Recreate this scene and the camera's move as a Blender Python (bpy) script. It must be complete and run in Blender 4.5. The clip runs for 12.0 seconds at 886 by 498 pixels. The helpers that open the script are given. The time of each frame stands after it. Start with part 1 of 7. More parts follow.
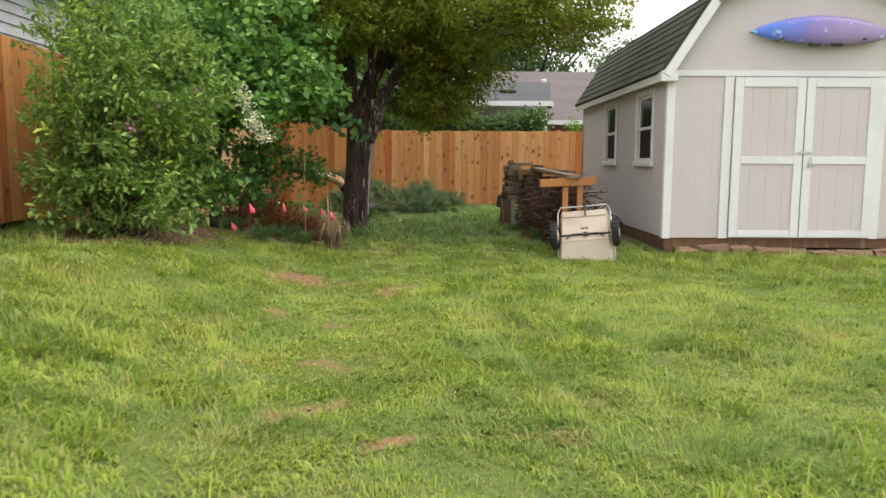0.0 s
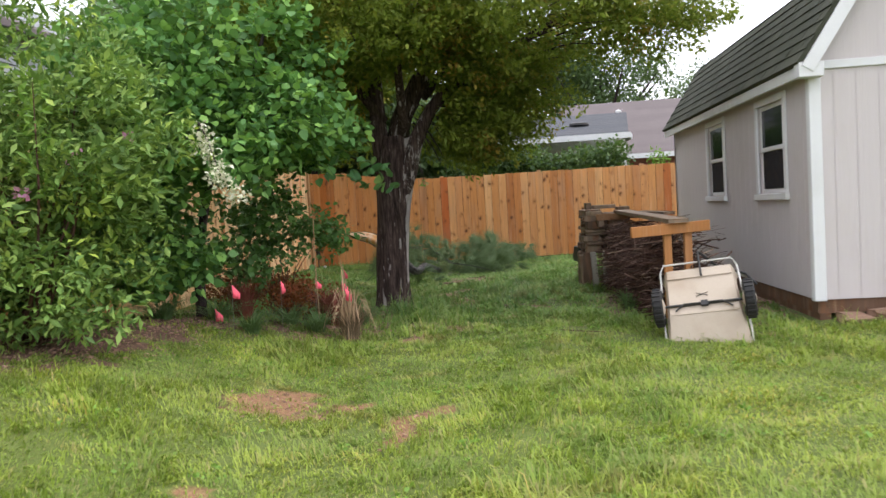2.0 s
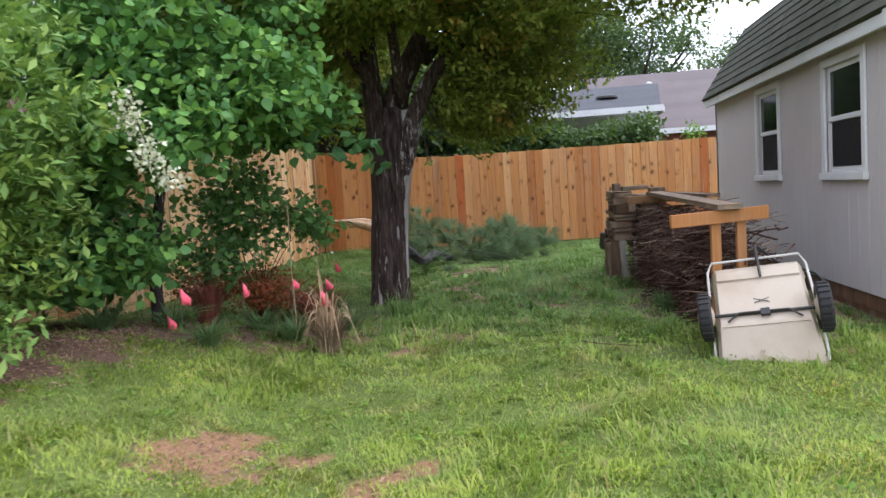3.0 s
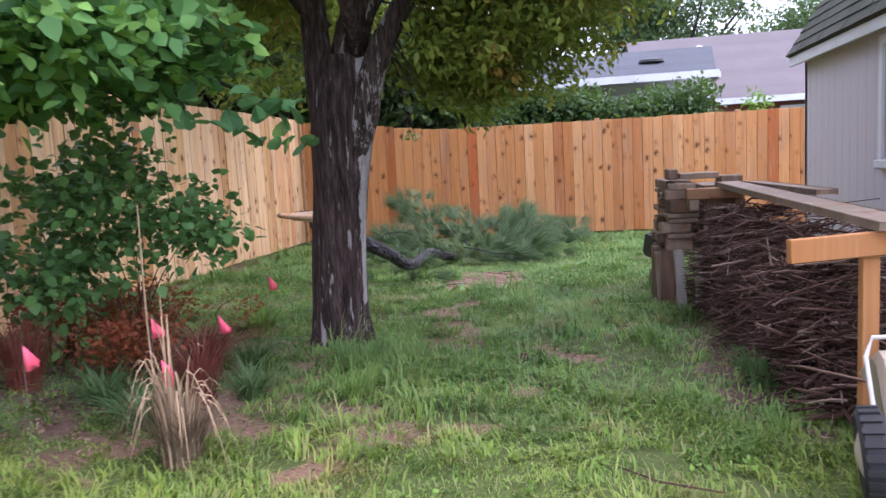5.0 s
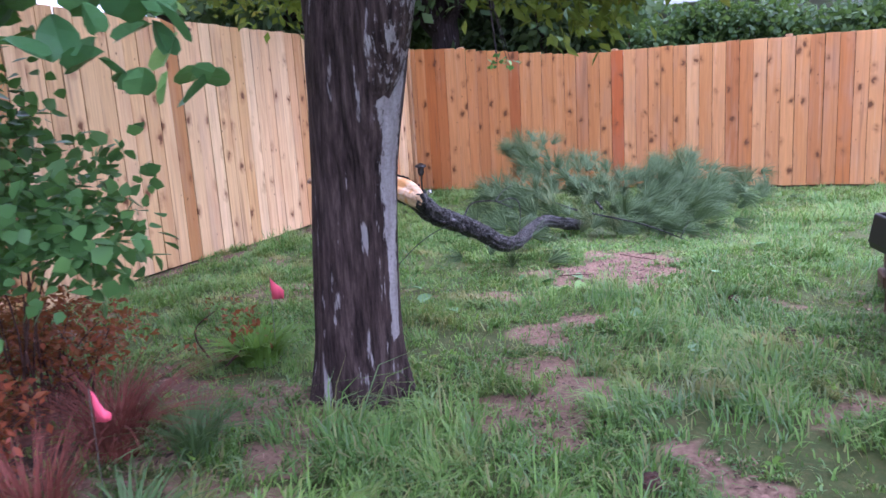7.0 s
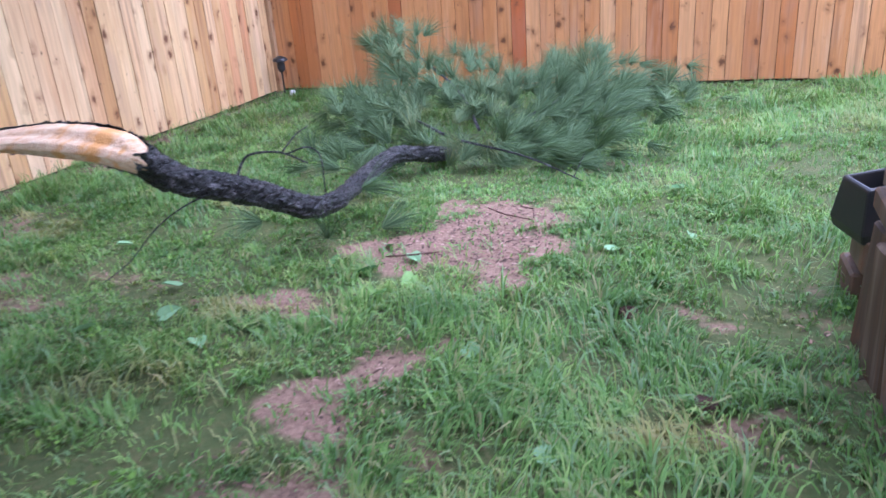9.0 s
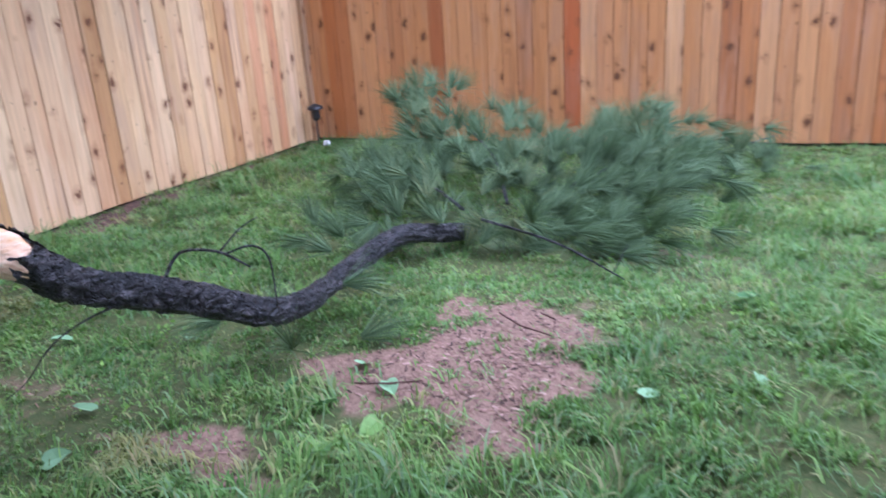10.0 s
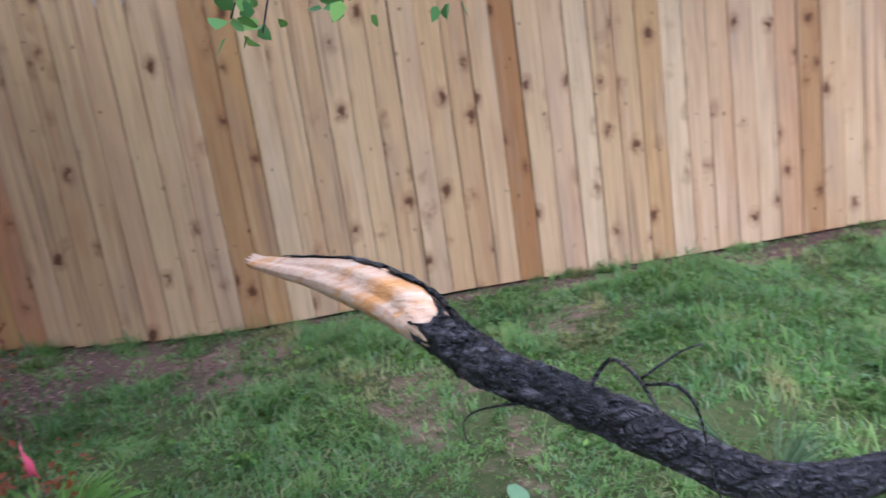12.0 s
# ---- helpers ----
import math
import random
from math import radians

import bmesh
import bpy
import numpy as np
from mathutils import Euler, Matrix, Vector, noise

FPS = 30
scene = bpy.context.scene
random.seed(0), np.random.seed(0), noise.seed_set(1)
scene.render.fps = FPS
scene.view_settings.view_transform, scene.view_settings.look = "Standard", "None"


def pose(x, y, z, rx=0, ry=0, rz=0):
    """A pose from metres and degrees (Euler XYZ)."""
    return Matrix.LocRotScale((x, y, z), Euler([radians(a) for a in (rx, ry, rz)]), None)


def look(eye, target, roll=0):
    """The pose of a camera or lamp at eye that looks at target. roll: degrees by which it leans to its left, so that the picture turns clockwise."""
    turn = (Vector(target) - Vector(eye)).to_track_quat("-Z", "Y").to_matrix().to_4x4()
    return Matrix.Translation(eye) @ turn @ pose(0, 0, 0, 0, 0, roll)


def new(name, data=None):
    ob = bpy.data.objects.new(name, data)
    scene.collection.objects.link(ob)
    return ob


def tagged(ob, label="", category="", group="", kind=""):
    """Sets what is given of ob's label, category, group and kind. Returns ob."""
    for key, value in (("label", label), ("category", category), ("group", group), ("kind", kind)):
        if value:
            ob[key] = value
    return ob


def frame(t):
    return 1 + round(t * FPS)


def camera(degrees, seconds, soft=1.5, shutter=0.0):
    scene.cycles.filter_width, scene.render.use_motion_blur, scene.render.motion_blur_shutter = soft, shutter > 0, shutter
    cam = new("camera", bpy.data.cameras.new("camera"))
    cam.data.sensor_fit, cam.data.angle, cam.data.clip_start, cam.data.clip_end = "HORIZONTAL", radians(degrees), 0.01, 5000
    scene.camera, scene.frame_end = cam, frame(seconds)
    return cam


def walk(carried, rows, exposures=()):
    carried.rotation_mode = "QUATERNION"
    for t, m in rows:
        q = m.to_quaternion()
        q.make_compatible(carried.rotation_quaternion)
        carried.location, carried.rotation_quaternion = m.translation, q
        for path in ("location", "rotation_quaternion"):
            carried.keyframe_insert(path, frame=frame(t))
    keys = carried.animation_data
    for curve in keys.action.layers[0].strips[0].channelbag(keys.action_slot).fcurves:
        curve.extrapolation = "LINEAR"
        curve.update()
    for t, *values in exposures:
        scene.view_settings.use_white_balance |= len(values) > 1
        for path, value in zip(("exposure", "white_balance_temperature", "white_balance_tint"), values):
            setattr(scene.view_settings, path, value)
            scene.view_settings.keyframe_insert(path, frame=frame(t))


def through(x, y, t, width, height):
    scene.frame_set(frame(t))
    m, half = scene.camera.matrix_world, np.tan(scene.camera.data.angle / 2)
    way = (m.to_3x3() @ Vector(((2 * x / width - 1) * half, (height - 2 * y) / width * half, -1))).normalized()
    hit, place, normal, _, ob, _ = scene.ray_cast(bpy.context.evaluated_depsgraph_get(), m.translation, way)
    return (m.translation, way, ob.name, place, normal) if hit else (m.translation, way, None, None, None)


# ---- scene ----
cam = camera(62.4, 12.0, soft=1.5, shutter=0.3)
PATH = [
    (0, (0.754, 0.573, 1.186), (0.762, 2.559, 0.947), 0.3),
    (0.5, (0.832, 1.253, 1.197), (0.836, 3.239, 0.961), -0.0),
    (1, (0.938, 1.939, 1.17), (0.832, 3.922, 0.936), -1.1),
    (1.5, (0.921, 2.593, 1.178), (0.768, 4.574, 0.945), -2.1),
    (2, (0.996, 3.228, 1.224), (0.793, 5.215, 1.118), -3.4),
    (2.5, (1.039, 3.857, 1.211), (0.718, 5.826, 1.068), -3.9),
    (2.7, (1.062, 4.139, 1.229), (0.787, 6.115, 1.078), -3.8),
    (4.3, (1.306, 6.142, 1.343), (0.943, 8.099, 1.144), -3.3),
    (4.5, (1.279, 6.472, 1.351), (0.9, 8.426, 1.161), -3.3),
    (5, (1.219, 7.162, 1.344), (0.85, 9.115, 1.117), -3.1),
    (5.5, (1.186, 7.84, 1.33), (0.788, 9.781, 1.062), -2.9),
    (6, (1.121, 8.451, 1.35), (0.605, 10.353, 1.011), -3.1),
    (6.5, (1.098, 9.011, 1.362), (0.469, 10.874, 0.995), -3.9),
    (6.7, (1.105, 9.221, 1.377), (0.373, 11.047, 1.019), -3.6),
    (8.3, (1.204, 10.899, 1.508), (0.399, 12.603, 0.84), -5.4),
    (8.5, (1.2, 11.101, 1.483), (0.428, 12.813, 0.794), -5.4),
    (9, (1.227, 11.648, 1.479), (0.623, 13.409, 0.749), -4.3),
    (9.5, (1.29, 12.199, 1.465), (0.696, 13.975, 0.761), -3.7),
    (10, (1.259, 12.672, 1.497), (0.473, 14.401, 0.871), -3.9),
    (10.5, (1.251, 13.101, 1.482), (0.041, 14.596, 0.934), -4.7),
    (11, (1.189, 13.487, 1.476), (-0.382, 14.608, 0.951), -5.2),
    (11.5, (1.101, 13.853, 1.493), (-0.716, 14.532, 1.004), -7.2),
    (12, (1.107, 14.187, 1.478), (-0.84, 14.332, 1.045), -8.4),
]
# seconds, stops, kelvin, tint: the film brightens and turns cooler as it nears the fence
LIGHTNESS = [(0, 0.86, 6950, 10), (1.5, 0.92, 6700, 12), (2.7, 0.99, 6000, 14), (4.5, 1.29, 5700, 20), (5.5, 1.56, 5350, 34), (6.5, 1.72, 5120, 37), (8.5, 1.83, 4850, 31), (9.5, 1.80, 4850, 27), (10.5, 1.36, 4820, 27), (12, 1.48, 4950, 24)]
walk(cam, [(t, look(eye, target, roll)) for t, eye, target, roll in PATH], LIGHTNESS)

# ---- world, sun ----
world = bpy.data.worlds.new("overcast_sky")
scene.world = world
world.use_nodes = True
wn, wl = world.node_tree.nodes, world.node_tree.links
wn.clear()
sky = wn.new("ShaderNodeTexSky")
sky.sky_type = "NISHITA"
sky.sun_disc = False
sky.sun_elevation, sky.sun_rotation = radians(61), radians(76)
sky.dust_density, sky.ozone_density, sky.air_density = 6.0, 1.0, 1.0
grey = wn.new("ShaderNodeMix")
grey.data_type = "RGBA"
grey.inputs["Factor"].default_value = 0.8
wl.new(sky.outputs[0], grey.inputs["A"])
grey.inputs["B"].default_value = (8.6, 8.9, 9.4, 1)
bg = wn.new("ShaderNodeBackground")
bg.inputs["Strength"].default_value = 0.13
wl.new(grey.outputs["Result"], bg.inputs["Color"])
wo = wn.new("ShaderNodeOutputWorld")
wl.new(bg.outputs[0], wo.inputs["Surface"])

sun = new("sun", bpy.data.lights.new("sun", "SUN"))
sun.data.energy, sun.data.angle, sun.data.color = 1.2, radians(70), (1.0, 0.97, 0.92)
sun.matrix_world = look((8.0, 4.0, 15.0), (0, 2.0, 0))


# ---- helpers for shapes ----
WORLD_OF = {}


def lerp(a, b, f):
    return a + (b - a) * f


def sst(a, b, v):
    f = min(1.0, max(0.0, (v - a) / (b - a)))
    return f * f * (3 - 2 * f)


def sst_np(a, b, v):
    f = np.clip((v - a) / (b - a), 0, 1)
    return f * f * (3 - 2 * f)


def gz(x, y):
    """Height of the lawn."""
    bank = 0.48 * sst_np(-0.3, -2.6, np.asarray(x, float)) * (1 - sst_np(8.5, 13.0, np.asarray(y, float)))
    dip = -0.08 * (1 - sst_np(8.0, 11.0, np.asarray(y, float)))
    bumps = 0.018 * np.sin(1.7 * np.asarray(x) + 0.6) * np.sin(1.3 * np.asarray(y) + 1.1) + 0.008 * np.sin(4.1 * np.asarray(x) - 2.2 * np.asarray(y))
    return bank + dip + bumps


def gzf(x, y):
    return float(gz(x, y))


def root(name, x, y, z, label, category, group="", kind=""):
    ob = new(name)
    ob.empty_display_size = 0.2
    ob.location = (x, y, z)
    WORLD_OF[ob] = Matrix.Translation((x, y, z))
    return tagged(ob, label, category, group, kind)


def child_of(ob, parent):
    ob.parent = parent
    ob.matrix_parent_inverse = WORLD_OF.get(parent, Matrix()).inverted()
    WORLD_OF[ob] = ob.matrix_basis.copy()


def part(name, bm, material, parent, label="", smooth=False):
    me = bpy.data.meshes.new(name)
    bmesh.ops.recalc_face_normals(bm, faces=bm.faces)
    bm.to_mesh(me)
    bm.free()
    me.materials.append(material)
    if smooth:
        me.polygons.foreach_set("use_smooth", [True] * len(me.polygons))
    ob = new(name, me)
    if parent is not None:
        child_of(ob, parent)
    if label:
        ob["label"] = label
    return ob


def piece(name, me, parent, m):
    """A piece that shares its mesh with others."""
    ob = new(name, me)
    ob.parent = parent
    ob.matrix_parent_inverse = WORLD_OF.get(parent, Matrix()).inverted()
    ob.matrix_basis = m
    return ob


def mesh_from(name, bm, material, smooth=False):
    me = bpy.data.meshes.new(name)
    bmesh.ops.recalc_face_normals(bm, faces=bm.faces)
    bm.to_mesh(me)
    bm.free()
    me.materials.append(material)
    if smooth:
        me.polygons.foreach_set("use_smooth", [True] * len(me.polygons))
    return me


def box(bm, x0, x1, y0, y1, z0, z1, bevel=0.0, m=None):
    made = bmesh.ops.create_cube(bm, size=1.0)["verts"]
    for v in made:
        v.co = Vector((lerp(x0, x1, v.co.x + 0.5), lerp(y0, y1, v.co.y + 0.5), lerp(z0, z1, v.co.z + 0.5)))
        if m is not None:
            v.co = m @ v.co
    if bevel > 0:
        edges = list({e for v in made for e in v.link_edges})
        bmesh.ops.bevel(bm, geom=edges, offset=bevel, segments=1, affect="EDGES")


def boxed(*args, **kw):
    bm = bmesh.new()
    box(bm, *args, **kw)
    return bm


def tube(bm, pts, radii, n=8, wob=0.0, cap=True, rnd=None):
    """A swept tube through pts with a radius at each."""
    pts = [Vector(p) for p in pts]
    rings = []
    up = Vector((0.13, 0.27, 0.95))
    for i, p in enumerate(pts):
        d = (pts[min(i + 1, len(pts) - 1)] - pts[max(i - 1, 0)]).normalized()
        u = d.cross(up)
        if u.length < 1e-3:
            u = d.cross(Vector((1, 0, 0)))
        u.normalize()
        v = d.cross(u)
        ring = []
        for k in range(n):
            a = 2 * math.pi * k / n
            r = radii[i] * (1 + (wob * (rnd.random() - 0.5) if rnd else 0))
            ring.append(bm.verts.new(p + (u * math.cos(a) + v * math.sin(a)) * r))
        rings.append(ring)
    for a, b in zip(rings, rings[1:]):
        for k in range(n):
            bm.faces.new((a[k], a[(k + 1) % n], b[(k + 1) % n], b[k]))
    if cap:
        bm.faces.new(list(reversed(rings[0])))
        bm.faces.new(rings[-1])


def spline(pts, steps=6):
    """Catmull-Rom through pts (tuples of any length)."""
    P = [np.array(p, float) for p in pts]
    P = [2 * P[0] - P[1]] + P + [2 * P[-1] - P[-2]]
    out = []
    for i in range(1, len(P) - 2):
        for s in range(steps):
            f = s / steps
            a, b, c, d = P[i - 1], P[i], P[i + 1], P[i + 2]
            out.append(0.5 * ((2 * b) + (c - a) * f + (2 * a - 5 * b + 4 * c - d) * f * f + (3 * b - a - 3 * c + d) * f ** 3))
    out.append(P[-2])
    return out


def lathe(bm, profile, n=20, m=None):
    """Rings (radius, height) round z."""
    rings = []
    for r, z in profile:
        ring = []
        for k in range(n):
            a = 2 * math.pi * k / n
            co = Vector((r * math.cos(a), r * math.sin(a), z))
            ring.append(bm.verts.new(m @ co if m is not None else co))
        rings.append(ring)
    for a, b in zip(rings, rings[1:]):
        for k in range(n):
            bm.faces.new((a[k], a[(k + 1) % n], b[(k + 1) % n], b[k]))
    bm.faces.new(list(reversed(rings[0])))
    bm.faces.new(rings[-1])


def array_mesh(name, co, faces, material):
    """A mesh from arrays: co (n, 3), faces (m, 3 or 4)."""
    k = faces.shape[1]
    me = bpy.data.meshes.new(name)
    me.vertices.add(len(co))
    me.vertices.foreach_set("co", np.ascontiguousarray(co, np.float32).ravel())
    me.loops.add(faces.size)
    me.loops.foreach_set("vertex_index", np.ascontiguousarray(faces, np.int32).ravel())
    me.polygons.add(len(faces))
    me.polygons.foreach_set("loop_start", np.arange(0, faces.size, k, dtype=np.int32))
    me.update(calc_edges=True)
    me.materials.append(material)
    return me


def unit(v):
    return v / np.maximum(np.linalg.norm(v, axis=1, keepdims=True), 1e-9)


def leaf_cloud(name, centres, size, rng, material, aspect=0.5, droop=0.35, outward=None, shape="oval"):
    """Many small folded leaves, one at each centre."""
    n = len(centres)
    d = rng.normal(size=(n, 3))
    if outward is not None:
        d = unit(d) + 0.9 * outward
    d[:, 2] -= droop
    d = unit(d)
    side = unit(np.cross(d, rng.normal(size=(n, 3)) * 0.6 + np.array([0, 0, 1.0])))
    nrm = np.cross(side, d)
    s = (size * rng.uniform(0.6, 1.25, n))[:, None]
    base = centres
    if shape == "oval":
        mids = base + d * s * 0.5
        a = mids + side * s * aspect * 0.5 + nrm * s * 0.1
        b = mids - side * s * aspect * 0.5 + nrm * s * 0.1
        tip = base + d * s
        co = np.stack([base, a, tip, b], 1).reshape(-1, 3)
        i = np.arange(n)[:, None] * 4
        faces = np.concatenate([i + [0, 1, 2], i + [0, 2, 3]])
    else:
        low = base + d * s * 0.28
        mid = base + d * s * 0.66
        w = side * s * aspect * 0.5
        co = np.stack([base, low + w + nrm * s * 0.08, mid + w * 0.72 + nrm * s * 0.05, base + d * s, mid - w * 0.72 + nrm * s * 0.05, low - w + nrm * s * 0.08], 1).reshape(-1, 3)
        i = np.arange(n)[:, None] * 6
        faces = np.concatenate([i + [0, 1, 2], i + [0, 2, 3], i + [0, 3, 4], i + [0, 4, 5]])
    return array_mesh(name, co, faces, material)


def clumped(rng, tips, per, spread):
    """Leaf centres scattered about twig tips, with the way out from each tip."""
    off = rng.normal(size=(len(tips), per, 3)) * spread * np.array([1, 1, 0.7])
    return (tips[:, None, :] + off).reshape(-1, 3), unit(off.reshape(-1, 3))


def sprays(rng, tips, per, centre, size, fall=0.25):
    """Leaf centres along flat sprays that reach outward from a centre."""
    o = tips - np.array(centre)
    o[:, 2] *= 0.35
    o = unit(o + rng.normal(size=o.shape) * 0.25)
    side = unit(np.cross(o, np.array([0, 0, 1.0])))
    up = np.cross(side, o)
    n = len(tips)
    f = rng.uniform(-1, 1, (n, per, 1))
    w = rng.normal(size=(n, per, 1)) * (0.45 - 0.25 * f)
    h = rng.normal(size=(n, per, 1)) * 0.16
    big = rng.uniform(0.7, 1.35, (n, 1, 1)) * size
    off = (o[:, None, :] * f + side[:, None, :] * w + up[:, None, :] * h) * big
    off[:, :, 2] -= (fall * big * (0.5 + 0.5 * f) ** 2)[:, :, 0]
    way = unit((o[:, None, :] + side[:, None, :] * np.sign(w) * 0.8 + 0 * f).reshape(-1, 3))
    return (tips[:, None, :] + off).reshape(-1, 3), way


def ellipsoid_tips(rng, n, centre, radii, shell=0.45):
    d = unit(rng.normal(size=(n, 3)))
    r = (shell + (1 - shell) * rng.random(n) ** 0.6)[:, None]
    return np.array(centre) + d * r * np.array(radii)


def value_noise(x, y, cell, seed):
    """Smooth random field between 0 and 1."""
    g = np.random.default_rng(seed).random((128, 128))
    u, v = x / cell + 200.0, y / cell + 200.0
    i, j = np.floor(u).astype(int), np.floor(v).astype(int)
    f, e = u - i, v - j
    f, e = f * f * (3 - 2 * f), e * e * (3 - 2 * e)
    i, j, i1, j1 = i % 128, j % 128, (i + 1) % 128, (j + 1) % 128
    return (g[i, j] * (1 - f) + g[i1, j] * f) * (1 - e) + (g[i, j1] * (1 - f) + g[i1, j1] * f) * e


# ---- materials ----
class Nodes:
    """A short hand for a node material."""

    def __init__(self, name):
        self.mat = bpy.data.materials.new(name)
        self.mat.use_nodes = True
        self.n, self.l = self.mat.node_tree.nodes, self.mat.node_tree.links
        self.bsdf = self.n["Principled BSDF"]
        self.out = self.n["Material Output"]
        self.co = self.n.new("ShaderNodeTexCoord")
        self.geo = self.n.new("ShaderNodeNewGeometry")

    def link(self, a, b):
        self.l.new(a, b)
        return self

    def mapped(self, source, scale=(1, 1, 1), move=(0, 0, 0)):
        m = self.n.new("ShaderNodeMapping")
        self.l.new(source, m.inputs["Vector"])
        m.inputs["Scale"].default_value = scale
        m.inputs["Location"].default_value = move
        return m.outputs[0]

    def noise(self, vector, scale, detail=4.0, rough=0.55):
        t = self.n.new("ShaderNodeTexNoise")
        self.l.new(vector, t.inputs["Vector"])
        t.inputs["Scale"].default_value, t.inputs["Detail"].default_value, t.inputs["Roughness"].default_value = scale, detail, rough
        return t.outputs["Fac"]

    def voronoi(self, vector, scale, feature="F1", rand=1.0):
        t = self.n.new("ShaderNodeTexVoronoi")
        t.feature = feature
        self.l.new(vector, t.inputs["Vector"])
        t.inputs["Scale"].default_value, t.inputs["Randomness"].default_value = scale, rand
        return t.outputs["Distance"]

    def ramp(self, fac, *stops):
        r = self.n.new("ShaderNodeValToRGB")
        e = r.color_ramp.elements
        while len(e) < len(stops):
            e.new(0.5)
        for el, (p, c) in zip(e, stops):
            el.position = p
            el.color = (*c, 1) if isinstance(c, tuple) else (c, c, c, 1)
        self.l.new(fac, r.inputs["Fac"])
        return r.outputs["Color"]

    def mix(self, fac, a, b, blend="MIX"):
        m = self.n.new("ShaderNodeMix")
        m.data_type, m.blend_type = "RGBA", blend
        for key, v in (("Factor", fac), ("A", a), ("B", b)):
            s = m.inputs[key] if key != "Factor" else m.inputs[0]
            if key != "Factor":
                s = [q for q in m.inputs if q.name == key and q.type == "RGBA"][0]
            if isinstance(v, (int, float)):
                s.default_value = v if key == "Factor" else (v, v, v, 1)
            elif isinstance(v, tuple):
                s.default_value = (*v, 1)
            else:
                self.l.new(v, s)
        return [q for q in m.outputs if q.type == "RGBA"][0]

    def maths(self, op, a, b=0.0):
        m = self.n.new("ShaderNodeMath")
        m.operation = op
        for i, v in enumerate((a, b)):
            if isinstance(v, (int, float)):
                m.inputs[i].default_value = v
            else:
                self.l.new(v, m.inputs[i])
        return m.outputs[0]

    def attribute(self, name):
        a = self.n.new("ShaderNodeAttribute")
        a.attribute_name = name
        return a.outputs["Fac"]

    def random(self):
        return self.n.new("ShaderNodeObjectInfo").outputs["Random"]

    def shifted(self, vector, rand, far=37.0):
        """The vector moved by a random amount, so that each piece has its own grain."""
        c = self.n.new("ShaderNodeVectorMath")
        c.operation = "ADD"
        self.l.new(vector, c.inputs[0])
        self.l.new(self.maths("MULTIPLY", rand, far), c.inputs[1])
        return c.outputs[0]

    def finish(self, colour, rough=0.7, bump=None, strength=0.3, dist=0.01, metal=0.0, spec=0.3):
        for key, v in (("Base Color", colour), ("Roughness", rough)):
            s = self.bsdf.inputs[key]
            if isinstance(v, tuple):
                s.default_value = (*v, 1)
            elif isinstance(v, (int, float)):
                s.default_value = v
            else:
                self.l.new(v, s)
        self.bsdf.inputs["Metallic"].default_value = metal
        self.bsdf.inputs["Specular IOR Level"].default_value = spec
        if bump is not None:
            b = self.n.new("ShaderNodeBump")
            b.inputs["Strength"].default_value, b.inputs["Distance"].default_value = strength, dist
            self.l.new(bump, b.inputs["Height"])
            self.l.new(b.outputs[0], self.bsdf.inputs["Normal"])
        return self.mat

    def leafy(self, colour, rough=0.45, through=0.35):
        """A thin leaf: glossy on top, some light coming through."""
        self.finish(colour, rough, spec=0.2)
        t = self.n.new("ShaderNodeBsdfTranslucent")
        self.l.new(self.mix(0.5, colour, (0.14, 0.22, 0.02)), t.inputs["Color"])
        mx = self.n.new("ShaderNodeMixShader")
        mx.inputs["Fac"].default_value = through
        self.l.new(self.bsdf.outputs[0], mx.inputs[1])
        self.l.new(t.outputs[0], mx.inputs[2])
        self.l.new(mx.outputs[0], self.out.inputs["Surface"])
        return self.mat


def plain(name, colour, rough=0.6, vary=0.12, scale=14.0, metal=0.0, bump=0.15, spec=0.35, dirt=(0.12, 0.09, 0.06), dirty=0.25):
    """Paint, plastic or metal with two scales of variation and a little dirt."""
    k = Nodes(name)
    o = k.co.outputs["Object"]
    fine = k.noise(o, scale * 6, 5)
    broad = k.noise(o, scale * 0.22, 3)
    dark = tuple(c * (1 - vary) for c in colour)
    light = tuple(min(1, c * (1 + vary)) for c in colour)
    c = k.mix(fine, dark, light)
    c = k.mix(k.maths("MULTIPLY", k.ramp(broad, (0.45, 0.0), (0.75, 1.0)), dirty), c, dirt)
    return k.finish(c, k.ramp(broad, (0.2, max(0.05, rough - 0.12)), (0.8, min(1, rough + 0.12))), fine, bump, 0.003, metal, spec)


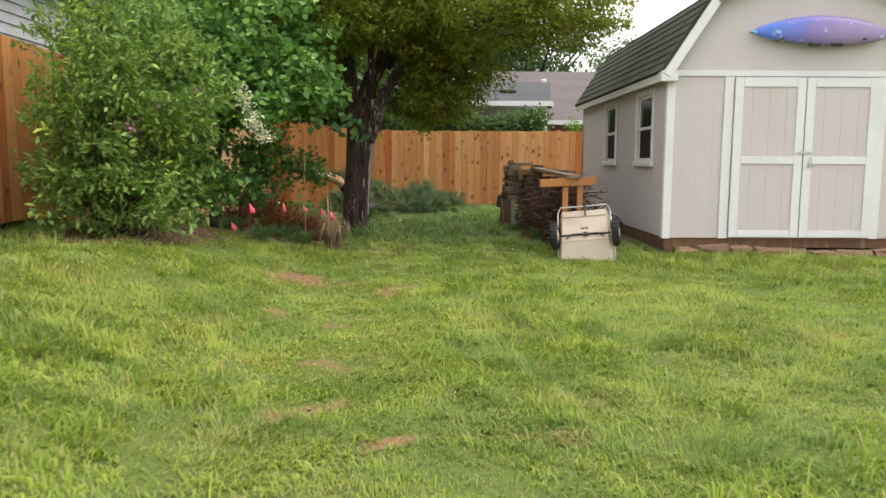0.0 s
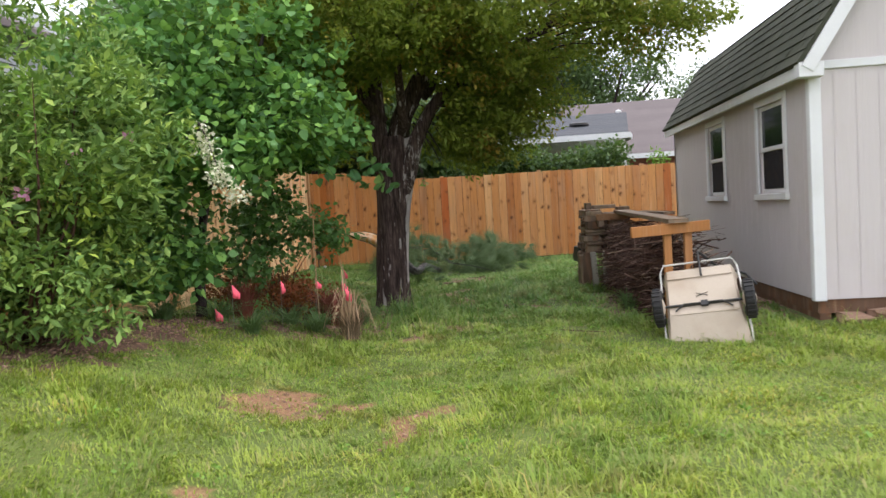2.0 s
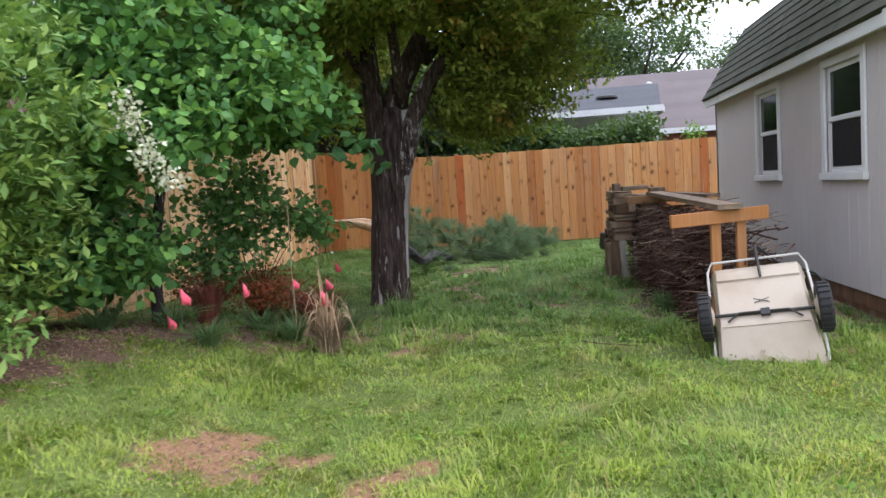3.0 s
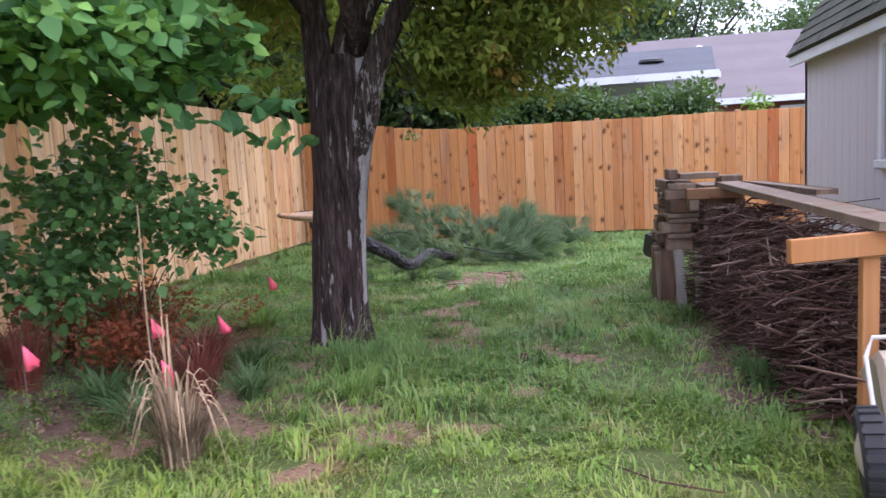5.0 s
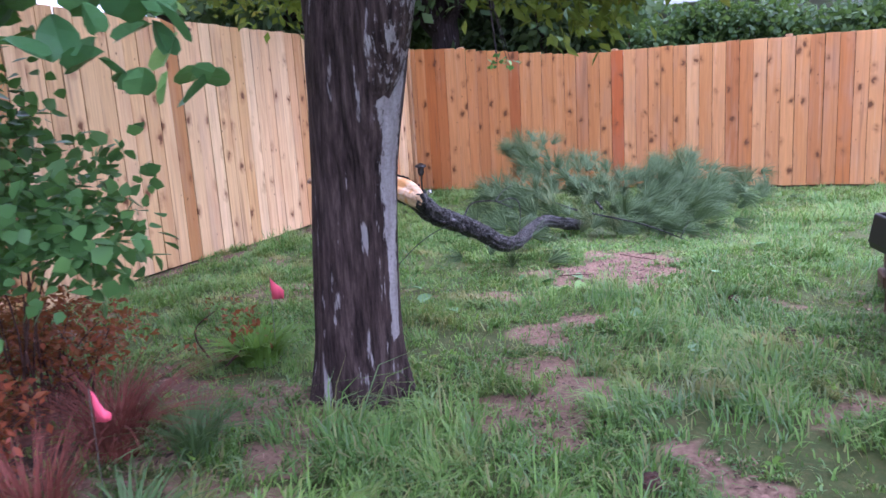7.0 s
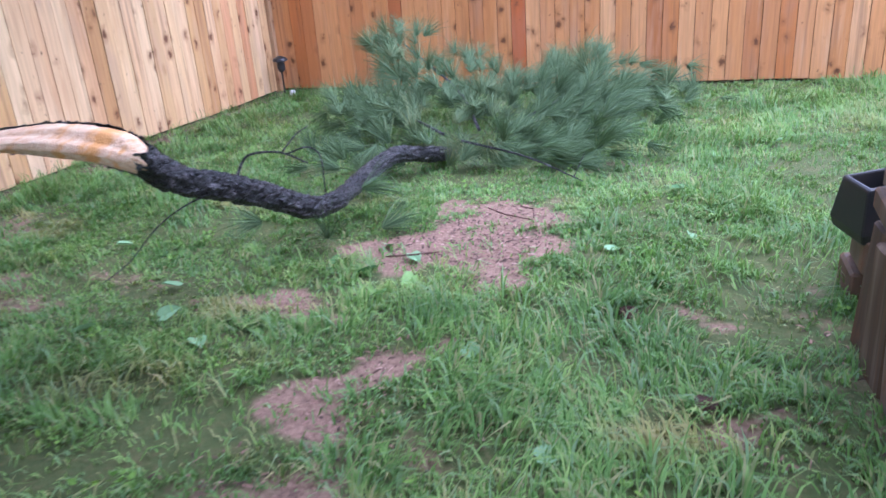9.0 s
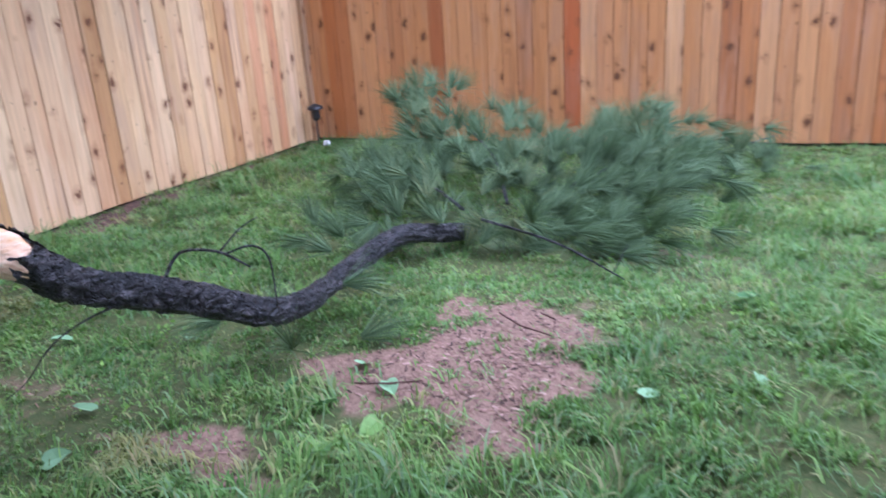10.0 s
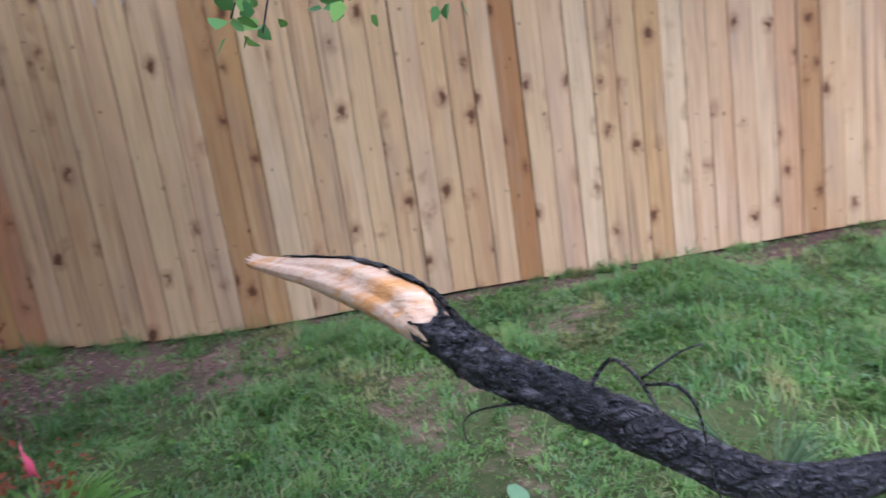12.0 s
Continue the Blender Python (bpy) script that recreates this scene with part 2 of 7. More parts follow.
def cedar(name, tones, seed=0.0, grain=26.0, knots=True, weather=0.25, blotch=0.4):
    """Sawn timber with grain along z, knots, and a tone of its own for each board."""
    k = Nodes(name)
    r = k.random()
    o = k.shifted(k.mapped(k.co.outputs["Object"], (1, 1, 1), (seed, seed, seed)), r)
    wavy = k.noise(k.mapped(o, (grain, grain, 1.1)), 1.6, 6, 0.6)
    broad = k.noise(k.mapped(o, (3.0, 3.0, 0.8)), 1.3, 3)
    base = k.ramp(r, *tones)
    c = k.mix(k.ramp(wavy, (0.3, 0.0), (0.75, 1.0)), k.mix(0.3, base, (0.12, 0.055, 0.025)), base)
    c = k.mix(k.maths("MULTIPLY", k.ramp(broad, (0.5, 0.0), (0.72, 1.0)), weather), c, (0.36, 0.25, 0.18))
    # drawn-out stains and redder heartwood, wider than the grain
    long = k.noise(k.mapped(o, (7.0, 7.0, 0.9), (1, 6, 3)), 1.2, 4, 0.6)
    c = k.mix(k.maths("MULTIPLY", k.ramp(long, (0.52, 0.0), (0.66, 1.0)), blotch), c, k.mix(0.55, base, (0.34, 0.12, 0.035)))
    pale = k.noise(k.mapped(o, (9.0, 9.0, 0.6), (8, 2, 5)), 1.1, 4, 0.6)
    c = k.mix(k.maths("MULTIPLY", k.ramp(pale, (0.56, 0.0), (0.7, 1.0)), blotch * 0.8), c, k.mix(0.5, base, (0.80, 0.62, 0.42)))
    if knots:
        bent = k.shifted(o, k.noise(o, 14.0, 3), 0.10)
        v = k.voronoi(k.mapped(bent, (5.0, 5.0, 3.4)), 1.0)
        c = k.mix(k.ramp(v, (0.0, 1.0), (0.09, 0.92), (0.17, 0.0)), c, (0.06, 0.028, 0.014))
        c = k.mix(k.maths("MULTIPLY", k.ramp(v, (0.14, 1.0), (0.32, 0.0)), 0.45), c, (0.22, 0.085, 0.03))
        v2 = k.voronoi(k.mapped(bent, (9.0, 9.0, 5.0), (3, 1, 2)), 1.0)
        c = k.mix(k.ramp(v2, (0.0, 0.8), (0.05, 0.7), (0.09, 0.0)), c, (0.09, 0.045, 0.02))
        run = k.noise(k.mapped(o, (11, 11, 0.45), (4, 4, 4)), 1.5, 4)
        c = k.mix(k.maths("MULTIPLY", k.ramp(run, (0.56, 0.0), (0.7, 1.0)), 0.45), c, (0.20, 0.10, 0.05))
    return k.finish(c, 0.72, wavy, 0.25, 0.004, spec=0.25)


M_BACK = cedar("cedar_back_fence", ((0.0, (0.464, 0.171, 0.051)), (0.16, (0.706, 0.342, 0.127)), (0.34, (0.586, 0.248, 0.076)), (0.5, (0.646, 0.291, 0.096)), (0.62, (0.524, 0.184, 0.048)), (0.76, (0.787, 0.428, 0.181)), (0.86, (0.666, 0.300, 0.103)), (0.93, (0.554, 0.145, 0.036)), (1.0, (0.423, 0.145, 0.042))), 0.0, weather=0.3)
M_LEFT = cedar("cedar_left_fence", ((0.0, (0.457, 0.221, 0.072)), (0.08, (0.640, 0.388, 0.168)), (0.22, (0.796, 0.546, 0.286)), (0.36, (0.679, 0.425, 0.185)), (0.5, (0.815, 0.574, 0.310)), (0.64, (0.737, 0.462, 0.234)), (0.78, (0.806, 0.554, 0.277)), (0.88, (0.582, 0.315, 0.101)), (0.95, (0.719, 0.434, 0.227)), (1.0, (0.602, 0.231, 0.072))), 5.0, weather=0.4, blotch=0.55)
M_RAIL = cedar("fence_rail_timber", ((0.0, (0.42, 0.25, 0.12)), (1.0, (0.5, 0.3, 0.15))), 9.0)
M_ORANGE = cedar("stained_timber", ((0.0, (0.425, 0.180, 0.057)), (1.0, (0.476, 0.221, 0.082))), 3.0, knots=False)
M_GREYWOOD = cedar("weathered_timber", ((0.0, (0.060, 0.039, 0.028)), (0.3, (0.162, 0.122, 0.086)), (0.5, (0.085, 0.055, 0.037)), (0.75, (0.230, 0.181, 0.131)), (1.0, (0.128, 0.088, 0.061))), 13.0, weather=0.5)
M_BROWNWOOD = cedar("brown_timber", ((0.0, (0.20, 0.105, 0.05)), (1.0, (0.27, 0.15, 0.075))), 21.0)
M_SKID = cedar("dark_timber", ((0.0, (0.10, 0.06, 0.04)), (1.0, (0.14, 0.08, 0.05))), 17.0)


def siding_paint():
    k = Nodes("pale_grey_siding")
    o = k.shifted(k.co.outputs["Object"], k.random())
    grain = k.noise(k.mapped(o, (40, 40, 1.6)), 2.0, 6, 0.65)
    broad = k.noise(k.mapped(k.co.outputs["Object"], (1.2, 1.2, 0.7)), 1.4, 4)
    c = k.mix(grain, (0.52, 0.468, 0.466), (0.59, 0.538, 0.538))
    c = k.mix(k.maths("MULTIPLY", k.ramp(broad, (0.5, 0.0), (0.8, 1.0)), 0.22), c, (0.40, 0.34, 0.29))
    return k.finish(c, 0.62, grain, 0.35, 0.004, spec=0.3)


M_SIDING = siding_paint()
M_TRIM = plain("white_trim_paint", (0.70, 0.70, 0.71), 0.5, 0.05, 10.0, dirty=0.12)
M_GLASS_DARK = Nodes("window_glass").finish((0.010, 0.011, 0.013), 0.08, spec=0.22)
M_SCREEN = plain("dark_insect_screen", (0.016, 0.015, 0.018), 0.75, 0.3, 40.0, spec=0.12)
M_BLACK = plain("black_metal", (0.02, 0.02, 0.022), 0.45, 0.3, 20.0, spec=0.4)
M_RUBBER = plain("black_rubber", (0.022, 0.022, 0.024), 0.75, 0.3, 30.0)
M_CREAM = plain("cream_plastic", (0.46, 0.385, 0.305), 0.5, 0.06, 9.0, bump=0.08, dirt=(0.27, 0.18, 0.105), dirty=0.55)
M_PAINTED = plain("pale_grey_enamel", (0.55, 0.53, 0.50), 0.45, 0.1, 14.0)
M_STEEL = plain("grey_steel", (0.5, 0.5, 0.5), 0.4, 0.15, 20.0, metal=0.8)
M_BRICK_DUST = plain("reddish_stone", (0.235, 0.14, 0.095), 0.85, 0.35, 8.0, bump=0.6)
M_CONCRETE = plain("old_concrete", (0.32, 0.285, 0.25), 0.9, 0.2, 8.0, bump=0.6)
M_PINK = plain("fluorescent_pink_film", (0.95, 0.13, 0.20), 0.5, 0.05, 8.0, dirty=0.0)
M_WIRE = plain("thin_steel_wire", (0.3, 0.28, 0.26), 0.4, 0.1, 8.0, metal=0.7)
M_STRAW = plain("dry_straw", (0.43, 0.29, 0.175), 0.8, 0.25, 20.0)
M_DRYBASE = plain("brown_dead_blades", (0.20, 0.14, 0.085), 0.8, 0.5, 12.0)
M_REDGRASS = plain("red_grass_blades", (0.19, 0.052, 0.034), 0.7, 0.5, 10.0)
M_SPLIT = None


def split_wood():
    k = Nodes("freshly_split_wood")
    o = k.co.outputs["Object"]
    turned = k.n.new("ShaderNodeMapping")
    turned.inputs["Rotation"].default_value = (radians(-22), 0, radians(-41.6))
    turned.inputs["Scale"].default_value = (24, 2.2, 24)
    k.link(o, turned.inputs["Vector"])
    g = k.noise(turned.outputs[0], 2.0, 7, 0.65)
    b = k.noise(k.mapped(turned.outputs[0], (0.3, 1, 0.3)), 1.0, 3)
    c = k.ramp(g, (0.28, (0.60, 0.33, 0.19)), (0.42, (0.82, 0.52, 0.32)), (0.6, (0.88, 0.63, 0.42)), (0.8, (0.90, 0.72, 0.54)))
    c = k.mix(k.ramp(b, (0.50, 0.0), (0.62, 0.85)), c, (0.80, 0.36, 0.09))
    return k.finish(c, 0.6, g, 0.8, 0.012)


M_SPLIT = split_wood()


def bark(name, dark, light, patch, patch_amount, scale=1.0):
    """Furrowed bark with pale patches where it has flaked."""
    k = Nodes(name)
    o = k.co.outputs["Object"]
    fur = k.noise(k.mapped(o, (22 * scale, 22 * scale, 3.2 * scale)), 1.5, 7, 0.65)
    fine = k.noise(o, 60 * scale, 4)
    c = k.mix(k.ramp(fur, (0.35, 0.0), (0.7, 1.0)), dark, light)
    c = k.mix(k.maths("MULTIPLY", fine, 0.35), c, tuple(v * 0.5 for v in dark))
    streak = k.noise(k.mapped(o, (17 * scale, 17 * scale, 2.4 * scale)), 1.0, 3, 0.5)
    c = k.mix(k.ramp(streak, (1 - patch_amount, 0.0), (1 - patch_amount + 0.025, 1.0)), c, patch)
    return k.finish(c, 0.75, fur, 0.9, 0.02, spec=0.3)


M_BARK = bark("dark_wet_bark", (0.020, 0.013, 0.014), (0.095, 0.068, 0.066), (0.36, 0.33, 0.33), 0.34)


def trunk_bark():
    """The tree's bark, with a ragged pale streak where it has peeled."""
    k = Nodes("trunk_bark")
    o = k.co.outputs["Object"]
    fur = k.noise(k.mapped(o, (24, 24, 2.6)), 1.5, 8, 0.68)
    fine = k.noise(o, 70, 5, 0.7)
    c = k.ramp(fur, (0.36, (0.014, 0.009, 0.008)), (0.52, (0.082, 0.054, 0.046)), (0.72, (0.20, 0.145, 0.128)))
    c = k.mix(k.maths("MULTIPLY", fine, 0.4), c, (0.03, 0.02, 0.02))
    pale = k.ramp(k.noise(k.mapped(o, (20, 20, 3)), 1.0, 5), (0.3, (0.30, 0.262, 0.245)), (0.7, (0.54, 0.49, 0.465)))
    fleck = k.noise(k.mapped(o, (19, 19, 3.0), (3, 5, 1)), 1.0, 4, 0.6)
    c = k.mix(k.ramp(fleck, (0.615, 0.0), (0.655, 0.85)), c, pale)
    rag = k.maths("ADD", k.attribute("peel"), k.maths("MULTIPLY", k.maths("SUBTRACT", k.noise(k.mapped(o, (14, 14, 4)), 1.0, 6, 0.7), 0.5), 1.25))
    rag = k.maths("ADD", rag, k.maths("MULTIPLY", k.maths("SUBTRACT", k.noise(k.mapped(o, (60, 60, 12)), 1.0, 6, 0.75), 0.5), 1.0))
    pale = k.mix(k.ramp(fine, (0.45, 0.0), (0.7, 0.55)), pale, (0.17, 0.145, 0.14))
    c = k.mix(k.ramp(rag, (0.49, 0.0), (0.56, 1.0)), c, pale)
    return k.finish(c, 0.8, fur, 1.0, 0.04, spec=0.15)


M_TRUNK = trunk_bark()


def plated_bark():
    """Scaly pine bark, black and wet between grey plates."""
    k = Nodes("pine_branch_bark")
    o = k.co.outputs["Object"]
    w = k.noise(o, 9.0, 4)
    v = k.noise(k.mapped(k.shifted(o, w, 0.06), (34, 9, 30)), 1.0, 6, 0.65)
    fine = k.noise(k.mapped(o, (90, 40, 90)), 1.0, 5, 0.7)
    c = k.ramp(v, (0.42, (0.004, 0.0035, 0.004)), (0.54, (0.022, 0.018, 0.018)), (0.66, (0.13, 0.115, 0.115)))
    crack = k.voronoi(k.mapped(k.shifted(o, w, 0.16), (24, 8, 24)), 1.0, "DISTANCE_TO_EDGE")
    c = k.mix(k.ramp(fine, (0.60, 0.0), (0.72, 0.6)), c, (0.25, 0.23, 0.23))
    c = k.mix(k.ramp(crack, (0.0, 0.85), (0.10, 0.0)), c, (0.004, 0.0035, 0.004))
    lichen = k.noise(k.mapped(o, (1, 1, 1), (5, 2, 8)), 24.0, 6, 0.7)
    c = k.mix(k.ramp(lichen, (0.58, 0.0), (0.70, 0.5)), c, k.mix(fine, (0.05, 0.046, 0.05), (0.34, 0.32, 0.33)))
    c = k.mix(k.ramp(w, (0.54, 0.0), (0.64, 0.75)), c, (0.006, 0.005, 0.006))
    return k.finish(c, k.ramp(fine, (0.4, 0.22), (0.65, 0.6)), k.mix(0.32, k.mix(0.35, v, fine), k.ramp(crack, (0.0, 0.0), (0.2, 1.0))), 1.0, 0.05, spec=0.6)


M_PINEBARK = plated_bark()


def brush_material():
    k = Nodes("brushwood")
    r = k.geo.outputs["Random Per Island"]
    g = k.noise(k.co.outputs["Object"], 55.0, 5, 0.7)
    c = k.ramp(r, (0.0, (0.038, 0.017, 0.013)), (0.5, (0.102, 0.049, 0.036)), (0.8, (0.162, 0.090, 0.068)), (0.93, (0.289, 0.188, 0.144)), (1.0, (0.44, 0.32, 0.24)))
    c = k.mix(k.maths("MULTIPLY", g, 0.5), c, (0.025, 0.013, 0.010))
    return k.finish(c, 0.8, g, 0.6, 0.004)


M_BRUSH = brush_material()
M_TWIG = bark("brush_twigs", (0.052, 0.024, 0.018), (0.184, 0.089, 0.064), (0.299, 0.162, 0.120), 0.34, 2.0)


def foliage(name, a, b, c, odd=None, rough=0.45, through=0.35):
    k = Nodes(name)
    r = k.geo.outputs["Random Per Island"]
    broad = k.noise(k.co.outputs["Object"], 1.1, 3)
    col = k.ramp(r, (0.0, a), (0.5, b), (1.0, c))
    col = k.mix(k.maths("MULTIPLY", k.ramp(broad, (0.35, 0.0), (0.7, 1.0)), 0.5), col, b)
    if odd is not None:
        patchy = k.maths("MULTIPLY", k.ramp(k.noise(k.co.outputs["Object"], 1.7, 2), (0.55, 0.0), (0.68, 1.0)), k.ramp(r, (0.45, 0.0), (0.55, 0.75)))
        col = k.mix(patchy, col, odd)
    return k.leafy(col, rough, through)


M_TREE = foliage("small_tree_leaves", (0.128, 0.184, 0.028), (0.215, 0.269, 0.044), (0.329, 0.368, 0.059), (0.530, 0.281, 0.066), 0.5, 0.55)
M_SHRUB = foliage("narrow_shrub_leaves", (0.062, 0.122, 0.032), (0.168, 0.290, 0.069), (0.364, 0.490, 0.127), (0.532, 0.644, 0.106), 0.45, 0.28)
M_BROAD = foliage("broad_leaves", (0.055, 0.140, 0.045), (0.154, 0.328, 0.096), (0.355, 0.592, 0.127), None, 0.38, 0.3)
M_LOBED = foliage("dark_lobed_leaves", (0.075, 0.162, 0.052), (0.120, 0.252, 0.076), (0.188, 0.355, 0.097), None, 0.35)
M_IVY = foliage("ivy_leaves", (0.030, 0.066, 0.024), (0.054, 0.102, 0.036), (0.108, 0.168, 0.054))
M_FAR = foliage("distant_leaves", (0.065, 0.111, 0.052), (0.098, 0.156, 0.065), (0.156, 0.221, 0.091))
M_NEEDLE = foliage("pine_needles", (0.060, 0.101, 0.048), (0.099, 0.157, 0.070), (0.165, 0.231, 0.104), (0.209, 0.203, 0.076), 0.6, 0.12)
M_REDLEAF = foliage("red_shrub_leaves", (0.208, 0.046, 0.026), (0.338, 0.085, 0.039), (0.156, 0.078, 0.033))
M_FLOWER = foliage("cream_flower_petals", (0.713, 0.690, 0.552), (0.828, 0.805, 0.667), (0.667, 0.690, 0.437), None, 0.6)
M_MAUVE = foliage("mauve_petals", (0.5, 0.22, 0.36), (0.58, 0.3, 0.42), (0.5, 0.2, 0.32), None, 0.6)
M_SEDGE = foliage("blue_green_blades", (0.081, 0.143, 0.056), (0.127, 0.209, 0.080), (0.196, 0.286, 0.112))
M_WEED = foliage("weed_leaves", (0.118, 0.235, 0.042), (0.185, 0.329, 0.056), (0.269, 0.439, 0.070))


def grass_material():
    k = Nodes("grass_blades")
    r = k.geo.outputs["Random Per Island"]
    o = k.co.outputs["Object"]
    tone = k.attribute("tone")
    mixed = k.maths("ADD", k.maths("MULTIPLY", r, 0.45), k.maths("MULTIPLY", tone, 0.55))
    col = k.ramp(mixed, (0.05, (0.117, 0.183, 0.029)), (0.35, (0.210, 0.305, 0.043)), (0.6, (0.323, 0.426, 0.059)), (0.84, (0.457, 0.534, 0.090)), (0.92, (0.664, 0.479, 0.141)))
    broad = k.noise(o, 0.5, 4)
    front_tint = k.attribute("front_tint")
    col = k.mix(k.maths("MULTIPLY", k.ramp(broad, (0.42, 0.0), (0.6, 0.7)), front_tint), col, (0.40, 0.47, 0.10))
    # darker, cooler blade colour towards the back stands in for tree shade
    cool = k.maths("MULTIPLY", k.maths("SUBTRACT", 1.0, front_tint), 0.72)
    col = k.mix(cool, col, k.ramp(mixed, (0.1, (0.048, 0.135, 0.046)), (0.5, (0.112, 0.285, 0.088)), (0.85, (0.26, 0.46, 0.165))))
    tufts = k.noise(k.mapped(o, (1, 1, 1), (7, 3, 0)), 2.2, 4)
    col = k.mix(k.ramp(tufts, (0.46, 0.0), (0.6, 0.42)), col, (0.095, 0.205, 0.06))
    dry = k.noise(k.mapped(o, (0.6, 1.3, 1), (2, 9, 0)), 1.6, 5)
    col = k.mix(k.ramp(dry, (0.58, 0.0), (0.68, 0.65)), col, (0.46, 0.34, 0.15))
    # dead straw blades and pale blue-green ones among the rest
    other = k.maths("FRACT", k.maths("MULTIPLY", r, 23.0))
    col = k.mix(k.ramp(other, (0.86, 0.0), (0.88, 0.6)), col, (0.42, 0.33, 0.18))
    col = k.mix(k.maths("MULTIPLY", k.ramp(other, (0.0, 0.6), (0.16, 0.6), (0.18, 0.0)), k.maths("SUBTRACT", 1.0, k.maths("MULTIPLY", front_tint, 0.75))), col, (0.27, 0.37, 0.22))
    return k.leafy(col, 0.55, 0.4)


M_GRASS = grass_material()


def soil_material():
    k = Nodes("lawn_soil")
    o = k.co.outputs["Object"]
    bare = k.attribute("bare")
    fine = k.noise(o, 38.0, 6, 0.7)
    mid = k.noise(o, 7.0, 5, 0.6)
    chips = k.voronoi(k.mapped(o, (1, 2.2, 1)), 38.0)
    clay = k.ramp(fine, (0.3, (0.13, 0.070, 0.040)), (0.5, (0.255, 0.14, 0.078)), (0.8, (0.38, 0.235, 0.145)))
    # leaf-littered greyish soil towards the back of the garden
    grey = k.ramp(fine, (0.3, (0.105, 0.068, 0.052)), (0.5, (0.22, 0.148, 0.118)), (0.8, (0.345, 0.245, 0.20)))
    clay = k.mix(k.ramp(k.attribute("front_tint"), (0.35, 0.45), (0.85, 1.0)), grey, clay)
    clay = k.mix(k.maths("MULTIPLY", k.ramp(chips, (0.0, 1.0), (0.3, 0.0)), 0.35), clay, (0.36, 0.235, 0.18))
    clay = k.mix(k.maths("MULTIPLY", k.attribute("mulch"), 0.85), clay, k.ramp(fine, (0.3, (0.05, 0.03, 0.024)), (0.7, (0.15, 0.095, 0.07))))
    turf = k.ramp(mid, (0.3, (0.032, 0.048, 0.016)), (0.55, (0.062, 0.074, 0.025)), (0.75, (0.11, 0.08, 0.045)))
    turf = k.mix(k.ramp(fine, (0.5, 0.0), (0.7, 0.7)), turf, (0.15, 0.095, 0.06))
    sward = k.ramp(fine, (0.3, (0.07, 0.10, 0.024)), (0.55, (0.125, 0.165, 0.036)), (0.75, (0.21, 0.20, 0.06)))
    wide = k.noise(o, 0.5, 4)
    sward = k.mix(k.ramp(wide, (0.4, 0.0), (0.65, 0.6)), sward, (0.12, 0.155, 0.045))
    turf = k.mix(k.maths("MULTIPLY", k.attribute("front_tint"), 0.9), turf, sward)
    c = k.mix(k.ramp(k.maths("ADD", bare, k.maths("MULTIPLY", k.maths("SUBTRACT", mid, 0.5), 0.9)), (0.3, 0.0), (0.68, 1.0)), turf, clay)
    return k.finish(c, 0.9, fine, 0.7, 0.02, spec=0.2)


M_SOIL = soil_material()


def shingle_material(name, a, b, c):
    k = Nodes(name)
    o = k.shifted(k.co.outputs["Object"], k.random())
    grit = k.noise(o, 160.0, 3, 0.7)
    broad = k.noise(k.mapped(k.co.outputs["Object"], (1, 1, 1)), 1.2, 3)
    col = k.mix(grit, k.ramp(k.random(), (0.0, a), (0.5, b), (1.0, c)), tuple(v * 0.6 for v in a))
    col = k.mix(k.maths("MULTIPLY", k.ramp(broad, (0.45, 0.0), (0.75, 1.0)), 0.3), col, c)
    return k.finish(col, 0.9, grit, 0.5, 0.004, spec=0.2)


M_SHINGLE = shingle_material("green_grey_shingles", (0.050, 0.055, 0.037), (0.066, 0.070, 0.050), (0.086, 0.087, 0.062))
M_PORCHROOF = shingle_material("blue_grey_shingles", (0.088, 0.092, 0.104), (0.101, 0.105, 0.118), (0.114, 0.116, 0.127))
M_HOUSEROOF = shingle_material("mauve_grey_shingles", (0.168, 0.141, 0.143), (0.182, 0.155, 0.157), (0.198, 0.169, 0.169))
M_BRICKWALL = plain("red_brick", (0.26, 0.10, 0.07), 0.85, 0.25, 6.0)
M_BLUESIDING = plain("pale_blue_grey_siding", (0.42, 0.44, 0.47), 0.6, 0.08, 5.0)


def board_paint():
    k = Nodes("blue_purple_board")
    o = k.co.outputs["Object"]
    x = k.n.new("ShaderNodeSeparateXYZ")
    k.link(o, x.inputs[0])
    wob = k.noise(o, 5.0, 3)
    f = k.maths("ADD", k.maths("MULTIPLY", x.outputs["X"], 0.55), k.maths("MULTIPLY", wob, 0.5))
    c = k.ramp(f, (0.05, (0.27, 0.21, 0.42)), (0.18, (0.08, 0.17, 0.62)), (0.42, (0.10, 0.20, 0.66)), (0.58, (0.20, 0.17, 0.48)), (0.9, (0.30, 0.22, 0.42)))
    spots = k.ramp(k.noise(k.mapped(o, (1, 1, 1), (3, 0, 5)), 9.0, 3), (0.64, 0.0), (0.68, 0.75))
    c = k.mix(spots, c, (0.42, 0.66, 0.74))
    return k.finish(c, 0.4, wob, 0.05, 0.002, spec=0.4)


M_BOARD = board_paint()

